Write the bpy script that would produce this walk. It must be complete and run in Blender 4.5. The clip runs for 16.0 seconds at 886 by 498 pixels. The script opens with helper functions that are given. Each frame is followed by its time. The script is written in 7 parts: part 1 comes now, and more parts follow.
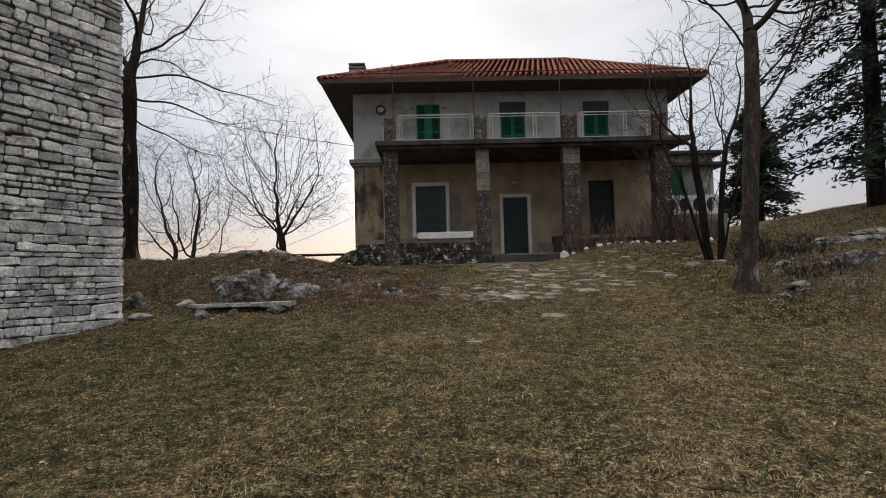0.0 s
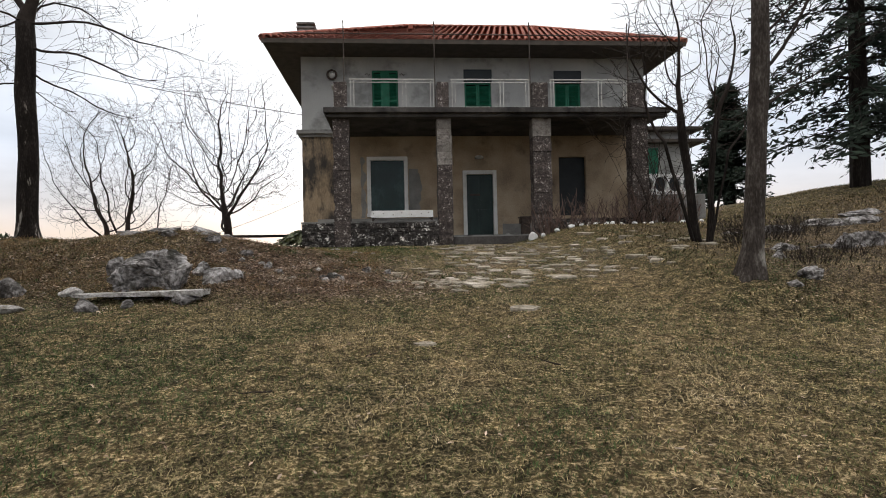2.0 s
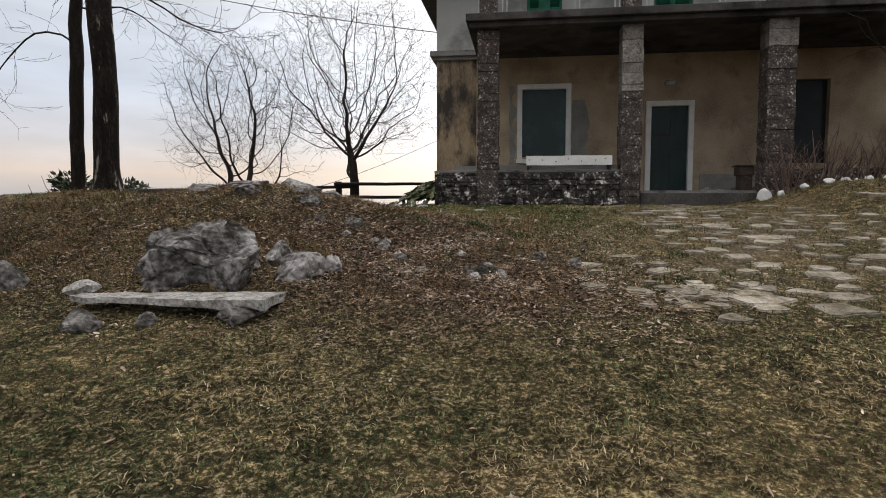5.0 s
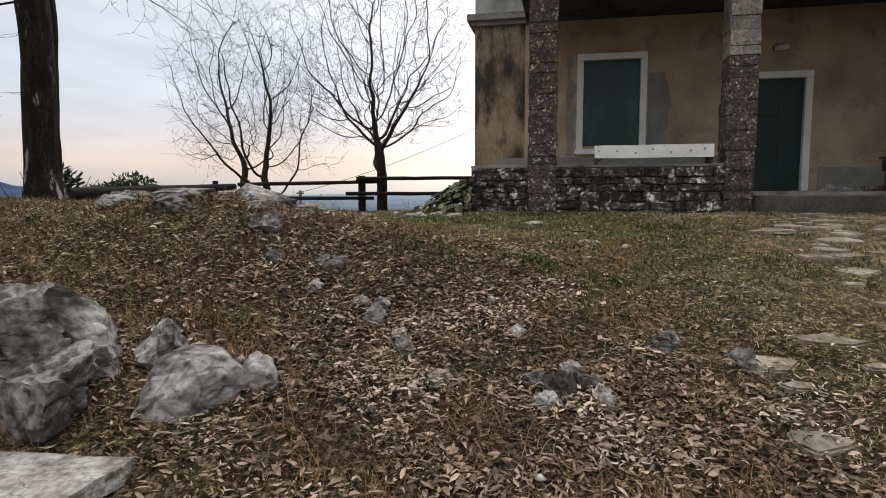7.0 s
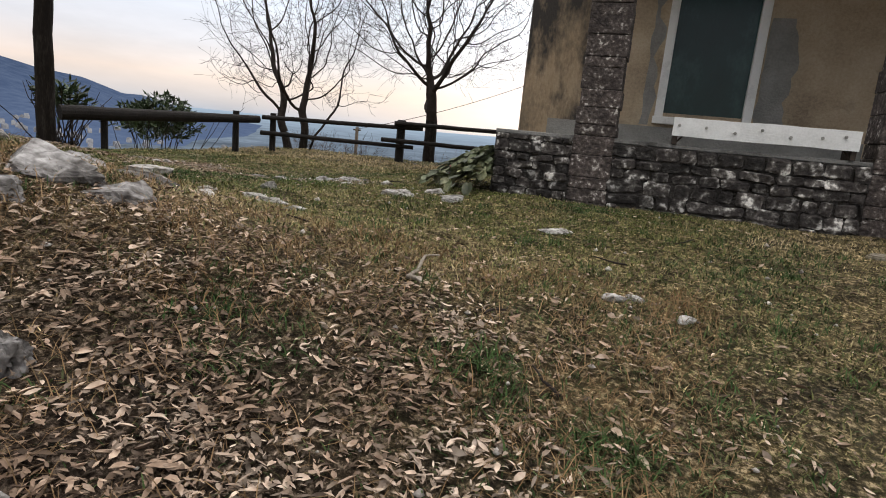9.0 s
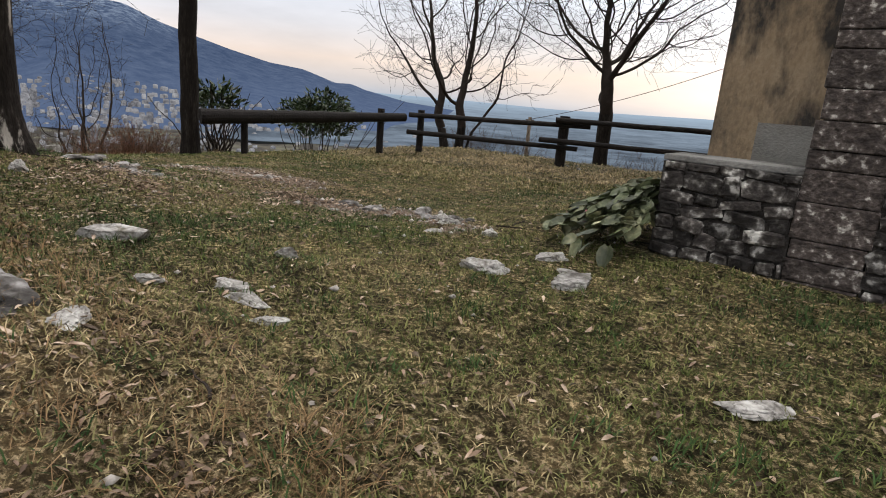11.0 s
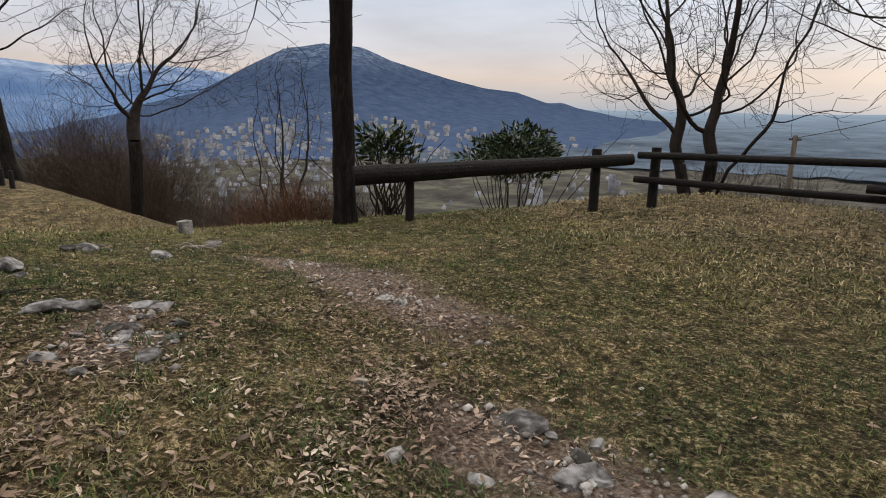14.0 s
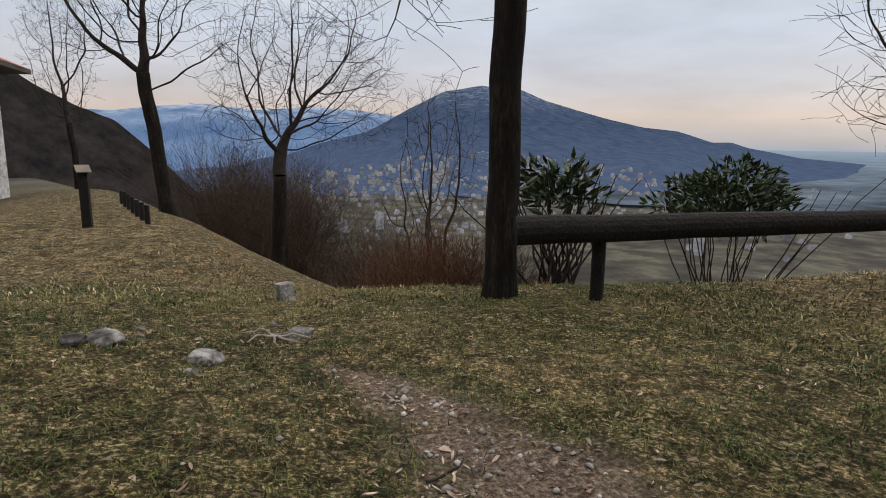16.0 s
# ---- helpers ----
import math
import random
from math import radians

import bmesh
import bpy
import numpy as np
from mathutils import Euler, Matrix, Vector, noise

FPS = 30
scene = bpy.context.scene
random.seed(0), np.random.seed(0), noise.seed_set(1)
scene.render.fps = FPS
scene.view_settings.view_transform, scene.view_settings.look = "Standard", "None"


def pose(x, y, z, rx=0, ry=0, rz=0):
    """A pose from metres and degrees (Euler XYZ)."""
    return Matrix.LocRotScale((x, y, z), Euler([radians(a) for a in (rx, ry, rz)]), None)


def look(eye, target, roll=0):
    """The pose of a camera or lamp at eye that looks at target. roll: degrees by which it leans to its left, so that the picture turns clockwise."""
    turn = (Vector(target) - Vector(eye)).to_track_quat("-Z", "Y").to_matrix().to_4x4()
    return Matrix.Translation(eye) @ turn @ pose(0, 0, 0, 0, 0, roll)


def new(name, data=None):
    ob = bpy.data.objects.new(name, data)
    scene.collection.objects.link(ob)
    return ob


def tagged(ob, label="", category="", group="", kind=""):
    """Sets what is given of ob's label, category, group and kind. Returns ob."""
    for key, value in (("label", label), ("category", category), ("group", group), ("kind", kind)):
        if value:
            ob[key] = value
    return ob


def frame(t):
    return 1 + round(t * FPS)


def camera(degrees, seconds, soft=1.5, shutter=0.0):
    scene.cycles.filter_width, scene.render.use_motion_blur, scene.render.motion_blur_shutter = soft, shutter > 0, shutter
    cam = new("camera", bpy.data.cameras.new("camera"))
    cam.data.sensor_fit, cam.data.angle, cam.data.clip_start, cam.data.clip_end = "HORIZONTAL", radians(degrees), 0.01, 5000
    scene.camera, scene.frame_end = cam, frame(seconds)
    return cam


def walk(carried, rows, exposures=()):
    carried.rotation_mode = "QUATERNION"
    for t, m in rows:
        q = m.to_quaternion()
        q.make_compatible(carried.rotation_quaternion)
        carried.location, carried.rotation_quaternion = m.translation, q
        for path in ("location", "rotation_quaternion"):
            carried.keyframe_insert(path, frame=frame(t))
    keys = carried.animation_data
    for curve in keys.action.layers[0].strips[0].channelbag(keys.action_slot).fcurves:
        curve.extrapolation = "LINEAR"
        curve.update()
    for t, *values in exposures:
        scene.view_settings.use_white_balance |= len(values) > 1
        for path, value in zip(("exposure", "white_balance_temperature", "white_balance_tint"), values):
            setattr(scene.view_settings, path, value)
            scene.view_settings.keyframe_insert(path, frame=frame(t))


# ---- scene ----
import collections

cam = camera(74.2, 16.0, soft=1.0)
PATH = [
    (0, (0.295, 0.549, 1.852), (0.346, 2.546, 1.95), -1.5),
    (0.5, (0.458, 1.057, 1.87), (0.547, 3.054, 1.955), -1.5),
    (1, (0.534, 1.435, 1.875), (0.645, 3.43, 1.954), -1.5),
    (1.5, (0.496, 1.846, 1.897), (0.643, 3.84, 1.955), -1.4),
    (2, (0.584, 2.368, 1.843), (0.753, 4.361, 1.883), -1.3),
    (2.5, (0.539, 2.961, 1.848), (0.693, 4.954, 1.823), -0.8),
    (3, (0.386, 3.649, 1.918), (0.432, 5.647, 1.828), -0.3),
    (3.5, (0.301, 4.406, 2.029), (0.304, 6.403, 1.92), -0.2),
    (4, (0.163, 5.058, 2.148), (0.151, 7.055, 2.029), -0.2),
    (4.5, (0.07, 5.748, 2.204), (-0.029, 7.74, 2.063), -0.1),
    (5, (-0.082, 6.495, 2.269), (-0.35, 8.472, 2.12), 0.0),
    (5.2, (-0.121, 6.773, 2.315), (-0.448, 8.741, 2.166), -0.1),
    (7.3, (-0.506, 9.878, 2.586), (-0.905, 11.829, 2.396), -0.1),
    (7.5, (-0.491, 10.153, 2.61), (-0.891, 12.103, 2.42), -0.1),
    (8, (-0.417, 10.844, 2.669), (-0.823, 12.792, 2.466), -0.1),
    (8.5, (-0.302, 11.487, 2.794), (-0.773, 13.404, 2.474), 0.4),
    (9, (-0.187, 12.109, 2.894), (-0.805, 13.971, 2.506), 5.6),
    (9.5, (-0.199, 12.692, 2.971), (-0.995, 14.474, 2.538), 9.4),
    (9.7, (-0.229, 12.928, 3.006), (-1.106, 14.67, 2.561), 10.0),
    (11.8, (-1.179, 15.469, 3.417), (-2.516, 16.86, 2.89), 1.1),
    (12, (-1.37, 15.698, 3.446), (-2.777, 17.018, 2.917), 0.9),
    (12.5, (-1.849, 16.232, 3.523), (-3.371, 17.428, 3.019), 0.7),
    (13, (-2.44, 16.687, 3.579), (-3.998, 17.842, 3.093), 0.7),
    (13.5, (-2.901, 17.087, 3.567), (-4.495, 18.2, 3.098), 0.6),
    (14, (-3.467, 17.425, 3.559), (-5.101, 18.481, 3.094), 0.7),
    (14.5, (-4.103, 17.749, 3.511), (-5.793, 18.719, 3.061), 0.7),
    (15, (-4.829, 18.076, 3.472), (-6.53, 19.03, 3.031), 0.7),
    (15.5, (-5.535, 18.335, 3.426), (-7.32, 19.149, 3.038), 0.7),
    (16, (-6.257, 18.521, 3.399), (-8.127, 19.139, 3.054), 0.8),
]
walk(cam, [(t, look(eye, target, roll)) for t, eye, target, roll in PATH], [(0.0, -0.3), (1.0, -0.09), (2.0, 0.24), (3.0, 0.24), (4.0, 0.34), (4.5, 0.08), (5.0, 0.0), (7.5, 0.2), (9.0, 0.37), (12.0, 0.28), (12.5, 0.22), (13.0, -0.02), (14.0, 0.03), (14.5, 0.2), (15.0, -0.07), (16.0, -0.08)])

# ---- light ----
SUN_EL, SUN_AZ = radians(20), radians(0)
world = bpy.data.worlds.new("sky")
scene.world = world
world.use_nodes = True
wt = world.node_tree
wt.nodes.clear()


def wnode(kind, **vals):
    n = wt.nodes.new(kind)
    for k, v in vals.items():
        n.inputs[k].default_value = v
    return n


w_out = wnode("ShaderNodeOutputWorld")
w_bg = wnode("ShaderNodeBackground", Strength=0.1)
w_sky = wnode("ShaderNodeTexSky")
w_sky.sky_type, w_sky.sun_disc = "NISHITA", False
w_sky.sun_elevation, w_sky.sun_rotation = SUN_EL, SUN_AZ
w_co = wnode("ShaderNodeTexCoord")
w_sep = wnode("ShaderNodeSeparateXYZ")
w_ramp = wnode("ShaderNodeValToRGB")
cr = w_ramp.color_ramp
for i, (p, c) in enumerate([(0.0, (4.0, 4.6, 5.6)), (0.015, (5.4, 5.3, 5.7)), (0.05, (7.6, 6.3, 5.7)), (0.10, (7.2, 7.0, 7.4)),
                            (0.18, (6.7, 7.2, 8.2)), (0.36, (7.4, 7.6, 8.0)), (0.55, (9.6, 9.5, 9.5)), (1.0, (29.5, 28.6, 27.4))]):
    e = cr.elements[i] if i < 2 else cr.elements.new(p)
    e.position, e.color = p, (*[v / 10 for v in c], 1)
w_map = wnode("ShaderNodeMapping", Scale=(2.2, 2.2, 9.0))
w_noise = wnode("ShaderNodeTexNoise", Scale=1.6, Detail=5.0, Roughness=0.55)
w_cl = wnode("ShaderNodeMapRange")
for k, v in (("From Min", 0.3), ("From Max", 0.72), ("To Min", 8.6), ("To Max", 11.4)):
    w_cl.inputs[k].default_value = v
w_mul = wnode("ShaderNodeVectorMath")
w_mul.operation = "SCALE"
# thin cloud is brightest round the hidden sun
w_dot = wnode("ShaderNodeVectorMath")
w_dot.operation = "DOT_PRODUCT"
w_dot.inputs[1].default_value = (0.0, math.cos(SUN_EL), math.sin(SUN_EL))
w_glow = wnode("ShaderNodeMapRange")
for k, v in (("From Min", 0.86), ("From Max", 1.0), ("To Min", 0.0), ("To Max", 3.8)):
    w_glow.inputs[k].default_value = v
w_glow.interpolation_type = "SMOOTHSTEP"
w_add = wnode("ShaderNodeMix")
w_add.data_type, w_add.blend_type = "RGBA", "ADD"
w_add.inputs["Factor"].default_value = 1.0
w_mix = wnode("ShaderNodeMix", Factor=0.88)
w_mix.data_type = "RGBA"
wl = wt.links.new
wl(w_co.outputs["Generated"], w_sep.inputs[0])
wl(w_sep.outputs["Z"], w_ramp.inputs[0])
wl(w_co.outputs["Generated"], w_map.inputs["Vector"])
wl(w_map.outputs[0], w_noise.inputs["Vector"])
wl(w_noise.outputs["Fac"], w_cl.inputs["Value"])
wl(w_ramp.outputs[0], w_mul.inputs[0])
wl(w_cl.outputs[0], w_mul.inputs["Scale"])
wl(w_co.outputs["Generated"], w_dot.inputs[0])
wl(w_dot.outputs["Value"], w_glow.inputs["Value"])
wl(w_mul.outputs[0], w_add.inputs["A"])
wl(w_glow.outputs[0], w_add.inputs["B"])
wl(w_sky.outputs[0], w_mix.inputs["A"])
wl(w_add.outputs["Result"], w_mix.inputs["B"])
wl(w_mix.outputs["Result"], w_bg.inputs["Color"])
wl(w_bg.outputs[0], w_out.inputs[0])

sun_data = bpy.data.lights.new("sun", "SUN")
sun_data.energy, sun_data.angle, sun_data.color = 0.8, radians(14), (1.0, 0.93, 0.86)
sun = new("sun", sun_data)
sun.matrix_world = look((0, 60 * math.cos(SUN_EL), 60 * math.sin(SUN_EL)), (0, 0, 0))


# ---- materials ----
def material(name, stops, scale=3.0, detail=8.0, fine=60.0, fine_mix=0.35, rough=0.85, bump=0.3, bump_scale=40.0, metal=0.0,
             vary=0.0, stretch=(1, 1, 1), stain=None, stain_scale=0.7, stain_at=(0.5, 0.62), spec=0.3, island=0.0, crack=0.0, crack_scale=5.0):
    """Base colour from two scales of noise through colour stops; stains with a shape of their own; random tone per object or island."""
    m = bpy.data.materials.new(name)
    m.use_nodes = True
    nt = m.node_tree
    b = nt.nodes["Principled BSDF"]
    add, link = nt.nodes.new, nt.links.new
    co = add("ShaderNodeTexCoord")
    mp = add("ShaderNodeMapping")
    mp.inputs["Scale"].default_value = stretch
    geo = add("ShaderNodeNewGeometry")
    link(geo.outputs["Position"], mp.inputs["Vector"])
    n1 = add("ShaderNodeTexNoise")
    n1.inputs["Scale"].default_value, n1.inputs["Detail"].default_value = scale, detail
    n2 = add("ShaderNodeTexNoise")
    n2.inputs["Scale"].default_value, n2.inputs["Detail"].default_value = fine, 4.0
    link(mp.outputs[0], n1.inputs["Vector"])
    link(mp.outputs[0], n2.inputs["Vector"])
    mx = add("ShaderNodeMix")
    mx.inputs["Factor"].default_value = fine_mix
    link(n1.outputs["Fac"], mx.inputs["A"])
    link(n2.outputs["Fac"], mx.inputs["B"])
    rp = add("ShaderNodeValToRGB")
    while len(rp.color_ramp.elements) < len(stops):
        rp.color_ramp.elements.new(0.5)
    for e, (p, c) in zip(rp.color_ramp.elements, stops):
        e.position, e.color = p, (*c, 1)
    link(mx.outputs["Result"], rp.inputs[0])
    out = rp.outputs[0]
    if stain:
        n3 = add("ShaderNodeTexNoise")
        n3.inputs["Scale"].default_value, n3.inputs["Detail"].default_value, n3.inputs["Roughness"].default_value = stain_scale, 9.0, 0.65
        link(mp.outputs[0], n3.inputs["Vector"])
        mr = add("ShaderNodeMapRange")
        mr.inputs["From Min"].default_value, mr.inputs["From Max"].default_value = stain_at
        link(n3.outputs["Fac"], mr.inputs["Value"])
        ms = add("ShaderNodeMix")
        ms.data_type = "RGBA"
        link(mr.outputs[0], ms.inputs["Factor"])
        link(out, ms.inputs["A"])
        ms.inputs["B"].default_value = (*stain, 1)
        out = ms.outputs["Result"]
    if crack:
        warp = add("ShaderNodeVectorMath")
        warp.operation = "MULTIPLY_ADD"
        link(n1.outputs["Color"], warp.inputs[0])
        warp.inputs[1].default_value = (0.35, 0.35, 0.35)
        link(mp.outputs[0], warp.inputs[2])
        vo = add("ShaderNodeTexVoronoi")
        vo.feature = "DISTANCE_TO_EDGE"
        vo.inputs["Scale"].default_value = crack_scale
        link(warp.outputs[0], vo.inputs["Vector"])
        cm = add("ShaderNodeMapRange")
        cm.inputs["From Min"].default_value, cm.inputs["From Max"].default_value = 0.0, crack
        cm.inputs["To Min"].default_value, cm.inputs["To Max"].default_value = 0.5, 0.0
        link(vo.outputs["Distance"], cm.inputs["Value"])
        mc = add("ShaderNodeMix")
        mc.data_type = "RGBA"
        link(cm.outputs[0], mc.inputs["Factor"])
        link(out, mc.inputs["A"])
        mc.inputs["B"].default_value = (0.035, 0.03, 0.026, 1)
        out = mc.outputs["Result"]
    if vary or island:
        hs = add("ShaderNodeHueSaturation")
        mr = add("ShaderNodeMapRange")
        k = vary or island
        mr.inputs["To Min"].default_value, mr.inputs["To Max"].default_value = 1 - k, 1 + k
        if vary:
            oi = add("ShaderNodeObjectInfo")
            link(oi.outputs["Random"], mr.inputs["Value"])
        else:
            link(geo.outputs["Random Per Island"], mr.inputs["Value"])
        link(mr.outputs[0], hs.inputs["Value"])
        link(out, hs.inputs["Color"])
        out = hs.outputs[0]
    link(out, b.inputs["Base Color"])
    b.inputs["Roughness"].default_value, b.inputs["Metallic"].default_value = rough, metal
    b.inputs["Specular IOR Level"].default_value = spec
    if bump:
        n4 = add("ShaderNodeTexNoise")
        n4.inputs["Scale"].default_value, n4.inputs["Detail"].default_value = bump_scale, 6.0
        link(mp.outputs[0], n4.inputs["Vector"])
        bp = add("ShaderNodeBump")
        bp.inputs["Strength"].default_value, bp.inputs["Distance"].default_value = bump, 0.03
        link(n4.outputs["Fac"], bp.inputs["Height"])
        link(bp.outputs[0], b.inputs["Normal"])
    return m


M = {}
M["tan"] = material("tan_plaster", [(0.3, (0.23, 0.175, 0.125)), (0.5, (0.42, 0.325, 0.222)), (0.7, (0.53, 0.435, 0.32))], scale=1.4, fine=25, stain=(0.12, 0.10, 0.085), stain_scale=1.1, stain_at=(0.55, 0.75), bump=0.4)
M["grey"] = material("grey_render", [(0.3, (0.30, 0.30, 0.29)), (0.55, (0.40, 0.40, 0.385)), (0.75, (0.48, 0.47, 0.45))], scale=1.2, fine=30, stain=(0.22, 0.22, 0.21), stain_scale=0.8, bump=0.25)
M["stained"] = material("stained_plaster", [(0.3, (0.14, 0.115, 0.085)), (0.5, (0.34, 0.25, 0.16)), (0.7, (0.44, 0.34, 0.23))], scale=1.6, fine=22, stain=(0.05, 0.044, 0.039), stain_scale=2.2, stain_at=(0.44, 0.6), bump=0.5, stretch=(1, 1, 0.4))
M["patch"] = material("grey_cement_patch", [(0.3, (0.17, 0.165, 0.155)), (0.6, (0.28, 0.27, 0.25)), (0.8, (0.36, 0.34, 0.31))], scale=3, fine=30, bump=0.5)
M["white"] = material("white_painted_surround", [(0.3, (0.62, 0.61, 0.58)), (0.5, (0.78, 0.77, 0.74)), (0.8, (0.82, 0.81, 0.79))], scale=4, fine=50, bump=0.15, rough=0.7, stain=(0.45, 0.43, 0.40), stain_scale=3.0, stain_at=(0.62, 0.8))
M["concrete"] = material("weathered_concrete", [(0.3, (0.10, 0.098, 0.092)), (0.5, (0.20, 0.195, 0.185)), (0.7, (0.30, 0.29, 0.27))], scale=2.5, fine=45, stain=(0.05, 0.048, 0.045), stain_scale=1.5, bump=0.5)
# Much darker mottled concrete for the balcony slab, its edge and the step.
M["dark_concrete"] = material("dark_mottled_concrete", [(0.3, (0.028, 0.025, 0.024)), (0.5, (0.06, 0.055, 0.051)), (0.72, (0.12, 0.112, 0.104))], scale=2.0, fine=40, stain=(0.018, 0.016, 0.015), stain_scale=1.2, bump=0.5, stretch=(1, 1, 0.6))
M["pale_twig"] = material("pale_tan_stem", [(0.3, (0.085, 0.055, 0.045)), (0.6, (0.18, 0.13, 0.11)), (0.8, (0.34, 0.28, 0.25))], scale=5, fine=30, bump=0.2, rough=0.9, spec=0.1, island=0.5)
M["soffit"] = material("dark_soffit_boards", [(0.3, (0.05, 0.042, 0.036)), (0.6, (0.09, 0.075, 0.062)), (0.8, (0.12, 0.10, 0.085))], scale=4, fine=50, bump=0.3)
M["pillar_stone"] = material("conglomerate_pillar_stone", [(0.36, (0.030, 0.024, 0.022)), (0.52, (0.080, 0.064, 0.058)), (0.58, (0.14, 0.118, 0.107)), (0.64, (0.48, 0.45, 0.41))], scale=9, fine=26, fine_mix=0.6, bump=1.0, bump_scale=30, vary=0.2)
M["pale_block"] = material("pale_pillar_block", [(0.34, (0.085, 0.075, 0.066)), (0.5, (0.22, 0.20, 0.18)), (0.66, (0.36, 0.335, 0.305))], scale=8, fine=30, fine_mix=0.5, bump=0.9, bump_scale=30, vary=0.22, stain=(0.10, 0.088, 0.078), stain_scale=4.0)
M["rubble"] = material("dark_rubble_stone", [(0.38, (0.018, 0.015, 0.014)), (0.5, (0.045, 0.039, 0.036)), (0.56, (0.14, 0.13, 0.12)), (0.62, (0.52, 0.50, 0.47))], scale=5, fine=18, fine_mix=0.5, bump=1.0, bump_scale=22, vary=0.6)
M["mortar"] = material("dark_mortar", [(0.3, (0.018, 0.015, 0.014)), (0.6, (0.045, 0.04, 0.036)), (0.8, (0.09, 0.083, 0.076))], scale=8, fine=60, bump=0.8)
M["tower_stone"] = material("pale_limestone_block", [(0.32, (0.20, 0.198, 0.195)), (0.46, (0.42, 0.418, 0.414)), (0.6, (0.62, 0.616, 0.61)), (0.75, (0.72, 0.716, 0.71))], scale=4, fine=22, fine_mix=0.45, bump=1.0, bump_scale=20, crack=0.03, crack_scale=6.0, vary=0.4, stain=(0.15, 0.135, 0.12), stain_scale=2.2, stain_at=(0.56, 0.7))
M["tower_mortar"] = material("grey_lime_mortar", [(0.3, (0.03, 0.027, 0.025)), (0.6, (0.075, 0.068, 0.062)), (0.8, (0.14, 0.13, 0.12))], scale=9, fine=60, bump=0.8)
M["rock"] = material("weathered_limestone", [(0.37, (0.020, 0.017, 0.016)), (0.46, (0.095, 0.087, 0.082)), (0.55, (0.25, 0.237, 0.232)), (0.65, (0.42, 0.405, 0.40)), (0.78, (0.58, 0.56, 0.55))], scale=3.0, fine=17, fine_mix=0.42, bump=1.2, bump_scale=13, crack=0.055, crack_scale=3.4, vary=0.15, stain=(0.035, 0.033, 0.026), stain_scale=2.2, stain_at=(0.56, 0.64))
M["white_rock"] = material("pale_limestone", [(0.36, (0.11, 0.10, 0.09)), (0.48, (0.29, 0.275, 0.26)), (0.6, (0.46, 0.445, 0.425)), (0.74, (0.58, 0.565, 0.54))], scale=6, fine=35, fine_mix=0.45, bump=1.1, bump_scale=18, crack=0.04, crack_scale=6.0, vary=0.18, stain=(0.13, 0.115, 0.085), stain_scale=5, stain_at=(0.56, 0.68))
M["green"] = material("green_painted_shutter", [(0.3, (0.008, 0.085, 0.045)), (0.6, (0.014, 0.15, 0.085)), (0.8, (0.03, 0.20, 0.12))], scale=6, fine=40, rough=0.55, bump=0.15)
M["dark_green"] = material("dark_green_painted_panel", [(0.3, (0.012, 0.026, 0.024)), (0.6, (0.022, 0.045, 0.04)), (0.8, (0.05, 0.075, 0.068))], scale=2, fine=30, rough=0.35, bump=0.1, spec=0.25, stretch=(3, 3, 0.8))
# Lighter teal patches paint soft reflections into the glass colour.
M["pane"] = material("teal_glass_reflection_tones", [(0.3, (0.004, 0.020, 0.018)), (0.52, (0.009, 0.034, 0.031)), (0.7, (0.035, 0.085, 0.08))], scale=1.1, fine=20, fine_mix=0.15, rough=0.22, bump=0.02, spec=0.24, stretch=(1.4, 1.4, 0.8))
M["dark"] = material("dark_opening_board", [(0.3, (0.010, 0.013, 0.014)), (0.6, (0.018, 0.024, 0.026)), (0.8, (0.03, 0.036, 0.038))], scale=3, fine=30, rough=0.4, bump=0.1)
M["rail"] = material("weathered_white_rail_paint", [(0.3, (0.30, 0.29, 0.27)), (0.55, (0.52, 0.51, 0.48)), (0.8, (0.62, 0.60, 0.57))], scale=9, fine=60, rough=0.6, bump=0.2)
M["iron"] = material("rusty_dark_iron", [(0.3, (0.03, 0.025, 0.022)), (0.6, (0.07, 0.05, 0.04)), (0.8, (0.12, 0.08, 0.06))], scale=14, fine=80, rough=0.7, bump=0.3)
M["tile"] = material("terracotta_roof_tile", [(0.3, (0.15, 0.05, 0.035)), (0.5, (0.27, 0.088, 0.058)), (0.72, (0.36, 0.15, 0.10))], scale=3, fine=25, rough=0.8, bump=0.4, vary=0.2, island=0.0)
M["lamp"] = material("frosted_lamp_shade", [(0.3, (0.42, 0.41, 0.39)), (0.7, (0.62, 0.61, 0.58))], scale=8, fine=60, rough=0.4, bump=0.0)
M["bark"] = material("dark_tree_bark", [(0.3, (0.006, 0.005, 0.0045)), (0.52, (0.016, 0.013, 0.011)), (0.66, (0.034, 0.029, 0.025)), (0.80, (0.10, 0.09, 0.08))], scale=9, fine=42, fine_mix=0.5, bump=1.2, bump_scale=18, stretch=(1, 1, 0.22), rough=0.95, spec=0.1)
M["near_bark"] = material("dark_bark_with_pale_lichen", [(0.3, (0.007, 0.006, 0.005)), (0.5, (0.017, 0.014, 0.012)), (0.62, (0.036, 0.030, 0.027)), (0.74, (0.09, 0.08, 0.072))], scale=9, fine=42, fine_mix=0.5, bump=1.4, bump_scale=16, stretch=(1, 1, 0.3), rough=0.95, spec=0.1, stain=(0.34, 0.31, 0.28), stain_scale=4.5, stain_at=(0.60, 0.66))
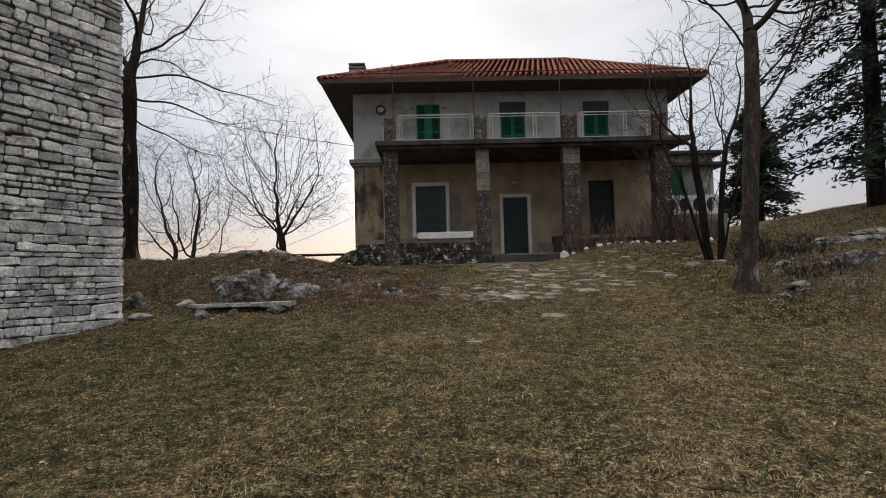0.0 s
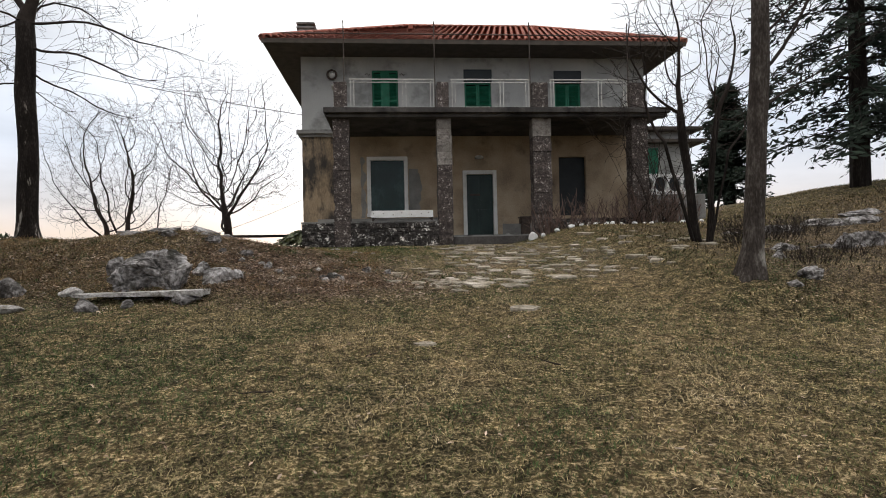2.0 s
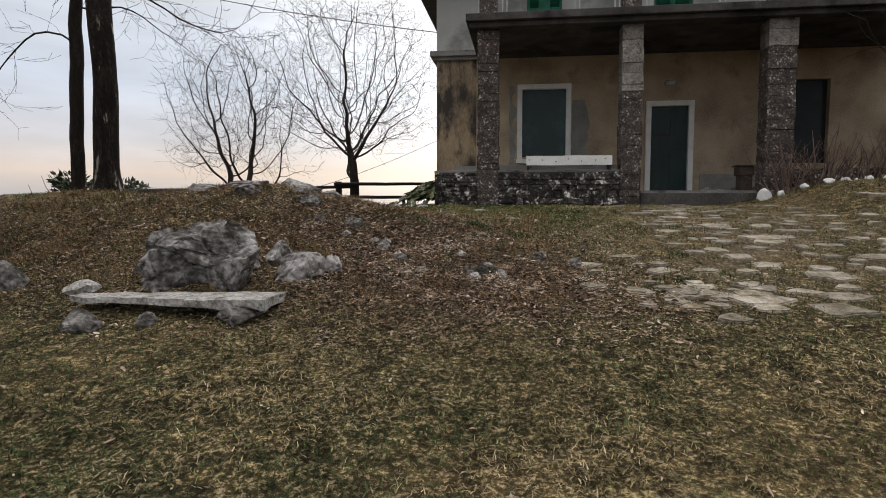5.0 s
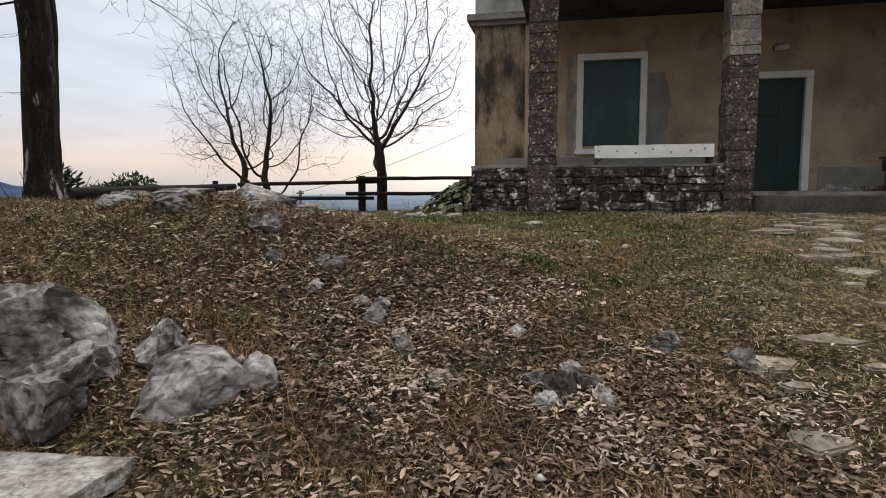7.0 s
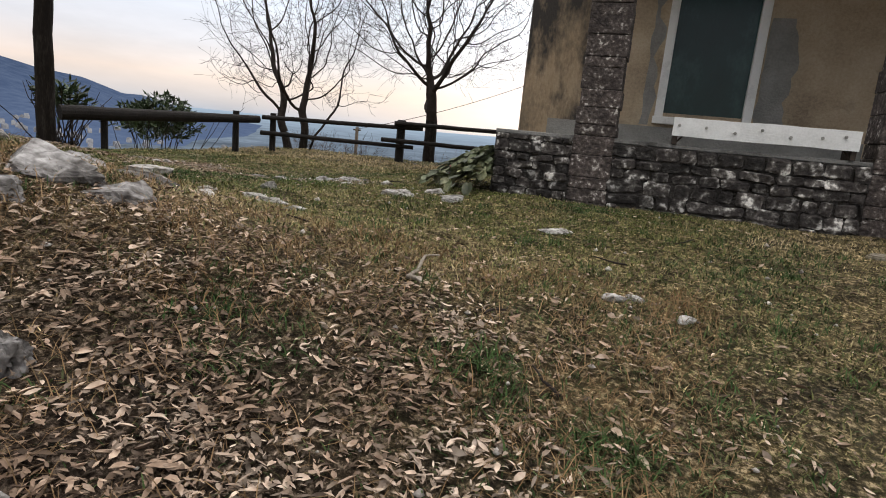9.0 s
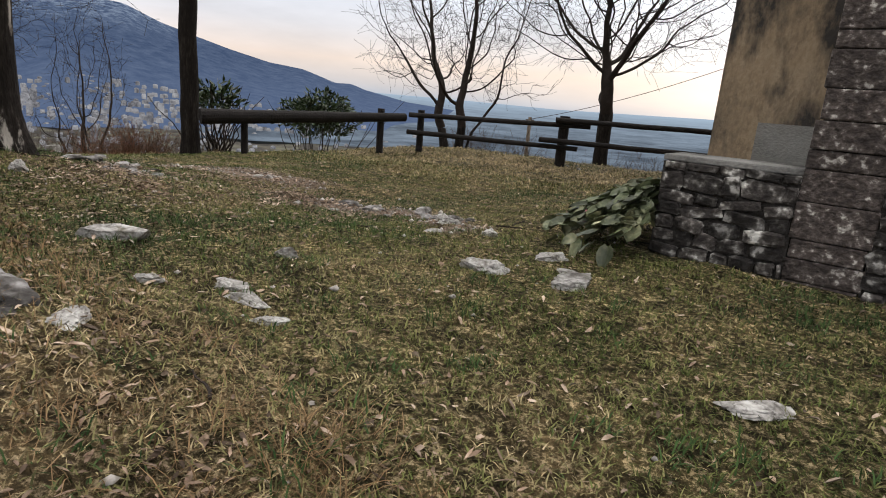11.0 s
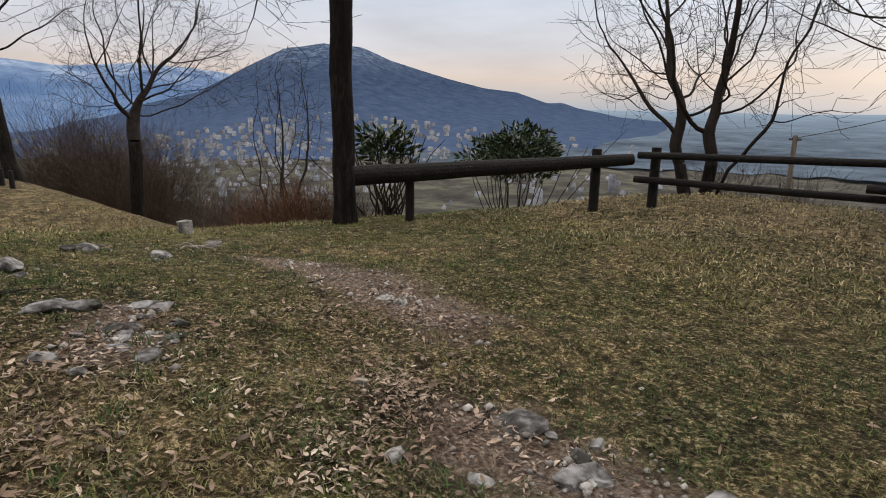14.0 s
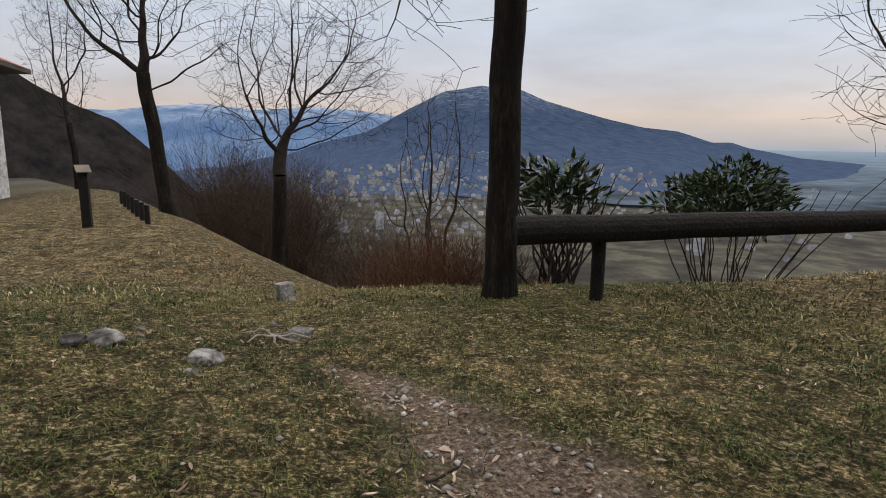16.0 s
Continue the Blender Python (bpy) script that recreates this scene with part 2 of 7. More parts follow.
M["lichen_bark"] = material("grey_lichen_bark", [(0.3, (0.018, 0.014, 0.012)), (0.5, (0.045, 0.037, 0.032)), (0.64, (0.10, 0.088, 0.078)), (0.78, (0.22, 0.20, 0.18))], scale=8, fine=38, fine_mix=0.5, bump=1.3, bump_scale=16, stretch=(1, 1, 0.35), rough=0.95, spec=0.1, stain=(0.26, 0.245, 0.22), stain_scale=3.0, stain_at=(0.60, 0.70))
M["twig"] = material("grey_brown_twig", [(0.3, (0.020, 0.016, 0.014)), (0.6, (0.040, 0.032, 0.028)), (0.8, (0.075, 0.063, 0.054))], scale=6, fine=40, bump=0.2, rough=0.95, spec=0.1)
M["brush"] = material("brown_brushwood", [(0.3, (0.040, 0.028, 0.022)), (0.6, (0.085, 0.060, 0.046)), (0.8, (0.15, 0.108, 0.084))], scale=1.5, fine=20, bump=0.0, rough=0.95, spec=0.1, island=0.3)
M["red_brush"] = material("russet_brushwood", [(0.3, (0.065, 0.034, 0.022)), (0.6, (0.13, 0.068, 0.042)), (0.8, (0.20, 0.11, 0.07))], scale=1.5, fine=20, bump=0.0, rough=0.95, spec=0.1, island=0.4)
M["fence"] = material("dark_creosoted_log", [(0.3, (0.006, 0.005, 0.004)), (0.6, (0.013, 0.010, 0.009)), (0.8, (0.032, 0.027, 0.023))], scale=8, fine=50, bump=0.8, bump_scale=30, rough=0.85, stretch=(1, 1, 1))
M["leaf"] = material("dead_leaf", [(0.3, (0.090, 0.058, 0.040)), (0.48, (0.225, 0.160, 0.116)), (0.62, (0.41, 0.33, 0.265)), (0.75, (0.54, 0.475, 0.41))], scale=2, fine=30, bump=0.2, rough=0.9, island=0.75, spec=0.15)
M["grass"] = material("winter_grass", [(0.38, (0.055, 0.070, 0.025)), (0.48, (0.14, 0.125, 0.055)), (0.57, (0.34, 0.265, 0.15)), (0.68, (0.54, 0.44, 0.295))], scale=0.7, fine=14.0, fine_mix=0.5, bump=0.0, rough=0.95, island=0.6, spec=0.1)
M["dry_grass"] = material("tawny_dry_grass", [(0.3, (0.11, 0.066, 0.030)), (0.55, (0.22, 0.145, 0.078)), (0.8, (0.38, 0.29, 0.18))], scale=1.2, fine=10, bump=0.0, rough=0.95, island=0.45, spec=0.1)
M["laurel"] = material("laurel_leaf", [(0.3, (0.014, 0.026, 0.010)), (0.6, (0.036, 0.056, 0.020)), (0.8, (0.12, 0.135, 0.05))], scale=3, fine=20, bump=0.1, rough=0.45, island=0.55, spec=0.35)
M["conifer"] = material("dark_conifer_needles", [(0.3, (0.008, 0.012, 0.009)), (0.6, (0.018, 0.026, 0.018)), (0.8, (0.035, 0.045, 0.03))], scale=2, fine=15, bump=0.0, rough=0.9, island=0.4, spec=0.1)
M["bergenia"] = material("dusty_green_broad_leaf", [(0.34, (0.026, 0.036, 0.016)), (0.5, (0.082, 0.096, 0.048)), (0.62, (0.22, 0.218, 0.125)), (0.75, (0.40, 0.375, 0.235))], scale=5, fine=24, bump=0.25, rough=0.5, island=0.65, spec=0.4)
M["wood"] = material("old_grey_wood", [(0.3, (0.10, 0.08, 0.062)), (0.6, (0.19, 0.155, 0.125)), (0.8, (0.27, 0.235, 0.20))], scale=5, fine=40, bump=0.5, stretch=(1, 1, 0.3))
M["path_stone"] = material("worn_paving_stone", [(0.34, (0.10, 0.085, 0.06)), (0.5, (0.26, 0.225, 0.175)), (0.68, (0.45, 0.41, 0.355))], scale=5, fine=26, fine_mix=0.45, bump=0.8, vary=0.22, stain=(0.15, 0.122, 0.075), stain_scale=4.0, stain_at=(0.53, 0.65))
M["slab"] = material("wiped_white_board", [(0.3, (0.55, 0.55, 0.54)), (0.6, (0.72, 0.72, 0.71)), (0.8, (0.78, 0.78, 0.77))], scale=5, fine=50, bump=0.1, rough=0.5)


# ---- the lie of the land ----
def smooth(a, b, v):
    t = np.clip((v - a) / (b - a), 0, 1)
    return t * t * (3 - 2 * t)


RISE_Y = [-400, -40, -6, 0, 4, 6.6, 8.5, 10, 12, 14.5, 17, 19, 23, 60]
RISE_Z = [-60, -4.0, -0.55, 0.1, 0.42, 0.70, 0.92, 1.13, 1.5, 1.9, 2.18, 2.27, 2.27, 2.2]


def edge_out(x, y):
    """Metres beyond the brink of the level ground (negative on it)."""
    a = (x + 12.3) * -0.935 + (y - 21.9) * 0.355
    b = (x + 12.4) * -0.33 + (y - 18.8) * 0.94
    c = (x + 6.5) * -0.20 + (y - 28.6) * 0.98
    return np.maximum(np.minimum(a, b), c)


def ground_z(x, y, rough=True):
    z = sum(np.interp(y + d, RISE_Y, RISE_Z) for d in (-0.8, -0.4, 0, 0.4, 0.8)) / 5

    def bump(cx, cy, sx, sy, h):
        return h * np.exp(-((x - cx) / sx) ** 2 - ((y - cy) / sy) ** 2)
    z = z + bump(-3.65, 14.0, 1.95, 1.55, 0.62) + bump(-7.6, 14.9, 3.0, 2.4, 0.50) + bump(-1.2, 14.4, 1.3, 1.2, 0.10) + bump(-2.6, 12.0, 1.1, 0.6, 0.14)
    z = z - 0.28 * smooth(-2.3, -5.5, x) * smooth(16.3, 19.5, y)
    z = z + 0.35 * smooth(4.0, 6.0, x) * smooth(9.0, 10.6, y) + 0.15 * smooth(3.5, 5.5, x) * smooth(15, 18, y)
    z = z + 1.0 * smooth(8.5, 17, x) * smooth(11, 22, y) + 0.8 * smooth(8, 24, x) * smooth(4, 14, y)
    z = z - 0.13 * smooth(-7.8, -10.8, x) * smooth(15.0, 18.0, y) * smooth(27.0, 24.0, y)
    z = z - 0.42 * smooth(-10.5, -15.5, x) * smooth(12.5, 16.0, y)
    s = np.maximum(edge_out(x, y), 0)
    drop = np.where(s < 3.5, 0.10 * s * s, 1.225 + 0.70 * (s - 3.5))
    fall = smooth(60, 400, np.hypot(x, y))
    z = z - drop - 12 * fall
    z = np.maximum(z, -118 + 0.9 * np.sin(x * 0.011) * np.cos(y * 0.013) * 6)
    if rough:
        z = z + 0.018 * np.sin(x * 3.1 + 1.3 * np.sin(y * 1.7)) * np.cos(y * 2.7 + np.sin(x * 2.3)) + 0.012 * np.sin(x * 7.3 + y * 5.1) * np.sin(y * 8.9 - x * 3.7)
    return z


def gz(x, y):
    return float(ground_z(np.array(float(x)), np.array(float(y))))


# ---- building helpers ----
def part(name, bm, material_, parent=None, label="", smooth_=False):
    """Links a bmesh as one mesh object, under a thing or a part if one is given."""
    me = bpy.data.meshes.new(name)
    bm.to_mesh(me)
    bm.free()
    return part_mesh(name, me, material_, parent, label, smooth_)


def part_mesh(name, me, material_, parent=None, label="", smooth_=False):
    if material_ is not None and not me.materials:
        me.materials.append(M[material_])
    if smooth_:
        me.polygons.foreach_set("use_smooth", [True] * len(me.polygons))
    ob = new(name, me)
    if parent is not None:
        ob.parent = parent
    if label:
        ob["label"] = label
    return ob


def thing(name, label, category, group="", kind="", at=(0, 0, 0)):
    e = new(name)
    e.empty_display_size = 0.1
    e.matrix_basis = Matrix.Translation(at)
    return tagged(e, label, category, group, kind)


def mesh_of(verts, faces, name="mesh"):
    me = bpy.data.meshes.new(name)
    me.from_pydata(verts, [], faces)
    me.update()
    return me


def box(bm, x0, x1, y0, y1, z0, z1, bevel=0.0):
    r = bmesh.ops.create_cube(bm, size=1)
    vs = r["verts"]
    bmesh.ops.scale(bm, vec=(x1 - x0, y1 - y0, z1 - z0), verts=vs)
    bmesh.ops.translate(bm, vec=((x0 + x1) / 2, (y0 + y1) / 2, (z0 + z1) / 2), verts=vs)
    if bevel:
        es = list({e for v in vs for e in v.link_edges})
        bmesh.ops.bevel(bm, geom=es, offset=bevel, segments=2, affect="EDGES", profile=0.6)
    return bm


def box_bm(*a, bevel=0.0):
    return box(bmesh.new(), *a, bevel=bevel)


def tube(bm, pts, radii, sides=8, cap=True):
    pts = [Vector(p) for p in pts]
    rings = []
    for i, p in enumerate(pts):
        d = (pts[min(i + 1, len(pts) - 1)] - pts[max(i - 1, 0)]).normalized()
        u = d.orthogonal().normalized() if i == 0 else (u - d * u.dot(d)).normalized()
        v = d.cross(u)
        r = radii[i] if hasattr(radii, "__len__") else radii
        rings.append([bm.verts.new(p + (u * math.cos(k * math.tau / sides) + v * math.sin(k * math.tau / sides)) * r) for k in range(sides)])
    for a, b in zip(rings, rings[1:]):
        for k in range(sides):
            bm.faces.new((a[k], a[(k + 1) % sides], b[(k + 1) % sides], b[k]))
    if cap:
        bm.faces.new(rings[0][::-1])
        bm.faces.new(rings[-1])
    return bm


def wall_mesh(x0, x1, z0, z1, y_front, y_back, holes):
    """A wall along x with openings right through it, as one mesh."""
    xs = sorted({x0, x1, *[v for h in holes for v in h[:2]]})
    zs = sorted({z0, z1, *[v for h in holes for v in h[2:]]})
    solid = {}
    for i in range(len(xs) - 1):
        for k in range(len(zs) - 1):
            cx, cz = (xs[i] + xs[i + 1]) / 2, (zs[k] + zs[k + 1]) / 2
            solid[i, k] = not any(h[0] < cx < h[1] and h[2] < cz < h[3] for h in holes)
    verts, faces = [], []

    def quad(*ps):
        n = len(verts)
        verts.extend(ps)
        faces.append((n, n + 1, n + 2, n + 3))
    for (i, k), s in solid.items():
        if not s:
            continue
        a, b, c, d = xs[i], xs[i + 1], zs[k], zs[k + 1]
        quad((a, y_front, c), (b, y_front, c), (b, y_front, d), (a, y_front, d))
        quad((b, y_back, c), (a, y_back, c), (a, y_back, d), (b, y_back, d))
        if not solid.get((i - 1, k)):
            quad((a, y_back, c), (a, y_front, c), (a, y_front, d), (a, y_back, d))
        if not solid.get((i + 1, k)):
            quad((b, y_front, c), (b, y_back, c), (b, y_back, d), (b, y_front, d))
        if not solid.get((i, k - 1)):
            quad((a, y_back, c), (b, y_back, c), (b, y_front, c), (a, y_front, c))
        if not solid.get((i, k + 1)):
            quad((a, y_front, d), (b, y_front, d), (b, y_back, d), (a, y_back, d))
    return mesh_of(verts, faces)


def rock_mesh(rng, sx, sy, sz, jag=0.35, sub=3, flat=0.0):
    """A cracked, angular stone whose base lies at z = 0: split faces, stepped beds at a dip, and deep joints between."""
    bm = bmesh.new()
    bmesh.ops.create_icosphere(bm, subdivisions=sub, radius=1)
    planes = []
    for _ in range(30):
        n = Vector((rng.gauss(0, 1), rng.gauss(0, 1), rng.gauss(0, 0.9))).normalized()
        planes.append((n, rng.uniform(0.5, 0.88)))
    off = Vector((rng.uniform(0, 90), rng.uniform(0, 90), rng.uniform(0, 90)))
    bed = Vector((rng.gauss(0, 0.6), rng.gauss(0, 0.6), 1)).normalized()
    for v in bm.verts:
        p = v.co.copy()
        p *= 1 + jag * (0.30 * noise.noise(p * 1.5 + off) + 0.16 * noise.noise(p * 3.1 - off))
        for n, d in planes:
            e = p.dot(n) - d
            if e > 0:
                p -= n * e
        if sub > 3:
            q = p + Vector((noise.noise(p * 4 + off), noise.noise(p * 4 - off), 0)) * 0.10
            near, _ = noise.voronoi(q * 1.7 + off)
            joint = max(0.0, 1 - (near[1] - near[0]) / 0.13)
            h = q.dot(bed) * 4.5
            step = h - math.floor(h)
            p *= 1 - jag * 0.20 * joint - jag * 0.10 * step * (0.5 + noise.noise(p * 1.7 - off))
        p *= 1 + jag * 0.06 * noise.noise(p * 7.0 + off) + jag * 0.035 * noise.noise(p * 17.0 + off)
        if flat and p.z > flat:
            p.z = flat + (p.z - flat) * 0.15
        v.co = Vector((p.x * sx, p.y * sy, (p.z + 0.45) * sz))
    return bm


def rock(name, rng, x, y, sx, sy, sz, label, category="rock", mat="rock", rz=0.0, sink=0.3, parent=None, jag=0.35, sub=3, flat=0.0, z=None, group=""):
    bm = rock_mesh(rng, sx, sy, sz, jag, sub, flat)
    ob = part(name, bm, mat, parent)
    zz = gz(x, y) if z is None else z
    ob.matrix_basis = pose(x, y, zz - sink * sz, rng.uniform(-6, 6), rng.uniform(-6, 6), rz)
    if parent is None:
        tagged(ob, label, category, group)
    return ob


# ---- bare trees ----
def grow_crown(seed, stems, lobes, n, step=0.24, kill=0.42, lift=0.05, jitter=0.30):
    """Branches that grow from the stems' upper points towards free space inside the crown's lobes (ellipsoids).
    Gives places, parents and which nodes belong to the stems."""
    rs = np.random.default_rng(seed)
    goals = []
    for cx, cy, cz, rx, ry, rz in lobes:
        share = int(n * rx * ry * rz / sum(l[3] * l[4] * l[5] for l in lobes))
        v = rs.normal(size=(share, 3))
        v = v / np.linalg.norm(v, axis=1)[:, None] * rs.uniform(0.12, 1.0, share)[:, None] ** 0.45
        goals.append(np.array([cx, cy, cz]) + v * np.array([rx, ry, rz]))
    goals = np.concatenate(goals)
    pos, par = [], []
    for st in stems:
        first = len(pos)
        for i, p in enumerate(st):
            pos.append(np.array(p, float))
            par.append(-1 if i == 0 else first + i - 1)
    own = len(pos)
    free = np.array([k for k in range(own) if pos[k][2] > 0.55 * max(p[2] for p in pos[:own])])
    P0 = np.array(pos)[free]
    dist = np.linalg.norm(goals[:, None] - P0[None], axis=2)
    best, near = dist.min(1), free[dist.argmin(1)]
    for _ in range(110):
        if len(goals) == 0 or len(pos) > 4200:
            break
        used = np.unique(near)
        P = np.array(pos)
        pull = goals - P[near]
        pull /= np.linalg.norm(pull, axis=1)[:, None] + 1e-9
        acc = np.zeros((len(pos), 3))
        np.add.at(acc, near, pull)
        d = acc[used]
        d /= np.linalg.norm(d, axis=1)[:, None] + 1e-9
        back = np.array([P[k] - P[par[k]] if par[k] >= 0 else (0, 0, 1) for k in used])
        back /= np.linalg.norm(back, axis=1)[:, None] + 1e-9
        d = d + 0.22 * back + rs.normal(0, jitter, d.shape) + np.array([0, 0, lift])
        d /= np.linalg.norm(d, axis=1)[:, None]
        fresh = P[used] + d * step
        base = len(pos)
        pos.extend(fresh)
        par.extend(int(k) for k in used)
        dn = np.linalg.norm(goals[:, None] - fresh[None], axis=2)
        closer = dn.min(1) < best
        near = np.where(closer, base + dn.argmin(1), near)
        best = np.minimum(best, dn.min(1))
        stay = best > kill
        goals, best, near = goals[stay], best[stay], near[stay]
    return pos, par, own


def tree_branches(seed, stems, r0, lobes, n, tip=0.0045, twig=(0.22, 0.6), twigs=2, limbs=(), **kw):
    """Trunk tubes and crown tubes, as (level, points, radii)."""
    rng = random.Random(seed)
    pos, par, own = grow_crown(seed, stems, lobes, n, **kw)
    for limb in limbs:
        k = min(range(own), key=lambda i: (Vector(pos[i]) - Vector(limb[0])).length)
        for a, b in zip(limb, limb[1:]):
            m = max(2, int((Vector(b) - Vector(a)).length / 0.28))
            for i in range(m):
                p = Vector(a).lerp(Vector(b), (i + 1) / m) + Vector((rng.gauss(0, 0.03), rng.gauss(0, 0.03), rng.gauss(0, 0.03)))
                pos.append(np.array(p))
                par.append(k)
                k = len(pos) - 1
                for _ in range(2 if i % 2 else 1):
                    d = (Vector(b) - Vector(a)).normalized()
                    d = (d + Vector((rng.gauss(0, 0.7), rng.gauss(0, 0.7), rng.gauss(0.1, 0.5)))).normalized()
                    q, kk = p.copy(), k
                    for _ in range(rng.randrange(3, 8)):
                        d = (d + Vector((rng.gauss(0, 0.22), rng.gauss(0, 0.22), rng.gauss(0.03, 0.2)))).normalized()
                        q = q + d * 0.2
                        pos.append(np.array(q))
                        par.append(kk)
                        kk = len(pos) - 1
    kids = collections.defaultdict(list)
    for i, p in enumerate(par):
        if p >= 0:
            kids[p].append(i)
    load = [0] * len(pos)
    for i in range(len(pos) - 1, -1, -1):
        load[i] = max(1, sum(load[k] for k in kids[i]))
    # nodes added to earlier ones always come later, so one backward pass is enough
    top = max(load)
    power = math.log(r0 / tip) / math.log(max(top, 2))
    rad = [tip * l ** power for l in load]
    for i in range(own - 1, -1, -1):
        rad[i] = max(rad[i], max((rad[k] for k in kids[i]), default=0) * 1.006)
    P = [Vector(p) for p in pos]
    soft = [p if i < own or par[i] < 0 or not kids[i] else p * 0.5 + P[par[i]] * 0.25 + P[max(kids[i], key=lambda k: load[k])] * 0.25 for i, p in enumerate(P)]
    trunk, crown = [], []
    starts = [i for i in range(len(P)) if par[i] < 0]
    while starts:
        i = starts.pop()
        chain, rr = ([soft[par[i]]], [min(rad[i] * 1.15, rad[par[i]])]) if par[i] >= 0 else ([], [])
        in_trunk = i < own
        lead = i
        while True:
            chain.append(soft[i])
            rr.append(rad[i])
            nxt = sorted(kids[i], key=lambda k: (k < own and i < own, load[k]), reverse=True)
            if not nxt or (in_trunk and nxt[0] >= own):
                starts.extend(nxt)
                break
            starts.extend(nxt[1:])
            i = nxt[0]
        (trunk if in_trunk else crown).append((0 if in_trunk else (1 if rad[lead] > 0.03 else (2 if rad[lead] > 0.012 else 3)), chain, rr))
    for i in range(own, len(P)):
        if rad[i] > tip * 2.6 or par[i] < 0:
            continue
        along = (P[i] - P[par[i]]).normalized()
        for _ in range(twigs if not kids[i] else (1 if rng.random() < 0.55 else 0)):
            d = (along + Vector((rng.gauss(0, 0.75), rng.gauss(0, 0.75), rng.gauss(0.0, 0.6)))).normalized()
            ln, q, tp = rng.uniform(*twig), P[i].copy(), [P[i].copy()]
            for _ in range(3):
                d = (d + Vector((rng.gauss(0, 0.16), rng.gauss(0, 0.16), rng.gauss(0.02, 0.16)))).normalized()
                q = q + d * ln / 3
                tp.append(q.copy())
            crown.append((3, tp, [tip * f for f in (0.9, 0.8, 0.7, 0.6)]))
    return trunk, crown


def stem(rng, height, lean=(0, 0), bend=0.03, foot=(0, 0), step=0.5):
    """The centre line of a trunk."""
    k = max(3, int(height / step))
    o = rng.uniform(0, 50)
    return [(foot[0] + lean[0] * height * i / k + bend * (noise.noise(Vector((i * 0.5, o, 0))) if i else 0),
             foot[1] + lean[1] * height * i / k + bend * (noise.noise(Vector((i * 0.5, o, 9))) if i else 0), height * i / k) for i in range(k + 1)]


def tubes_mesh(branches, sides_of, least=0.0028):
    verts, faces = [], []
    for level, pts, rad in branches:
        sides = sides_of(level)
        prev = None
        u = None
        for i, p in enumerate(pts):
            d = (pts[min(i + 1, len(pts) - 1)] - pts[max(i - 1, 0)]).normalized()
            u = d.orthogonal().normalized() if u is None else (u - d * u.dot(d)).normalized()
            v = d.cross(u)
            n0 = len(verts)
            r = max(rad[i], least)
            for k in range(sides):
                a = k * math.tau / sides
                verts.append(p + u * (math.cos(a) * r) + v * (math.sin(a) * r))
            if prev is not None:
                for k in range(sides):
                    faces.append((prev + k, prev + (k + 1) % sides, n0 + (k + 1) % sides, n0 + k))
            prev = n0
    me = bpy.data.meshes.new("branches")
    me.from_pydata([tuple(v) for v in verts], [], faces)
    me.polygons.foreach_set("use_smooth", [True] * len(me.polygons))
    return me


def bare_tree(seed, x, y, stems, r0, lobes, n, label, z=None, flare=1.5, name="bare_tree", group="", least=0.0045, bark="bark", twig_mat="twig", **kw):
    rng = random.Random(seed)
    base_z = (gz(x, y) if z is None else z) - 0.15
    trunk, crown = tree_branches(seed, [stem(rng, *s) for s in stems], r0, lobes, n, **kw)
    t = thing(name, label, "tree", group, at=(x, y, base_z))
    for lv, pts, rad in trunk:
        # the foot spreads, with ribs that run out into roots
        bm = bmesh.new()
        fine = []
        for i in range(len(pts) - 1):
            for k in range(3):
                fine.append((pts[i].lerp(pts[i + 1], k / 3), rad[i] + (rad[i + 1] - rad[i]) * k / 3))
        fine.append((pts[-1], rad[-1]))
        rings = []
        o = rng.uniform(0, 60)
        for p, r in fine:
            up = max(0.0, 1 - p.z / 0.75)
            ring = []
            for k in range(20):
                a = k * math.tau / 20
                rib = 0.5 + 0.5 * math.sin(a * 5 + o)
                f = 1 + (flare - 1) * up ** 2 * (0.55 + 0.9 * rib) + 0.07 * noise.noise(Vector((math.cos(a) * 1.6, math.sin(a) * 1.6, p.z * 1.3 + o))) + 0.035 * noise.noise(Vector((math.cos(a) * 5, math.sin(a) * 5, p.z * 4 + o)))
                ring.append(bm.verts.new(p + Vector((math.cos(a), math.sin(a), 0)) * r * f))
            rings.append(ring)
        for ra, rb in zip(rings, rings[1:]):
            for k in range(20):
                bm.faces.new((ra[k], ra[(k + 1) % 20], rb[(k + 1) % 20], rb[k]))
        bm.faces.new(rings[-1])
        part("trunk", bm, bark, t, smooth_=True)
    part_mesh("crown", tubes_mesh(crown, lambda l: (9, 8, 5, 3)[l], least), twig_mat, t)
    return t


# ---- ground ----
def ground_sheet():
    n = 300
    u = np.linspace(-1, 1, n)
    gx = -2.0 + 11.0 * u + 4600 * np.sign(u) * np.abs(u) ** 17 + 260 * u ** 7
    gy = 11.0 + 12.0 * u + 4600 * np.sign(u) * np.abs(u) ** 17 + 260 * u ** 7
    X, Y = np.meshgrid(gx, gy)
    Z = ground_z(X, Y)
    verts = np.stack([X.ravel(), Y.ravel(), Z.ravel()], 1)
    i = np.arange(n * n).reshape(n, n)
    faces = np.stack([i[:-1, :-1].ravel(), i[:-1, 1:].ravel(), i[1:, 1:].ravel(), i[1:, :-1].ravel()], 1)
    me = bpy.data.meshes.new("ground")
    me.from_pydata(verts.tolist(), [], faces.tolist())
    me.polygons.foreach_set("use_smooth", [True] * len(me.polygons))
    return me


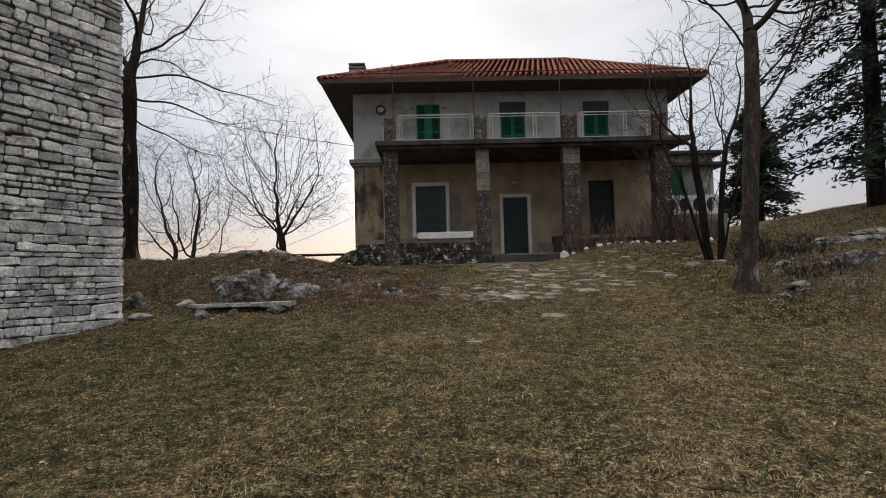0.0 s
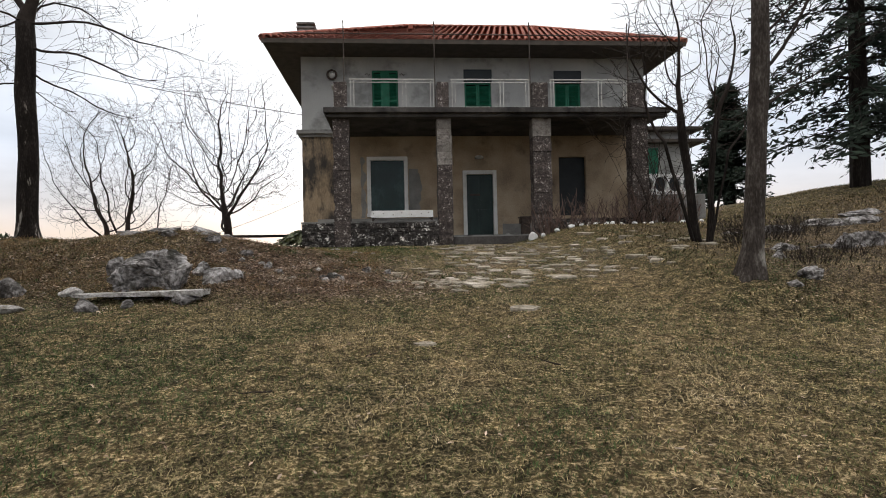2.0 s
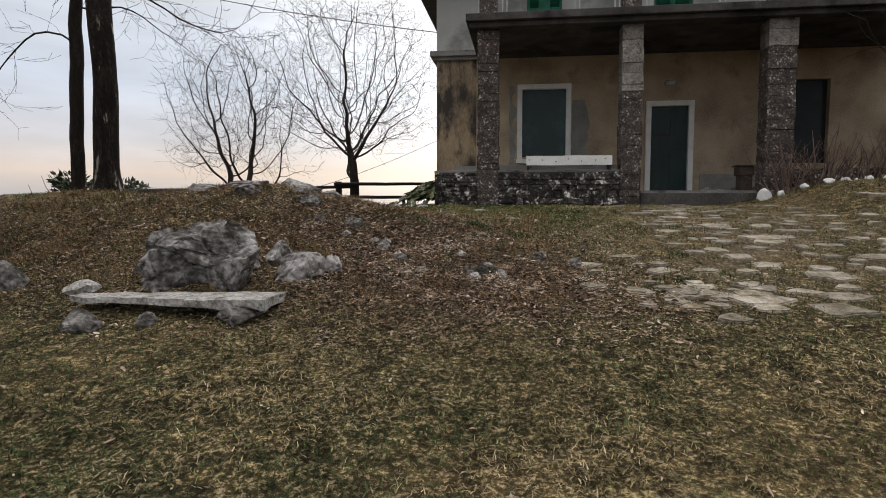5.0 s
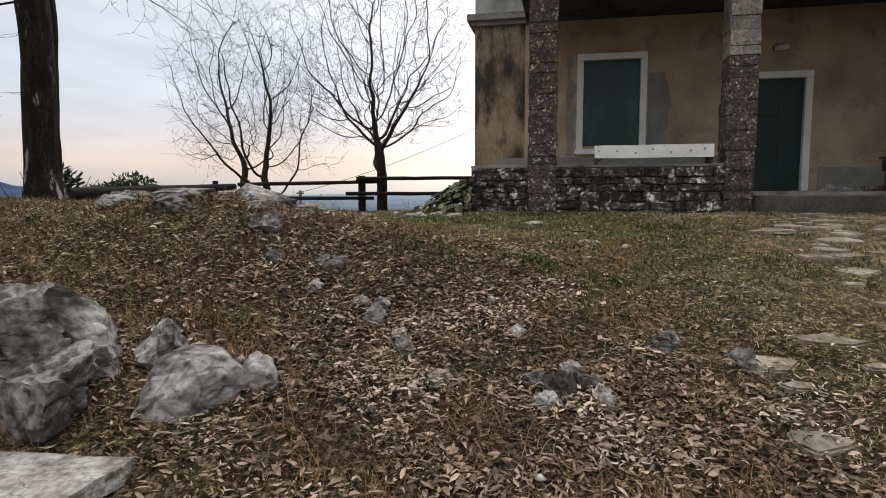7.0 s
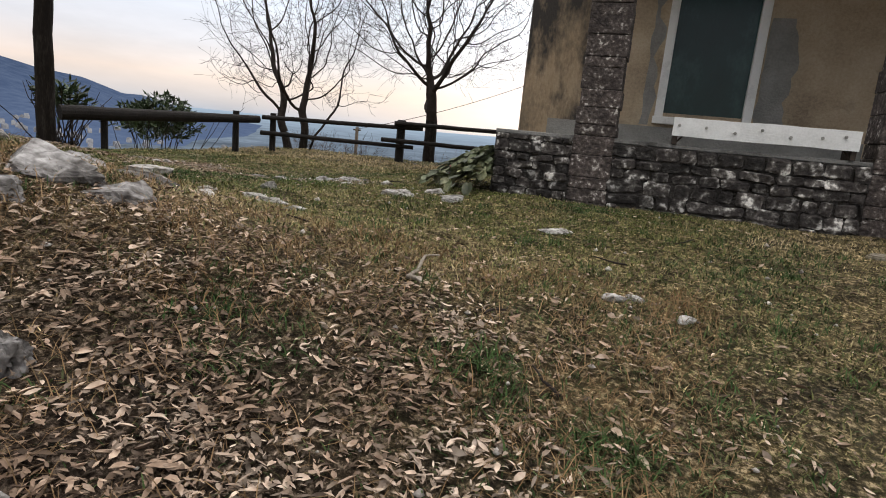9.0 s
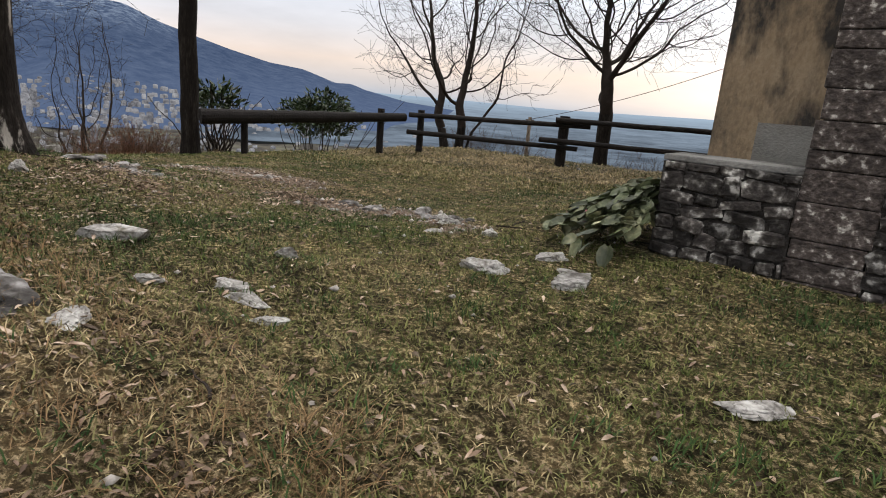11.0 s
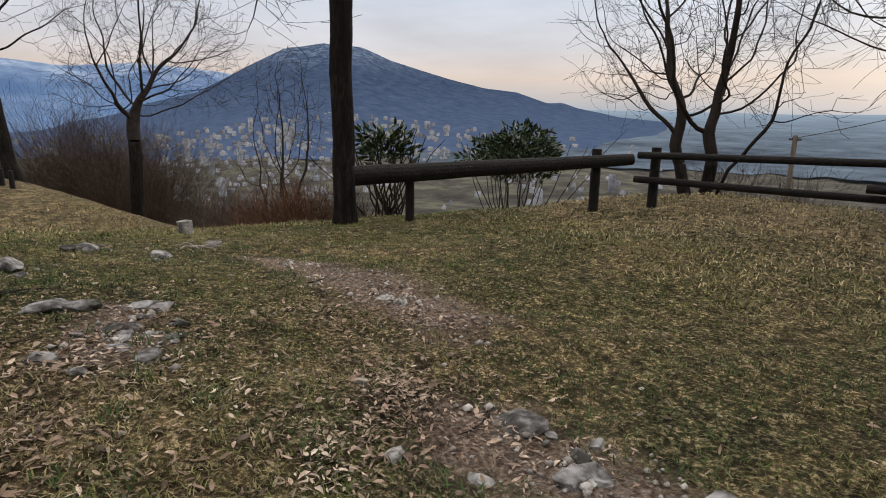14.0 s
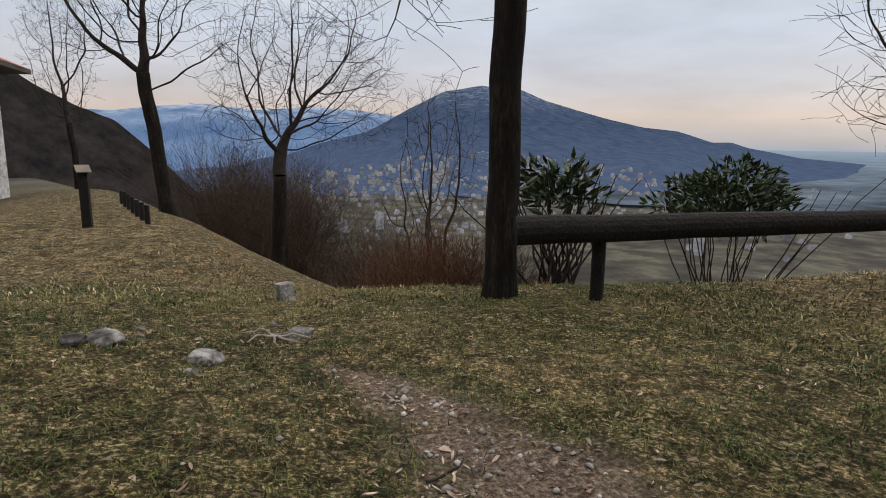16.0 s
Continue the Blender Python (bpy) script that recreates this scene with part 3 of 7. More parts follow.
def ground_material():
    m = bpy.data.materials.new("winter_lawn_soil_shade")
    m.use_nodes = True
    nt = m.node_tree
    b = nt.nodes["Principled BSDF"]
    add, link = nt.nodes.new, nt.links.new
    geo = add("ShaderNodeNewGeometry")

    def noise_(scale, detail=6.0, rough=0.6):
        t = add("ShaderNodeTexNoise")
        t.inputs["Scale"].default_value, t.inputs["Detail"].default_value, t.inputs["Roughness"].default_value = scale, detail, rough
        link(geo.outputs["Position"], t.inputs["Vector"])
        return t.outputs["Fac"]

    def ramp(fac, stops):
        r = add("ShaderNodeValToRGB")
        while len(r.color_ramp.elements) < len(stops):
            r.color_ramp.elements.new(0.5)
        for e, (p, c) in zip(r.color_ramp.elements, stops):
            e.position, e.color = p, (*c, 1)
        link(fac, r.inputs[0])
        return r.outputs[0]

    def mix(f, a, c):
        x = add("ShaderNodeMix")
        x.data_type = "RGBA"
        if isinstance(f, float):
            x.inputs["Factor"].default_value = f
        else:
            link(f, x.inputs["Factor"])
        link(a, x.inputs["A"])
        link(c, x.inputs["B"])
        return x.outputs["Result"]
    broad = ramp(noise_(0.55, 12.0, 0.78), [(0.38, (0.036, 0.043, 0.015)), (0.5, (0.10, 0.08, 0.036)), (0.62, (0.22, 0.16, 0.085))])
    # The near-black grain paints the shade between grass blades over dark soil.
    fine = ramp(noise_(30.0, 7.0, 0.8), [(0.43, (0.004, 0.003, 0.002)), (0.52, (0.085, 0.068, 0.036)), (0.58, (0.46, 0.37, 0.24))])
    lawn = mix(0.66, broad, fine)
    # clumps a hand wide: matted straw, with bare soil and painted gap shade between them
    clump = ramp(noise_(6.5, 5.0, 0.7), [(0.40, (0.42, 0.41, 0.37)), (0.52, (1.10, 1.06, 1.0)), (0.64, (1.95, 1.85, 1.7))])
    cm = add("ShaderNodeMix")
    cm.data_type, cm.blend_type = "RGBA", "MULTIPLY"
    cm.inputs["Factor"].default_value = 1.0
    link(lawn, cm.inputs["A"])
    link(clump, cm.inputs["B"])
    lawn = cm.outputs["Result"]
    # brown leaf mould, where leaves gather; on the bank, soil brown and painted shade
    litter_shade = ramp(noise_(30.0, 5.0, 0.7), [(0.40, (0.012, 0.008, 0.006)), (0.53, (0.06, 0.042, 0.03)), (0.66, (0.25, 0.19, 0.15))])
    at = add("ShaderNodeAttribute")
    at.attribute_name = "litter_shade"
    c1 = mix(at.outputs["Fac"], lawn, litter_shade)
    dirt = ramp(noise_(34.0, 6.0, 0.75), [(0.36, (0.065, 0.040, 0.029)), (0.5, (0.18, 0.128, 0.098)), (0.66, (0.40, 0.33, 0.28))])
    at3 = add("ShaderNodeAttribute")
    at3.attribute_name = "dirt"
    c1 = mix(at3.outputs["Fac"], c1, dirt)
    far = ramp(noise_(0.02, 8.0, 0.65), [(0.38, (0.026, 0.024, 0.021)), (0.5, (0.052, 0.046, 0.038)), (0.62, (0.095, 0.092, 0.066))])
    at2 = add("ShaderNodeAttribute")
    at2.attribute_name = "valley"
    c2 = mix(at2.outputs["Fac"], c1, far)
    link(c2, b.inputs["Base Color"])
    b.inputs["Roughness"].default_value = 0.95
    b.inputs["Specular IOR Level"].default_value = 0.1
    bp = add("ShaderNodeBump")
    bp.inputs["Strength"].default_value, bp.inputs["Distance"].default_value = 1.0, 0.04
    link(noise_(45.0, 5.0, 0.7), bp.inputs["Height"])
    link(bp.outputs[0], b.inputs["Normal"])
    return m


def litter_shade_density(x, y):
    """Where dead leaves lie thick (0 to 1); on the bank only a dark soil and shade tint."""
    d = 0.9 * np.exp(-((x + 1.6) / 1.7) ** 2 - ((y - 13.2) / 1.6) ** 2)
    d = d + 0.8 * np.exp(-((x + 0.4) / 1.6) ** 2 - ((y - 11.9) / 0.9) ** 2)
    d = d + 0.10 * np.exp(-((x + 5.6) / 1.8) ** 2 - ((y - 15.9) / 1.0) ** 2) + 0.35 * np.exp(-((x + 5.2) / 2.2) ** 2 - ((y - 12.6) / 1.5) ** 2)
    d = d + 0.4 * np.exp(-((x + 7.2) / 0.7) ** 2 - ((y - 17.6) / 0.5) ** 2) + 0.25 * np.exp(-((x + 7.2) / 1.0) ** 2 - ((y - 19.3) / 0.7) ** 2)
    d = d + 0.3 * np.exp(-((x + 5.6) / 0.9) ** 2 - ((y - 18.3) / 0.5) ** 2)
    # The bank's brown soil and shade, put into the ground colour without thick leaves.
    d = d + 0.55 * smooth(5.5, 7.0, x) * smooth(22.0, 17.0, x) * smooth(8.5, 10.5, y) * smooth(19.0, 16.5, y)
    d = d + 0.9 * np.exp(-((x + 5.75) / 0.5) ** 2 - ((y - 18.85) / 0.28) ** 2) + 0.4 * np.exp(-((x + 6.2) / 0.8) ** 2 - ((y - 17.0) / 0.5) ** 2)
    return np.clip(d, 0, 1)


def dirt_density(x, y):
    """Bare trodden earth (0 to 1)."""
    d = np.zeros_like(x + y)
    for (ax, ay), (bx, by), w in (((-9.8, 19.2), (-8.5, 19.6), 0.20), ((-8.5, 19.6), (-6.9, 19.75), 0.33), ((-5.5, 18.95), (-4.5, 19.25), 0.26), ((-4.5, 19.25), (-3.4, 18.6), 0.15), ((-7.6, 17.6), (-7.0, 17.5), 0.2)):
        t = np.clip(((x - ax) * (bx - ax) + (y - ay) * (by - ay)) / ((bx - ax) ** 2 + (by - ay) ** 2), 0, 1)
        q = np.hypot(x - ax - t * (bx - ax), y - ay - t * (by - ay)) + 0.12 * np.sin(x * 9 + y * 4) * np.cos(y * 11 - x * 3)
        d = np.maximum(d, 1 - smooth(w * 0.6, w * 1.5, q))
    # thin worn grass along the way to the door
    return np.maximum(d, 0.55 * np.exp(-((x - 2.9) / 1.7) ** 2 - ((y - 14.6) / 2.6) ** 4) * (0.6 + 0.4 * np.sin(x * 3.3 + 2 * np.sin(y * 2.1))))


gme = ground_sheet()
gme.materials.append(ground_material())
co = np.empty(len(gme.vertices) * 3)
gme.vertices.foreach_get("co", co)
co = co.reshape(-1, 3)
gme.attributes.new("litter_shade", "FLOAT", "POINT").data.foreach_set("value", litter_shade_density(co[:, 0], co[:, 1]).astype(np.float32))
gme.attributes.new("dirt", "FLOAT", "POINT").data.foreach_set("value", dirt_density(co[:, 0], co[:, 1]).astype(np.float32))
gme.attributes.new("valley", "FLOAT", "POINT").data.foreach_set("value", smooth(20, 60, np.hypot(co[:, 0], co[:, 1] - 10)).astype(np.float32))
tagged(new("ground", gme), "sloping winter lawn, green and straw-coloured, strewn with dead leaves", "ground", kind="structure")


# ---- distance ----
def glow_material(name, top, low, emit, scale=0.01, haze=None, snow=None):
    """Far land seen through kilometres of air: haze is painted into its colour by height, it glows faintly by itself,
    and snow lies on the tops.
    """
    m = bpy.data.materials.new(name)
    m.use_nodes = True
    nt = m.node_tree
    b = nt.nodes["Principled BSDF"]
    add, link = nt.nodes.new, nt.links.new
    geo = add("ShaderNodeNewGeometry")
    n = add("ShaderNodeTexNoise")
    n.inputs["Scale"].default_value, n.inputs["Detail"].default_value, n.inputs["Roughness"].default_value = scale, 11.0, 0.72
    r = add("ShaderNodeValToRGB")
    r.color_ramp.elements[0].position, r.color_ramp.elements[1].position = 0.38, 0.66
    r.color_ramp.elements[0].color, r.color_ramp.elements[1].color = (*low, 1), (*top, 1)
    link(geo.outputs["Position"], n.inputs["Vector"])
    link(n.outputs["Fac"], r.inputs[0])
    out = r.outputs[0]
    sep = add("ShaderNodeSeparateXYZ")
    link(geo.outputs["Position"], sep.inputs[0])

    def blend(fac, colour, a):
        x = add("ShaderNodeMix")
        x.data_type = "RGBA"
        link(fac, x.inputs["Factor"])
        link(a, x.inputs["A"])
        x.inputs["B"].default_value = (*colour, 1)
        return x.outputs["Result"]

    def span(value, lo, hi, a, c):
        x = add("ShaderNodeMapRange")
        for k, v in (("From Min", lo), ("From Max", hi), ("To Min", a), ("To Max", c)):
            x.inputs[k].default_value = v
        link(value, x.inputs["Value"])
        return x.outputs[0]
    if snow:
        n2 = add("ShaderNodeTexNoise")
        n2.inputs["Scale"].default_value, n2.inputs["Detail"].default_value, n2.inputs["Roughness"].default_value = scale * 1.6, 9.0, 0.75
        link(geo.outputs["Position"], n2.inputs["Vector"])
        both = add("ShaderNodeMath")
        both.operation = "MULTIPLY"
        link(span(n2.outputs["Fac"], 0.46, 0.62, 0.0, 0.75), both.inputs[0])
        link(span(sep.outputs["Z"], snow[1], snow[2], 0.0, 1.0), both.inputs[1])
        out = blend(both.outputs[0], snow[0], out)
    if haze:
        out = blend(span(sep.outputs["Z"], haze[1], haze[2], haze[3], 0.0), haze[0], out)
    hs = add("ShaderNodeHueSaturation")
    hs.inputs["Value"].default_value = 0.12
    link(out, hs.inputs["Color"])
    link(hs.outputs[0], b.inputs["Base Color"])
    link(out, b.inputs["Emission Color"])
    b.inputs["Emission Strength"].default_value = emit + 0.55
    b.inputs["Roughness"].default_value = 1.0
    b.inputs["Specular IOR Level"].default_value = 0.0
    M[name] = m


# Blue air haze is painted into the far colours; all of them glow.
glow_material("hazed_ridge_glow", (0.17, 0.24, 0.37), (0.075, 0.13, 0.25), 0.58, 0.0022, haze=((0.15, 0.24, 0.40), -100, 160, 0.4), snow=((0.50, 0.57, 0.68), 90, 260))
glow_material("hazed_mountain_glow", (0.066, 0.090, 0.145), (0.032, 0.050, 0.096), 0.6, 0.02, haze=((0.095, 0.13, 0.215), -120, 110, 0.4), snow=((0.27, 0.33, 0.42), 150, 330))
glow_material("hillside_glow", (0.060, 0.050, 0.046), (0.018, 0.017, 0.019), 0.05, 0.12)
glow_material("hazed_plain_glow", (0.16, 0.20, 0.25), (0.055, 0.068, 0.088), 0.45, 0.006, haze=((0.29, 0.37, 0.46), 6, -105, 0.85))
glow_material("town_wall_glow", (0.46, 0.465, 0.49), (0.11, 0.11, 0.125), 0.08, 0.03)
EYE_END = Vector((-6.26, 18.52, 3.4))
HEADING = math.atan2(0.618, -1.87)
FOCAL = 1036.0


def bearing(u):
    """The compass angle of a point u focal lengths to the right of the last heading."""
    return HEADING - math.atan(u)


def ridge(name, dist, crest, mat, label, foot=-118, reach=0.45, rows=36, seed=1, rug=0.02):
    """A range of hills: crest given as (bearing, rise over distance); its flank comes down towards the valley."""
    bear = np.linspace(crest[0][0], crest[-1][0], 420)
    rise = np.interp(bear, [c[0] for c in crest], [c[1] for c in crest])
    verts, faces = [], []
    for j in range(rows):
        f = j / (rows - 1)
        for a, h in zip(bear, rise):
            ang = bearing(a)
            top = EYE_END.z + h * dist
            d = dist * (1 - reach * f)
            z = foot + (top - foot) * (1 - f) ** 1.25
            k = noise.noise(Vector((a * 9, f * 4, seed))) + 0.5 * noise.noise(Vector((a * 30, f * 9, seed)))
            z += k * rug * (top - foot) * (0.25 + 3 * f * (1 - f))
            d *= 1 + 0.05 * f * noise.noise(Vector((a * 14, f * 3, seed + 5)))
            verts.append((EYE_END.x + d * math.cos(ang), EYE_END.y + d * math.sin(ang), z))
    n = len(bear)
    for j in range(rows - 1):
        for i in range(n - 1):
            faces.append((j * n + i, j * n + i + 1, (j + 1) * n + i + 1, (j + 1) * n + i))
    ob = part_mesh(name, mesh_of(verts, faces), mat, smooth_=True)
    return tagged(ob, label, "mountain", kind="structure")


ridge("backdrop_far_ridge", 4400, [(-1.6, 0.05), (-0.75, 0.048), (-0.56, 0.045), (-0.47, 0.055), (-0.40, 0.060), (-0.32, 0.053), (-0.22, 0.060), (-0.14, 0.056), (-0.05, 0.045), (0.1, 0.03)], "hazed_ridge_glow", "far mountain range with traces of snow, haze blue painted in", rug=0.05, seed=3)
ridge("backdrop_mountain", 3300, [(-1.2, -0.034), (-0.5, -0.03), (-0.34, -0.02), (-0.22, 0.0), (-0.13, 0.022), (-0.06, 0.060), (0.0, 0.090), (0.06, 0.100), (0.12, 0.095), (0.17, 0.074), (0.26, 0.050), (0.33, 0.034), (0.39, 0.028), (0.45, 0.011), (0.48, 0.012), (0.51, 0.004), (0.6, -0.01), (0.8, -0.022), (1.3, -0.034), (1.8, -0.0355)], "hazed_mountain_glow", "broad wooded mountain beyond the valley, blue haze painted in, faintly self-lit", reach=0.55, rug=0.035, seed=9)
ridge("backdrop_plain", 4700, [(0.2, 0.0), (0.5, 0.001), (0.7, 0.0005), (1.0, -0.002), (1.6, 0.002), (2.4, 0.0), (4.5, 0.003), (8.0, 0.004)], "hazed_plain_glow", "plain reaching to the horizon, blue haze painted into its colour", foot=-114, reach=0.72, rows=30, rug=0.02, seed=17)
ridge("backdrop_hillside", 240, [(-4.0, 0.30), (-1.4, 0.22), (-0.78, 0.118), (-0.68, 0.075), (-0.62, 0.056), (-0.55, 0.03), (-0.49, -0.015), (-0.44, -0.06), (-0.36, -0.12), (-0.25, -0.2)], "hillside_glow", "steep hillside of bare brown woodland, faintly self-lit", foot=-70, reach=0.55, rug=0.05, seed=23)


def town():
    rng = random.Random(5)
    verts, faces = [], []
    for _ in range(1250):
        d = 720 + 1800 * rng.random() ** 0.8
        a = bearing(rng.choice([rng.gauss(-0.10, 0.13), rng.gauss(0.06, 0.14), rng.uniform(-0.35, 0.7)]))
        z = None
        if rng.random() < 0.3:
            f = rng.uniform(0.7, 0.98)
            u = rng.gauss(0.05, 0.2)
            a = bearing(u)
            crest = EYE_END.z + 3300 * float(np.interp(u, [-0.22, -0.13, 0.0, 0.06, 0.17, 0.33, 0.51, 0.8], [0, 0.022, 0.09, 0.1, 0.074, 0.034, 0.004, -0.022]))
            d, z = 3300 * (1 - 0.55 * f), -118 + (crest + 118) * (1 - f) ** 1.25 + 4
        x, y = EYE_END.x + d * math.cos(a), EYE_END.y + d * math.sin(a)
        if z is None:
            z = gz(x, y)
        if z > 60:
            continue
        far_off = 1.5 if d > 1400 else 1.0
        w, l, h = rng.uniform(4, 8) * far_off, rng.uniform(5, 10) * far_off, rng.uniform(3, 5.5) * far_off
        if rng.random() < 0.04:
            h, w = 24, 9
        t = rng.uniform(0, math.pi)
        c, s = math.cos(t), math.sin(t)
        n = len(verts)
        for dx, dy, dz in ((-w, -l, -3), (w, -l, -3), (w, l, -3), (-w, l, -3), (-w, -l, h), (w, -l, h), (w, l, h), (-w, l, h), (0, -l, h + 3), (0, l, h + 3)):
            verts.append((x + (dx * c - dy * s) / 2, y + (dx * s + dy * c) / 2, z + dz))
        faces += [tuple(n + i for i in f) for f in ((0, 1, 5, 8, 4), (1, 2, 6, 5), (2, 3, 7, 9, 6), (3, 0, 4, 7), (5, 6, 9, 8), (7, 4, 8, 9))]
    # The house material emits a little light to stay pale far off.
    tagged(part_mesh("valley_town", mesh_of(verts, faces), "town_wall_glow"), "small pale, faintly self-lit houses of a town spread over the valley", "town", kind="stuff")


town()

# ---- the house ----
PF, WF = 19.06, 22.0            # faces of the pillars and of the front wall
HX0, HX1, HY1 = -2.35, 9.4, 30.5
FLOOR = 2.60
BAL0, BAL1 = 6.04, 6.19
WALL_TOP = 8.95
house = thing("house", "two-storey rural house, tan plaster below and grey above, tiled hip roof", "house")

lower_holes = [(-0.13, 1.01, 3.52, 5.25), (3.09, 4.00, FLOOR, 4.74), (6.30, 7.25, 3.3, 5.32)]
upper_holes = [(-0.02, 0.86, 6.25, 8.28), (3.10, 4.02, 6.25, 8.3), (6.22, 7.14, 6.25, 8.27)]
part_mesh("wall", wall_mesh(-1.3, HX1, 2.0, 6.12, WF, WF + 0.4, lower_holes), "tan", house, "tan plastered ground-floor wall, stained")
part_mesh("wall", wall_mesh(HX0, -1.3, 2.0, 6.12, WF - 0.003, WF + 0.4, []), "stained", house, "blackened tan plaster at the corner")
part_mesh("wall", wall_mesh(HX0, HX1, 6.12, WALL_TOP, WF, WF + 0.4, upper_holes), "grey", house, "grey rendered upper wall")
part("wall", box_bm(HX0, HX0 + 0.4, WF + 0.4, HY1, 1.4, 6.12), "stained", house)
part("wall", box_bm(HX0, HX0 + 0.4, WF + 0.4, HY1, 6.12, WALL_TOP), "grey", house)
part("wall", box_bm(HX1 - 0.4, HX1, WF + 0.4, HY1, 1.4, WALL_TOP), "grey", house)
part("wall", box_bm(HX0 + 0.4, HX1 - 0.4, HY1 - 0.4, HY1, 1.4, WALL_TOP), "grey", house)
part("ceiling_slab", box_bm(HX0 + 0.4, HX1 - 0.4, WF + 0.4, HY1 - 0.4, 6.0, 6.2), "concrete", house)
part("floor_slab", box_bm(HX0 + 0.4, HX1 - 0.4, WF + 0.4, HY1 - 0.4, 2.3, FLOOR), "concrete", house)
cornice = bmesh.new()
box(cornice, HX0 - 0.16, -1.05, WF - 0.16, WF - 0.004, 6.12, 6.26, 0.02)
box(cornice, HX0 - 0.08, -1.05, WF - 0.08, WF - 0.004, 6.03, 6.12, 0.01)
box(cornice, HX0 - 0.16, HX0 - 0.002, WF - 0.002, HY1, 6.12, 6.26, 0.02)
part("cornice", cornice, "concrete", house)
# cement round the window, the skirting and a pilaster edge
def cement_patch(x0, x1, z0, z1, seed):
    rng = random.Random(seed)
    n = 14
    out = [(x0 + rng.uniform(0, 0.04), z0 + (z1 - z0) * k / n) for k in range(n + 1)] + [(x1 - rng.uniform(0, 0.14), z1 - (z1 - z0) * k / n) for k in range(n + 1)]
    bm = bmesh.new()
    f = bm.faces.new([bm.verts.new((x, WF - 0.006, z)) for x, z in out][::-1])
    r = bmesh.ops.extrude_face_region(bm, geom=[f])
    bmesh.ops.translate(bm, vec=(0, 0.005, 0), verts=[v for v in r["geom"] if isinstance(v, bmesh.types.BMVert)])
    part("cement_patch", bm, "patch", house, "grey cement patch beside the window")


cement_patch(-0.46, -0.25, 3.32, 5.35, 1)
cement_patch(1.13, 1.60, 3.32, 4.95, 2)
part("skirting", box_bm(-1.88, 2.6, WF - 0.025, WF - 0.003, FLOOR, 3.3), "patch", house, "worn pale skirting render")
part("skirting", box_bm(4.3, 6.2, WF - 0.025, WF - 0.003, FLOOR, 3.05), "patch", house, "worn pale skirting render")


def opening_frame(x0, x1, z0, z1, w, sill=False):
    bm = bmesh.new()
    box(bm, x0, x0 + w, WF - 0.07, WF + 0.12, z0, z1 - w, 0.008)
    box(bm, x1 - w, x1, WF - 0.07, WF + 0.12, z0, z1 - w, 0.008)
    box(bm, x0, x1, WF - 0.072, WF + 0.12, z1 - w, z1, 0.008)
    if sill:
        box(bm, x0 - 0.02, x1 + 0.02, WF - 0.11, WF + 0.12, z0 - 0.09, z0 + 0.02, 0.008)
    return bm


win = part("window", box_bm(-0.13, 1.01, WF + 0.06, WF + 0.09, 3.5, 5.26), "pane", house, "dark teal window glass in a white surround, reflection tones in its colour")
part("window_frame", opening_frame(-0.24, 1.12, 3.44, 5.36, 0.125, True), "white", win, "white painted surround")
door = part("door", box_bm(3.09, 4.0, WF + 0.05, WF + 0.10, FLOOR + 0.02, 4.75, bevel=0.006), "dark_green", house, "closed dark green door")
part("door_frame", opening_frame(2.97, 4.12, FLOOR, 4.87, 0.125), "white", door, "white painted surround")
dp = bmesh.new()
for z0, z1 in ((2.75, 3.55), (3.7, 4.62)):
    for x0, x1 in ((3.17, 3.5), (3.58, 3.92)):
        box(dp, x0, x1, WF + 0.036, WF + 0.05, z0, z1, 0.006)
part("door_panel", dp, "dark_green", door)
part("lock_plate", box_bm(3.2, 3.56, WF + 0.03, WF + 0.05, 4.02, 4.09, bevel=0.004), "iron", door)
part("window", box_bm(6.3, 7.25, WF + 0.16, WF + 0.2, 3.3, 5.32), "dark", house, "dark boarded opening without surround")


def louvre_shutter(x0, x1, z0, z1, y, parent):
    bm = bmesh.new()
    w = 0.055
    box(bm, x0, x0 + w, y, y + 0.045, z0, z1, 0.004)
    box(bm, x1 - w, x1, y, y + 0.045, z0, z1, 0.004)
    for z in (z0, (z0 + z1) / 2 - w / 2, z1 - w):
        box(bm, x0 + w, x1 - w, y + 0.001, y + 0.043, z, z + w)
    sh = part("shutter", bm, "green", parent, "green louvred shutter leaf")
    sl = bmesh.new()
    z = z0 + w + 0.02
    while z < z1 - w - 0.02:
        r = bmesh.ops.create_cube(sl, size=1)
        bmesh.ops.scale(sl, vec=(x1 - x0 - 2 * w, 0.04, 0.01), verts=r["verts"])
        bmesh.ops.rotate(sl, cent=(0, 0, 0), matrix=Matrix.Rotation(radians(-40), 3, "X"), verts=r["verts"])
        bmesh.ops.translate(sl, vec=((x0 + x1) / 2, y + 0.022, z), verts=r["verts"])
        z += 0.045
    part("slats", sl, "green", sh)


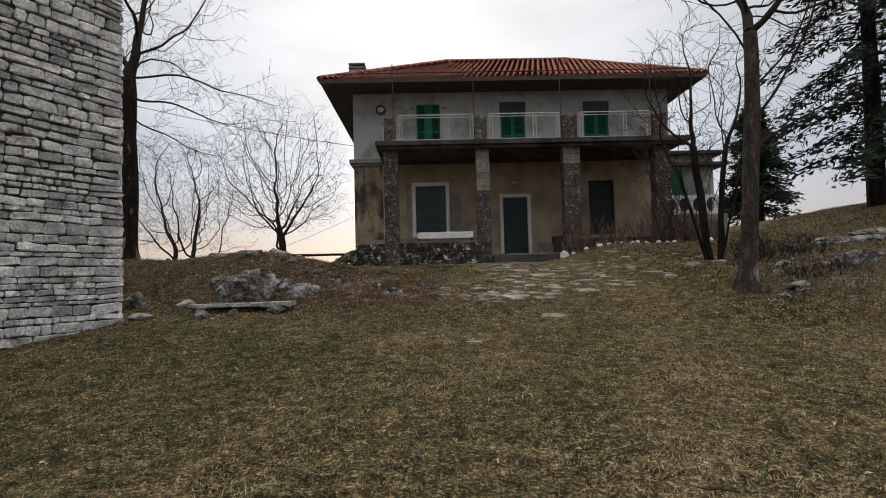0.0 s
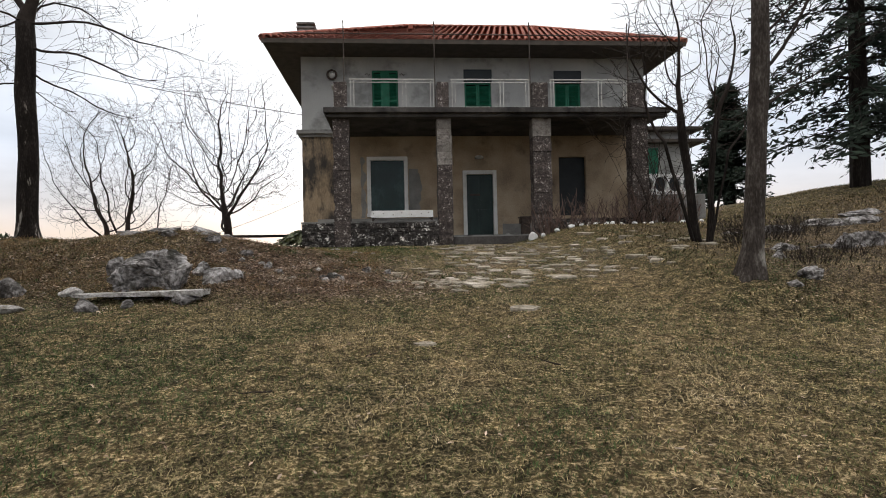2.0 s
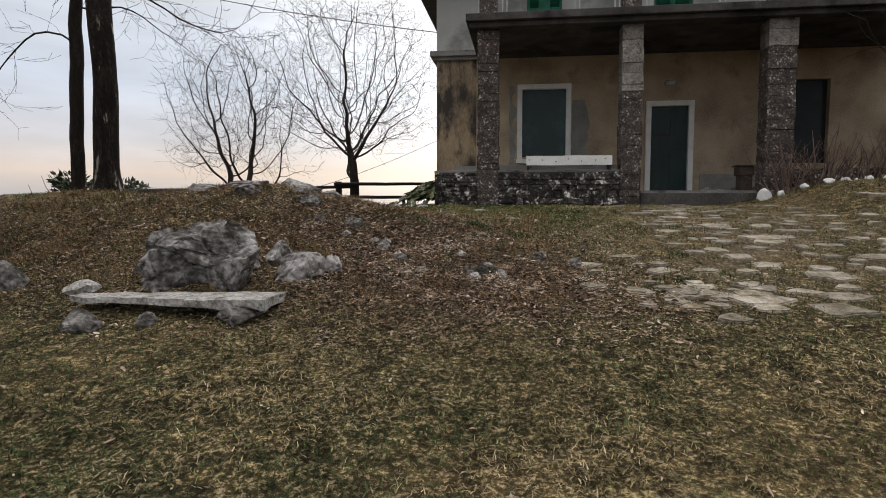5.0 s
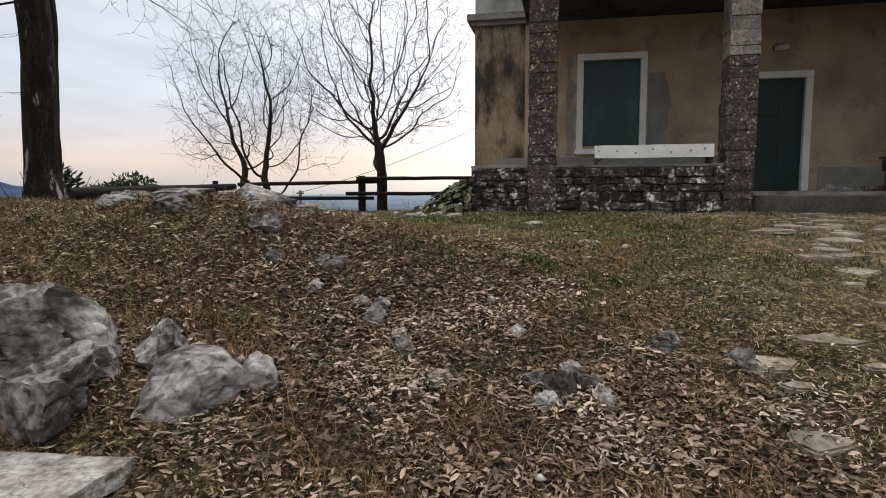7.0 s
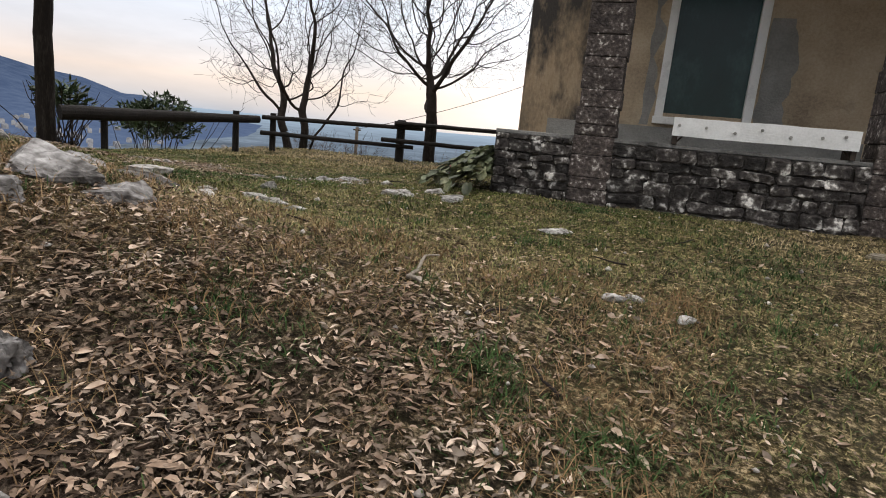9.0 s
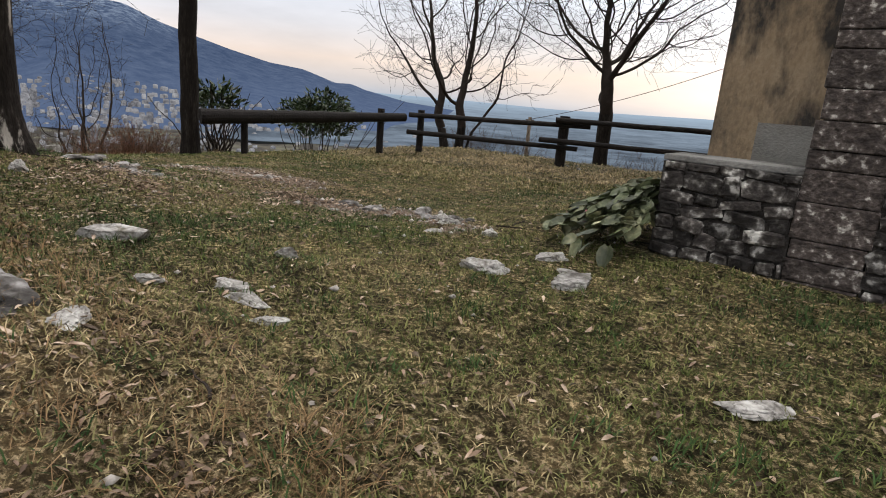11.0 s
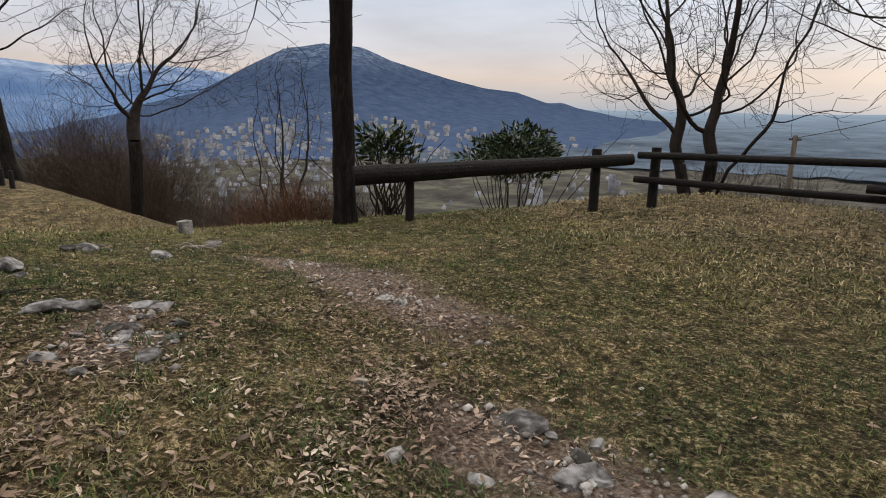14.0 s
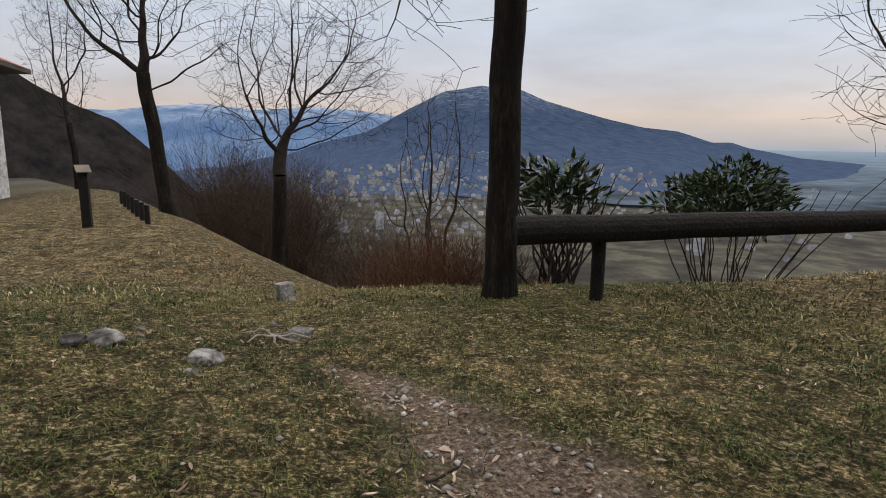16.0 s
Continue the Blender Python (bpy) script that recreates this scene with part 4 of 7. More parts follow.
for n, (x0, x1, z0, z1) in enumerate(upper_holes):
    w = part("window", box_bm(x0, x1, WF + 0.2, WF + 0.23, z0, z1), "dark", house, "upper window behind green louvred shutters")
    top = z1 - 0.0 if n == 0 else z1 - 0.42
    mid = (x0 + x1) / 2
    louvre_shutter(x0 + 0.01, mid - (0.09 if n == 0 else 0.005), z0, top, WF + 0.06, house)
    louvre_shutter(mid + (0.09 if n == 0 else 0.005), x1 - 0.01, z0, top, WF + 0.06, house)
    if n == 0:
        part("shutter_board", box_bm(mid - 0.088, mid + 0.088, WF + 0.07, WF + 0.1, z0, top), "green", house)
        for sx in (x0 - 0.22, x1 + 0.06):
            part("shutter_catch", tube(bmesh.new(), [(sx, WF - 0.03, 8.12), (sx + 0.06, WF - 0.05, 8.16), (sx + 0.13, WF - 0.03, 8.1), (sx + 0.17, WF, 8.14)], 0.012, 6), "iron", house)
    else:
        part("roller_box", box_bm(x0 - 0.02, x1 + 0.02, WF - 0.05, WF + 0.15, top + 0.002, z1 + 0.01, bevel=0.01), "dark", house, "dark shutter box")
lampb = bmesh.new()
tube(lampb, [(3.42, WF - 0.06, 5.30), (3.48, WF - 0.1, 5.31), (3.60, WF - 0.1, 5.31), (3.66, WF - 0.06, 5.30)], [0.045, 0.065, 0.065, 0.045], 12)
lamp_t = thing("wall_lamp", "small oval bulkhead lamp on the wall above the door", "lamp")
part("shade", lampb, "lamp", lamp_t, smooth_=True)
part("back_plate", box_bm(3.4, 3.68, WF - 0.06, WF - 0.001, 5.27, 5.34, bevel=0.01), "iron", lamp_t)
round_lamp = thing("round_wall_light", "round dark metal light on the upper wall", "lamp")
part("ring", tube(bmesh.new(), [(-1.33 + 0.15 * math.cos(a), WF - 0.08, 8.1 + 0.15 * math.sin(a)) for a in [k * math.tau / 18 for k in range(19)]], 0.035, 8), "iron", round_lamp, smooth_=True)
part("glass", tube(bmesh.new(), [(-1.33, WF - 0.001, 8.1), (-1.33, WF - 0.07, 8.1), (-1.33, WF - 0.12, 8.1)], [0.14, 0.12, 0.05], 16), "lamp", round_lamp, smooth_=True)

# porch: floor, balcony slab and pillars
part("porch_floor", box_bm(-1.9, 9.2, PF + 0.35, WF - 0.004, 2.0, FLOOR - 0.02), "concrete", house)
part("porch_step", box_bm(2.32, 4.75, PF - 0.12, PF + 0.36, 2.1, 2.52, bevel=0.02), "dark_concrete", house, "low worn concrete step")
part("balcony_slab", box_bm(-1.28, 8.75, PF - 0.28, WF - 0.004, BAL0, BAL1, bevel=0.015), "dark_concrete", house, "dark mottled balcony slab")
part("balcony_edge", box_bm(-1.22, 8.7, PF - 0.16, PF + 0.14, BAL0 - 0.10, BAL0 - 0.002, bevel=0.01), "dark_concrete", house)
bw = 0.43
PILLARS = [(-1.05, -0.6), (1.9, 2.32), (4.7, 5.24), (7.66, 8.16)]
for n, (a, b) in enumerate(PILLARS):
    rng = random.Random(40 + n)
    pil = part("pillar", box_bm(a + 0.03, b - 0.03, PF + 0.03, PF + 0.42, 2.0, 5.94), "mortar", house, "square porch pillar of conglomerate blocks")
    z = 2.02
    while z < 5.92:
        h = min(rng.choice((0.13, 0.17, 0.2, 0.24, 0.31)) + rng.uniform(-0.02, 0.02), 5.938 - z)
        pale = (n == 1 and z > 4.5 + rng.uniform(-0.2, 0.25)) or (n == 2 and z > 5.3)
        j = [rng.uniform(-0.012, 0.012) for _ in range(3)]
        part("block", box_bm(a + j[0], b + j[1], PF + j[2], PF + 0.45, z + 0.003, z + h - 0.003, bevel=0.010), "pale_block" if pale else "pillar_stone", pil)
        z += h
    bp_ = part("balcony_post", box_bm(a + 0.03, b - 0.05, PF + 0.02, PF + 0.34, BAL1 + 0.002, 7.0, bevel=0.02), "pillar_stone", house, "short stone post of the balcony")
# railing bays
for (a0, a1), (b0, b1) in zip(PILLARS, PILLARS[1:]):
    x0, x1 = a1 + 0.02, b0 - 0.02
    y = PF + 0.12
    rl = part("railing", box_bm(x0, x1, y - 0.02, y + 0.02, 7.08, 7.11), "rail", house, "thin white balcony railing")
    for z in (7.0, BAL1 + 0.09):
        part("bar", box_bm(x0, x1, y - 0.012, y + 0.012, z, z + 0.02), "rail", rl)
    k = [x0 + 0.04, x0 + 0.13, x0 + (x1 - x0) * 0.62, x0 + (x1 - x0) * 0.66, x1 - 0.13, x1 - 0.04]
    for x in k:
        part("baluster", box_bm(x - 0.012, x + 0.012, y - 0.01, y + 0.01, BAL1 + 0.001, 7.08), "rail", rl)
    post = tube(bmesh.new(), [(b0 - 0.02, y - 0.03, BAL1), (b0 - 0.02, y - 0.03, 8.78)], 0.016, 6)
    part("eave_prop", post, "iron", house, "thin iron rod from balcony to eaves")
part("eave_prop", tube(bmesh.new(), [(-0.72, PF + 0.1, BAL1), (-0.72, PF + 0.1, 8.78)], 0.016, 6), "iron", house)
# balcony side rails
for x in (-1.1, 8.55):
    sr = part("railing", box_bm(x - 0.02, x + 0.02, PF + 0.4, WF - 0.01, 7.0, 7.03), "rail", house)
    for y in (19.9, 20.6, 21.3):
        part("baluster", box_bm(x - 0.01, x + 0.01, y, y + 0.02, BAL1, 7.0), "rail", sr)


def rubble_wall(name, x0, x1, y_front, depth, z0, z1, seed, label, parent=None, step=(0.12, 0.34), rise=(0.07, 0.16), mat="rubble", backing="mortar", proud=0.03):
    """A wall of uneven courses of separate stones bedded proud of a mortar core (front face towards -y)."""
    rng = random.Random(seed)
    core = part(name, box_bm(x0, x1, y_front + 0.03, y_front + depth, z0, z1 - 0.01), backing, parent, label)
    z = z0
    while z < z1 - 0.03:
        h = min(rng.uniform(*rise), z1 - z)
        x = x0
        while x < x1 - 0.02:
            w = min(rng.uniform(*step), x1 - x)
            stone(core, x + w / 2, y_front + 0.03, z + h / 2, w / 2 - 0.006, proud * rng.uniform(0.7, 1.8), h / 2 - 0.005, rng, mat)
            x += w
        z += h
    return core


STONES = []


def stone(parent, x, y, z, hx, hy, hz, rng, mat):
    if not STONES:
        for k in range(8):
            r = random.Random(100 + k)
            bm = bmesh.new()
            bmesh.ops.create_cube(bm, size=2)
            bmesh.ops.bevel(bm, geom=list(bm.edges), offset=0.28, segments=1, affect="EDGES")
            for v in bm.verts:
                v.co += Vector((r.uniform(-0.14, 0.14), r.uniform(-0.25, 0.25), r.uniform(-0.16, 0.16)))
            me = bpy.data.meshes.new("stone")
            bm.to_mesh(me)
            bm.free()
            STONES.append(me)
    key = mat + str(rng.randrange(8))
    if key not in STONE_OF:
        me = STONES[int(key[-1])].copy()
        me.materials.append(M[mat])
        STONE_OF[key] = me
    ob = new("stone", STONE_OF[key])
    ob.parent = parent
    ob.matrix_basis = Matrix.LocRotScale((x, y, z), Euler((0, rng.uniform(-0.16, 0.16), 0)), (hx * rng.uniform(0.85, 1.04), hy, hz * rng.uniform(0.8, 1.15)))
    return ob


STONE_OF = {}
part("porch_cap", box_bm(-1.98, 1.92, PF + 0.02, PF + 0.5, 2.965, 3.01, bevel=0.01), "concrete", house, "dark capping of the porch parapet")

# ---- roof ----
EX0, EX1, EY0, EY1, EZ = -3.35, 10.3, 20.74, 31.8, 8.84
RX0, RX1, RY, RZ = 1.35, 6.6, 26.2, 11.42
roof = part_mesh("roof", mesh_of([(EX0, EY0, EZ), (EX1, EY0, EZ), (EX1, EY1, EZ), (EX0, EY1, EZ), (RX0, RY, RZ), (RX1, RY, RZ)],
                                 [(0, 1, 5, 4), (1, 2, 5), (2, 3, 4, 5), (3, 0, 4)]), "tile", house, "red clay tile hip roof")
part("soffit", box_bm(EX0 + 0.03, EX1 - 0.03, EY0 + 0.03, EY1 - 0.03, EZ - 0.12, EZ - 0.008), "soffit", house, "dark boarded eaves")
part("fascia", box_bm(EX0, EX1, EY0 - 0.03, EY0 + 0.028, EZ - 0.13, EZ + 0.01), "soffit", house)


def tile_mesh(length, radius):
    verts, faces = [], []
    for j, t in enumerate((0.0, 1.0)):
        for k in range(6):
            a = math.pi * k / 5
            r = radius * (1.0 - 0.15 * t)
            verts.append((r * math.cos(a), t * length, r * math.sin(a) * 0.8))
    for k in range(5):
        faces.append((k, k + 1, 6 + k + 1, 6 + k))
    return verts, faces


def front_tiles():
    """Rows of half-round tiles up the front slope; the two rows at the eaves are separate pieces."""
    rng = random.Random(11)
    slope = Vector((0, RY - EY0, RZ - EZ))
    run = slope.length
    up = slope.normalized()
    nrm = Vector((0, -up.z, up.y))
    length, pitch = 0.36, 0.215
    verts, faces = [], []
    tv, tf = tile_mesh(length, 0.095)
    single = mesh_of(tv, tf, "tile")
    single.materials.append(M["tile"])
    rows = int(run / length) + 1
    for j in range(rows):
        f0 = j * length / run
        if f0 > 1:
            break
        xa, xb = EX0 + (RX0 - EX0) * f0, EX1 + (RX1 - EX1) * f0
        n = int((xb - xa) / pitch)
        for i in range(n + 1):
            x = xa + i * pitch
            o = Vector((x, EY0 - 0.06, EZ + 0.015)) + up * (j * length) + nrm * (0.01 + rng.uniform(-0.006, 0.006))
            yaw = rng.uniform(-0.03, 0.03)
            mtx = Matrix.Translation(o) @ Matrix.Rotation(math.atan2(up.z, up.y) - 0.05, 4, "X") @ Matrix.Rotation(yaw, 4, "Z")
            if j < 3:
                ob = new("tile", single)
                ob.parent = roof
                ob.matrix_basis = mtx
            else:
                k = len(verts)
                verts += [tuple(mtx @ Vector(v)) for v in tv]
                faces += [tuple(k + q for q in f) for f in tf]
    ob = part_mesh("tiles", mesh_of(verts, faces), "tile_rest", roof, smooth_=True)
    ob["kind"] = "stuff"


M["tile_rest"] = material("terracotta_roof_tiles", [(0.3, (0.15, 0.05, 0.035)), (0.5, (0.27, 0.088, 0.058)), (0.72, (0.36, 0.15, 0.10))], scale=3, fine=25, rough=0.8, bump=0.4, island=0.2)
front_tiles()
# hip and ridge capping
for a, b in (((EX0, EY0, EZ), (RX0, RY, RZ)), ((EX1, EY0, EZ), (RX1, RY, RZ)), ((RX0, RY, RZ), (RX1, RY, RZ))):
    a, b = Vector(a), Vector(b)
    n = int((b - a).length / 0.36)
    for i in range(n):
        p, q = a.lerp(b, i / n), a.lerp(b, (i + 1.05) / n)
        part("ridge_tile", tube(bmesh.new(), [p + Vector((0, 0, 0.03)), q + Vector((0, 0, 0.06))], [0.12, 0.10], 8), "tile", roof, smooth_=True)
chim = part("chimney", box_bm(-2.5, -2.0, 22.6, 23.1, 9.0, 10.0, bevel=0.01), "grey", house, "small grey chimney with a layered cap")
for z in (9.75, 9.9, 10.05):
    part("cap_slab", box_bm(-2.56, -1.94, 22.54, 23.16, z, z + 0.06, bevel=0.01), "concrete", chim)
for x in (1.4, 6.2):
    part("roof_vent", box_bm(x - 0.09, x + 0.09, 24.2, 24.4, 10.35, 10.75, bevel=0.03), "tile_rest", roof)
part("rafter_line", tube(bmesh.new(), [(EX0 + 0.4, EY0 + 0.5, EZ + 0.38), (EX1 - 0.4, EY0 + 0.5, EZ + 0.38)], 0.02, 6), "iron", roof, "snow rail along the roof")


# ---- stone tower beside the slope ----
TC, TU, TV = Vector((-4.93, 10.65, 0)), Vector((-0.46, -0.888, 0)), Vector((-0.888, 0.46, 0))
tower = thing("stone_tower", "old square tower of roughly coursed pale limestone blocks", "tower")
bmt = bmesh.new()
for f0, f1, z0, z1 in ((0, 6.5, -0.6, 11.5),):
    c = [TC + TU * a + TV * b for a, b in ((f0, 0.05), (f1, 0.05), (f1, 6), (f0, 6))]
    lo = [bmt.verts.new((p.x, p.y, z0)) for p in c]
    hi = [bmt.verts.new((p.x, p.y, z1)) for p in c]
    for i in range(4):
        bmt.faces.new((lo[i], lo[(i + 1) % 4], hi[(i + 1) % 4], hi[i]))
    bmt.faces.new(hi)
    bmt.faces.new(lo[::-1])
tower_wall = part("tower_wall", bmt, "tower_mortar", tower)


def tower_stones():
    rng = random.Random(77)
    face = Matrix(((TU.x, TV.x, 0, 0), (TU.y, TV.y, 0, 0), (0, 0, 1, 0), (0, 0, 0, 1)))
    count = 0
    z = 0.55
    rest_v, rest_f = [], []
    while z < 11.4:
        h = rng.uniform(0.07, 0.2)
        a = -0.03
        while a < 6.4:
            w = rng.uniform(0.14, 0.50) if h > 0.11 else rng.uniform(0.12, 0.32)
            if a < 0:
                w = rng.uniform(0.3, 0.6)
            gap = rng.uniform(0.008, 0.022) if z < 3.2 else rng.uniform(0.014, 0.045)
            p = TC + TU * (a + w / 2) + TV * 0.04 + Vector((0, 0, z + h / 2))
            m = Matrix.Translation(p) @ face @ Matrix.Rotation(rng.uniform(-0.09, 0.09), 4, "Y")
            near = a < 2.9 and z < 5.2
            if near and count < 330:
                ob = stone(tower_wall, 0, 0, 0, 1, 1, 1, rng, "tower_stone")
                ob.name = "stone"
                ob.matrix_basis = m @ Matrix.Diagonal((w / 2 - gap * 0.5, 0.05 * rng.uniform(0.8, 1.3), h / 2 - gap * 0.5, 1))
                count += 1
            else:
                me = STONES[rng.randrange(8)] if STONES else None
                mm = m @ Matrix.Diagonal((w / 2 - gap * 0.5, 0.05 * rng.uniform(0.8, 1.3), h / 2 - gap * 0.5, 1))
                k = len(rest_v)
                rest_v.extend(tuple(mm @ v.co) for v in me.vertices)
                rest_f.extend(tuple(k + i for i in f.vertices) for f in me.polygons)
            a += w
        z += h
    for o, u, v, ln in ((TC, TV, TU, 6.0), (TC + TU * 6.5, TV, -TU, 6.0), (TC + TV * 6.0, TU, -TV, 6.5)):
        fm = Matrix(((u.x, v.x, 0, 0), (u.y, v.y, 0, 0), (0, 0, 1, 0), (0, 0, 0, 1)))
        z = 0.3
        while z < 11.4:
            h = rng.uniform(0.16, 0.32)
            a = 0.0
            while a < ln:
                w = min(rng.uniform(0.3, 0.8), ln - a)
                mm = Matrix.Translation(o + u * (a + w / 2) + Vector((0, 0, z + h / 2))) @ fm @ Matrix.Diagonal((w / 2 - 0.012, 0.04, h / 2 - 0.012, 1))
                k = len(rest_v)
                me = STONES[rng.randrange(8)]
                rest_v.extend(tuple(mm @ q.co) for q in me.vertices)
                rest_f.extend(tuple(k + i for i in f.vertices) for f in me.polygons)
                a += w
            z += h
    c = [TC + TU * a + TV * b + Vector((0, 0, 11.5)) for a, b in ((-0.1, -0.1), (6.6, -0.1), (6.6, 6.1), (-0.1, 6.1))]
    top_ = [p + Vector((0, 0, 0.2)) for p in c]
    part_mesh("tower_top", mesh_of([tuple(p) for p in c + top_], [(3, 2, 1, 0), (4, 5, 6, 7), (0, 1, 5, 4), (1, 2, 6, 5), (2, 3, 7, 6), (3, 0, 4, 7)]), "concrete", tower)
    ob = part_mesh("stonework", mesh_of(rest_v, rest_f), "tower_rest", tower_wall)
    ob["kind"] = "stuff"


M["tower_rest"] = material("pale_limestone_blocks", [(0.32, (0.20, 0.198, 0.195)), (0.46, (0.42, 0.418, 0.414)), (0.6, (0.62, 0.616, 0.61)), (0.75, (0.72, 0.716, 0.71))], scale=4, fine=22, fine_mix=0.45, bump=1.0, bump_scale=20, crack=0.03, crack_scale=6.0, island=0.4, stain=(0.15, 0.135, 0.12), stain_scale=2.2, stain_at=(0.56, 0.7))
rubble_wall("parapet", -0.6, 1.9, PF - 0.02, 0.45, 2.05, 2.97, 3, "dark rubble parapet of the porch", house, step=(0.14, 0.36), rise=(0.08, 0.17))
rubble_wall("parapet", -1.97, -1.05, PF - 0.02, 0.45, 2.05, 2.97, 4, "dark rubble base at the porch corner", house, step=(0.12, 0.3), rise=(0.08, 0.16))
rubble_wall("parapet", 5.24, 7.66, PF - 0.02, 0.45, 2.2, 3.0, 5, "dark rubble parapet behind shrubs", house, step=(0.14, 0.36), rise=(0.08, 0.17))
tower_stones()

# ---- trees ----
bare_tree(21, -7.75, 16.56, [(5.3, (-0.015, 0.01), 0.07)], 0.205, [(-0.4, 0.2, 9.6, 3.2, 3.2, 3.4), (1.6, 0.2, 7.0, 1.8, 1.6, 1.3)], 900, "tall bare dark tree with drooping limbs on the mound", flare=1.65, bark="near_bark",
          limbs=[((0.0, 0.0, 4.6), (1.3, -0.3, 4.5), (2.3, -0.5, 3.9), (3.3, -0.6, 3.7)), ((0.0, 0.0, 5.2), (1.2, 0.3, 5.5), (2.4, 0.2, 4.9), (3.6, 0.0, 4.6)), ((0.0, 0.0, 4.0), (0.9, 0.2, 3.8), (1.7, 0.1, 3.2), (2.4, 0.0, 3.0)), ((0.0, 0.0, 5.4), (-1.2, -0.3, 5.6), (-2.2, -0.4, 5.0)), ((0, 0, 5.8), (0.6, 1.2, 6.2), (1.2, 2.6, 5.6))])
bare_tree(22, -12.2, 21.15, [(7.0, (0.035, 0.0), 0.06)], 0.165, [(0.4, 0.0, 10.2, 2.9, 2.9, 3.4)], 800, "tall straight dark bare tree beside the log rail", flare=1.35,
          limbs=[((0.15, 0, 5.2), (-0.8, -0.3, 5.3), (-1.6, -0.6, 4.3), (-2.0, -0.8, 3.2)), ((0.2, 0, 5.9), (0.9, 0.9, 6.3), (1.7, 1.9, 5.7), (2.1, 2.5, 5.3)), ((0.2, 0, 6.2), (1.2, -0.6, 6.6), (2.2, -1.4, 5.9))])
bare_tree(23, -6.98, 30.2, [(1.7, (0.0, 0.0), 0.05)], 0.19, [(0.0, 0.0, 6.3, 3.6, 3.6, 3.5), (-0.3, 0.0, 4.4, 3.8, 3.8, 1.7)], 2300, "bare tree with a rounded crown of fine twigs", flare=1.25, lift=0.06, step=0.22, kill=0.30, least=0.004, twig=(0.3, 0.75), twigs=3)
bare_tree(24, -11.1, 29.0, [(0.9, (0.10, 0.0), 0.03, (0.12, 0)), (0.8, (-0.35, 0.1), 0.03, (-0.5, 0.2)), (0.6, (0.4, -0.1), 0.03, (0.3, 0))], 0.13, [(-0.5, 0.0, 4.8, 2.9, 2.9, 2.9), (-0.9, 0.0, 2.9, 2.7, 2.4, 1.3), (2.2, -0.3, 2.0, 1.3, 0.8, 0.5)], 1500, "bare multi-stemmed tree beyond the fence", flare=1.2, lift=0.05, step=0.22, kill=0.29, least=0.004, twig=(0.3, 0.7), twigs=3)
bare_tree(25, -24.6, 19.25, [(3.05, (0.02, 0.05), 0.05)], 0.19, [(0.2, 1.0, 6.3, 2.4, 2.7, 2.5), (0.0, -0.7, 4.9, 1.5, 1.5, 1.2), (0.3, 2.3, 5.2, 1.4, 1.4, 1.3)], 1300, "bare forked tree leaning over the hillside brink", lift=0.06, step=0.23, kill=0.31, twig=(0.3, 0.7), twigs=3)
bare_tree(26, -24.2, 23.9, [(3.9, (0.0, 0.02), 0.06), (3.7, (0.03, 0.08), 0.06, (0.1, 0.2)), (3.6, (-0.03, -0.1), 0.06, (0.0, -0.2))], 0.10, [(0.0, 0.3, 6.6, 1.2, 1.4, 2.8), (0, -0.5, 5.0, 0.9, 1.1, 1.4)], 700, "slender bare sapling on the slope", lift=0.2, step=0.22, kill=0.28, twigs=3)
bare_tree(27, -26.4, 16.1, [(4.4, (0.0, -0.11), 0.08)], 0.20, [(0.2, -1.0, 7.4, 2.3, 2.7, 2.8), (0.3, 1.2, 5.4, 1.3, 1.6, 1.4), (0.3, -2.0, 5.6, 1.3, 1.5, 1.3)], 1100, "bare tree leaning over the path's edge", lift=0.06, step=0.23, kill=0.31, twig=(0.3, 0.7), twigs=3)
bare_tree(29, -36.2, 11.3, [(3.0, (0.0, -0.05), 0.08)], 0.12, [(0.0, -0.3, 6.2, 1.5, 1.6, 3.4)], 700, "slim bare tree near the hillside woodland", lift=0.16, kill=0.3, twigs=3)
bare_tree(28, 5.72, 10.45, [(4.6, (0.075, 0.0), 0.07)], 0.135, [(0.3, 0.3, 7.2, 2.2, 2.2, 2.0), (2.0, 0.3, 5.6, 1.3, 1.5, 1.2)], 800, "mature bare tree with lichen-grey forked trunk", flare=1.9, kill=0.33, twigs=3, bark="lichen_bark",
          limbs=[((0.22, 0, 3.0), (0.9, 0.1, 3.7), (1.5, 0.2, 4.9), (2.0, 0.2, 6.4)), ((0.2, 0, 2.5), (0.8, 0.3, 2.9), (1.7, 0.5, 3.3), (2.6, 0.5, 3.9)), ((0.27, 0, 3.5), (0.9, -0.3, 4.3), (1.3, -0.5, 5.4)), ((0.3, 0.0, 4.3), (-0.1, 0.2, 5.0), (-0.6, 0.3, 5.6), (-1.3, 0.4, 5.9))])
bare_tree(30, 6.65, 13.45, [(2.2, (-0.24, 0.05), 0.12, (-0.1, 0.05)), (2.8, (-0.06, 0.1), 0.12, (0.0, 0.15)), (2.6, (0.10, 0.0), 0.12, (0.12, 0.0)), (2.0, (0.28, 0.05), 0.1, (0.2, 0.1)), (2.2, (0.02, -0.12), 0.1, (0.05, -0.1))], 0.085,
          [(-0.2, 0.1, 4.0, 1.5, 1.3, 1.5), (0.7, 0.1, 3.2, 1.2, 1.1, 1.2), (-1.0, 0.1, 3.4, 0.9, 0.8, 1.0)], 1000, "multi-stemmed bare shrub by the house", name="bare_shrub", flare=1.25, lift=0.08, step=0.19, kill=0.26, twigs=3)


# ---- rocks and stones ----
R = random.Random(9)
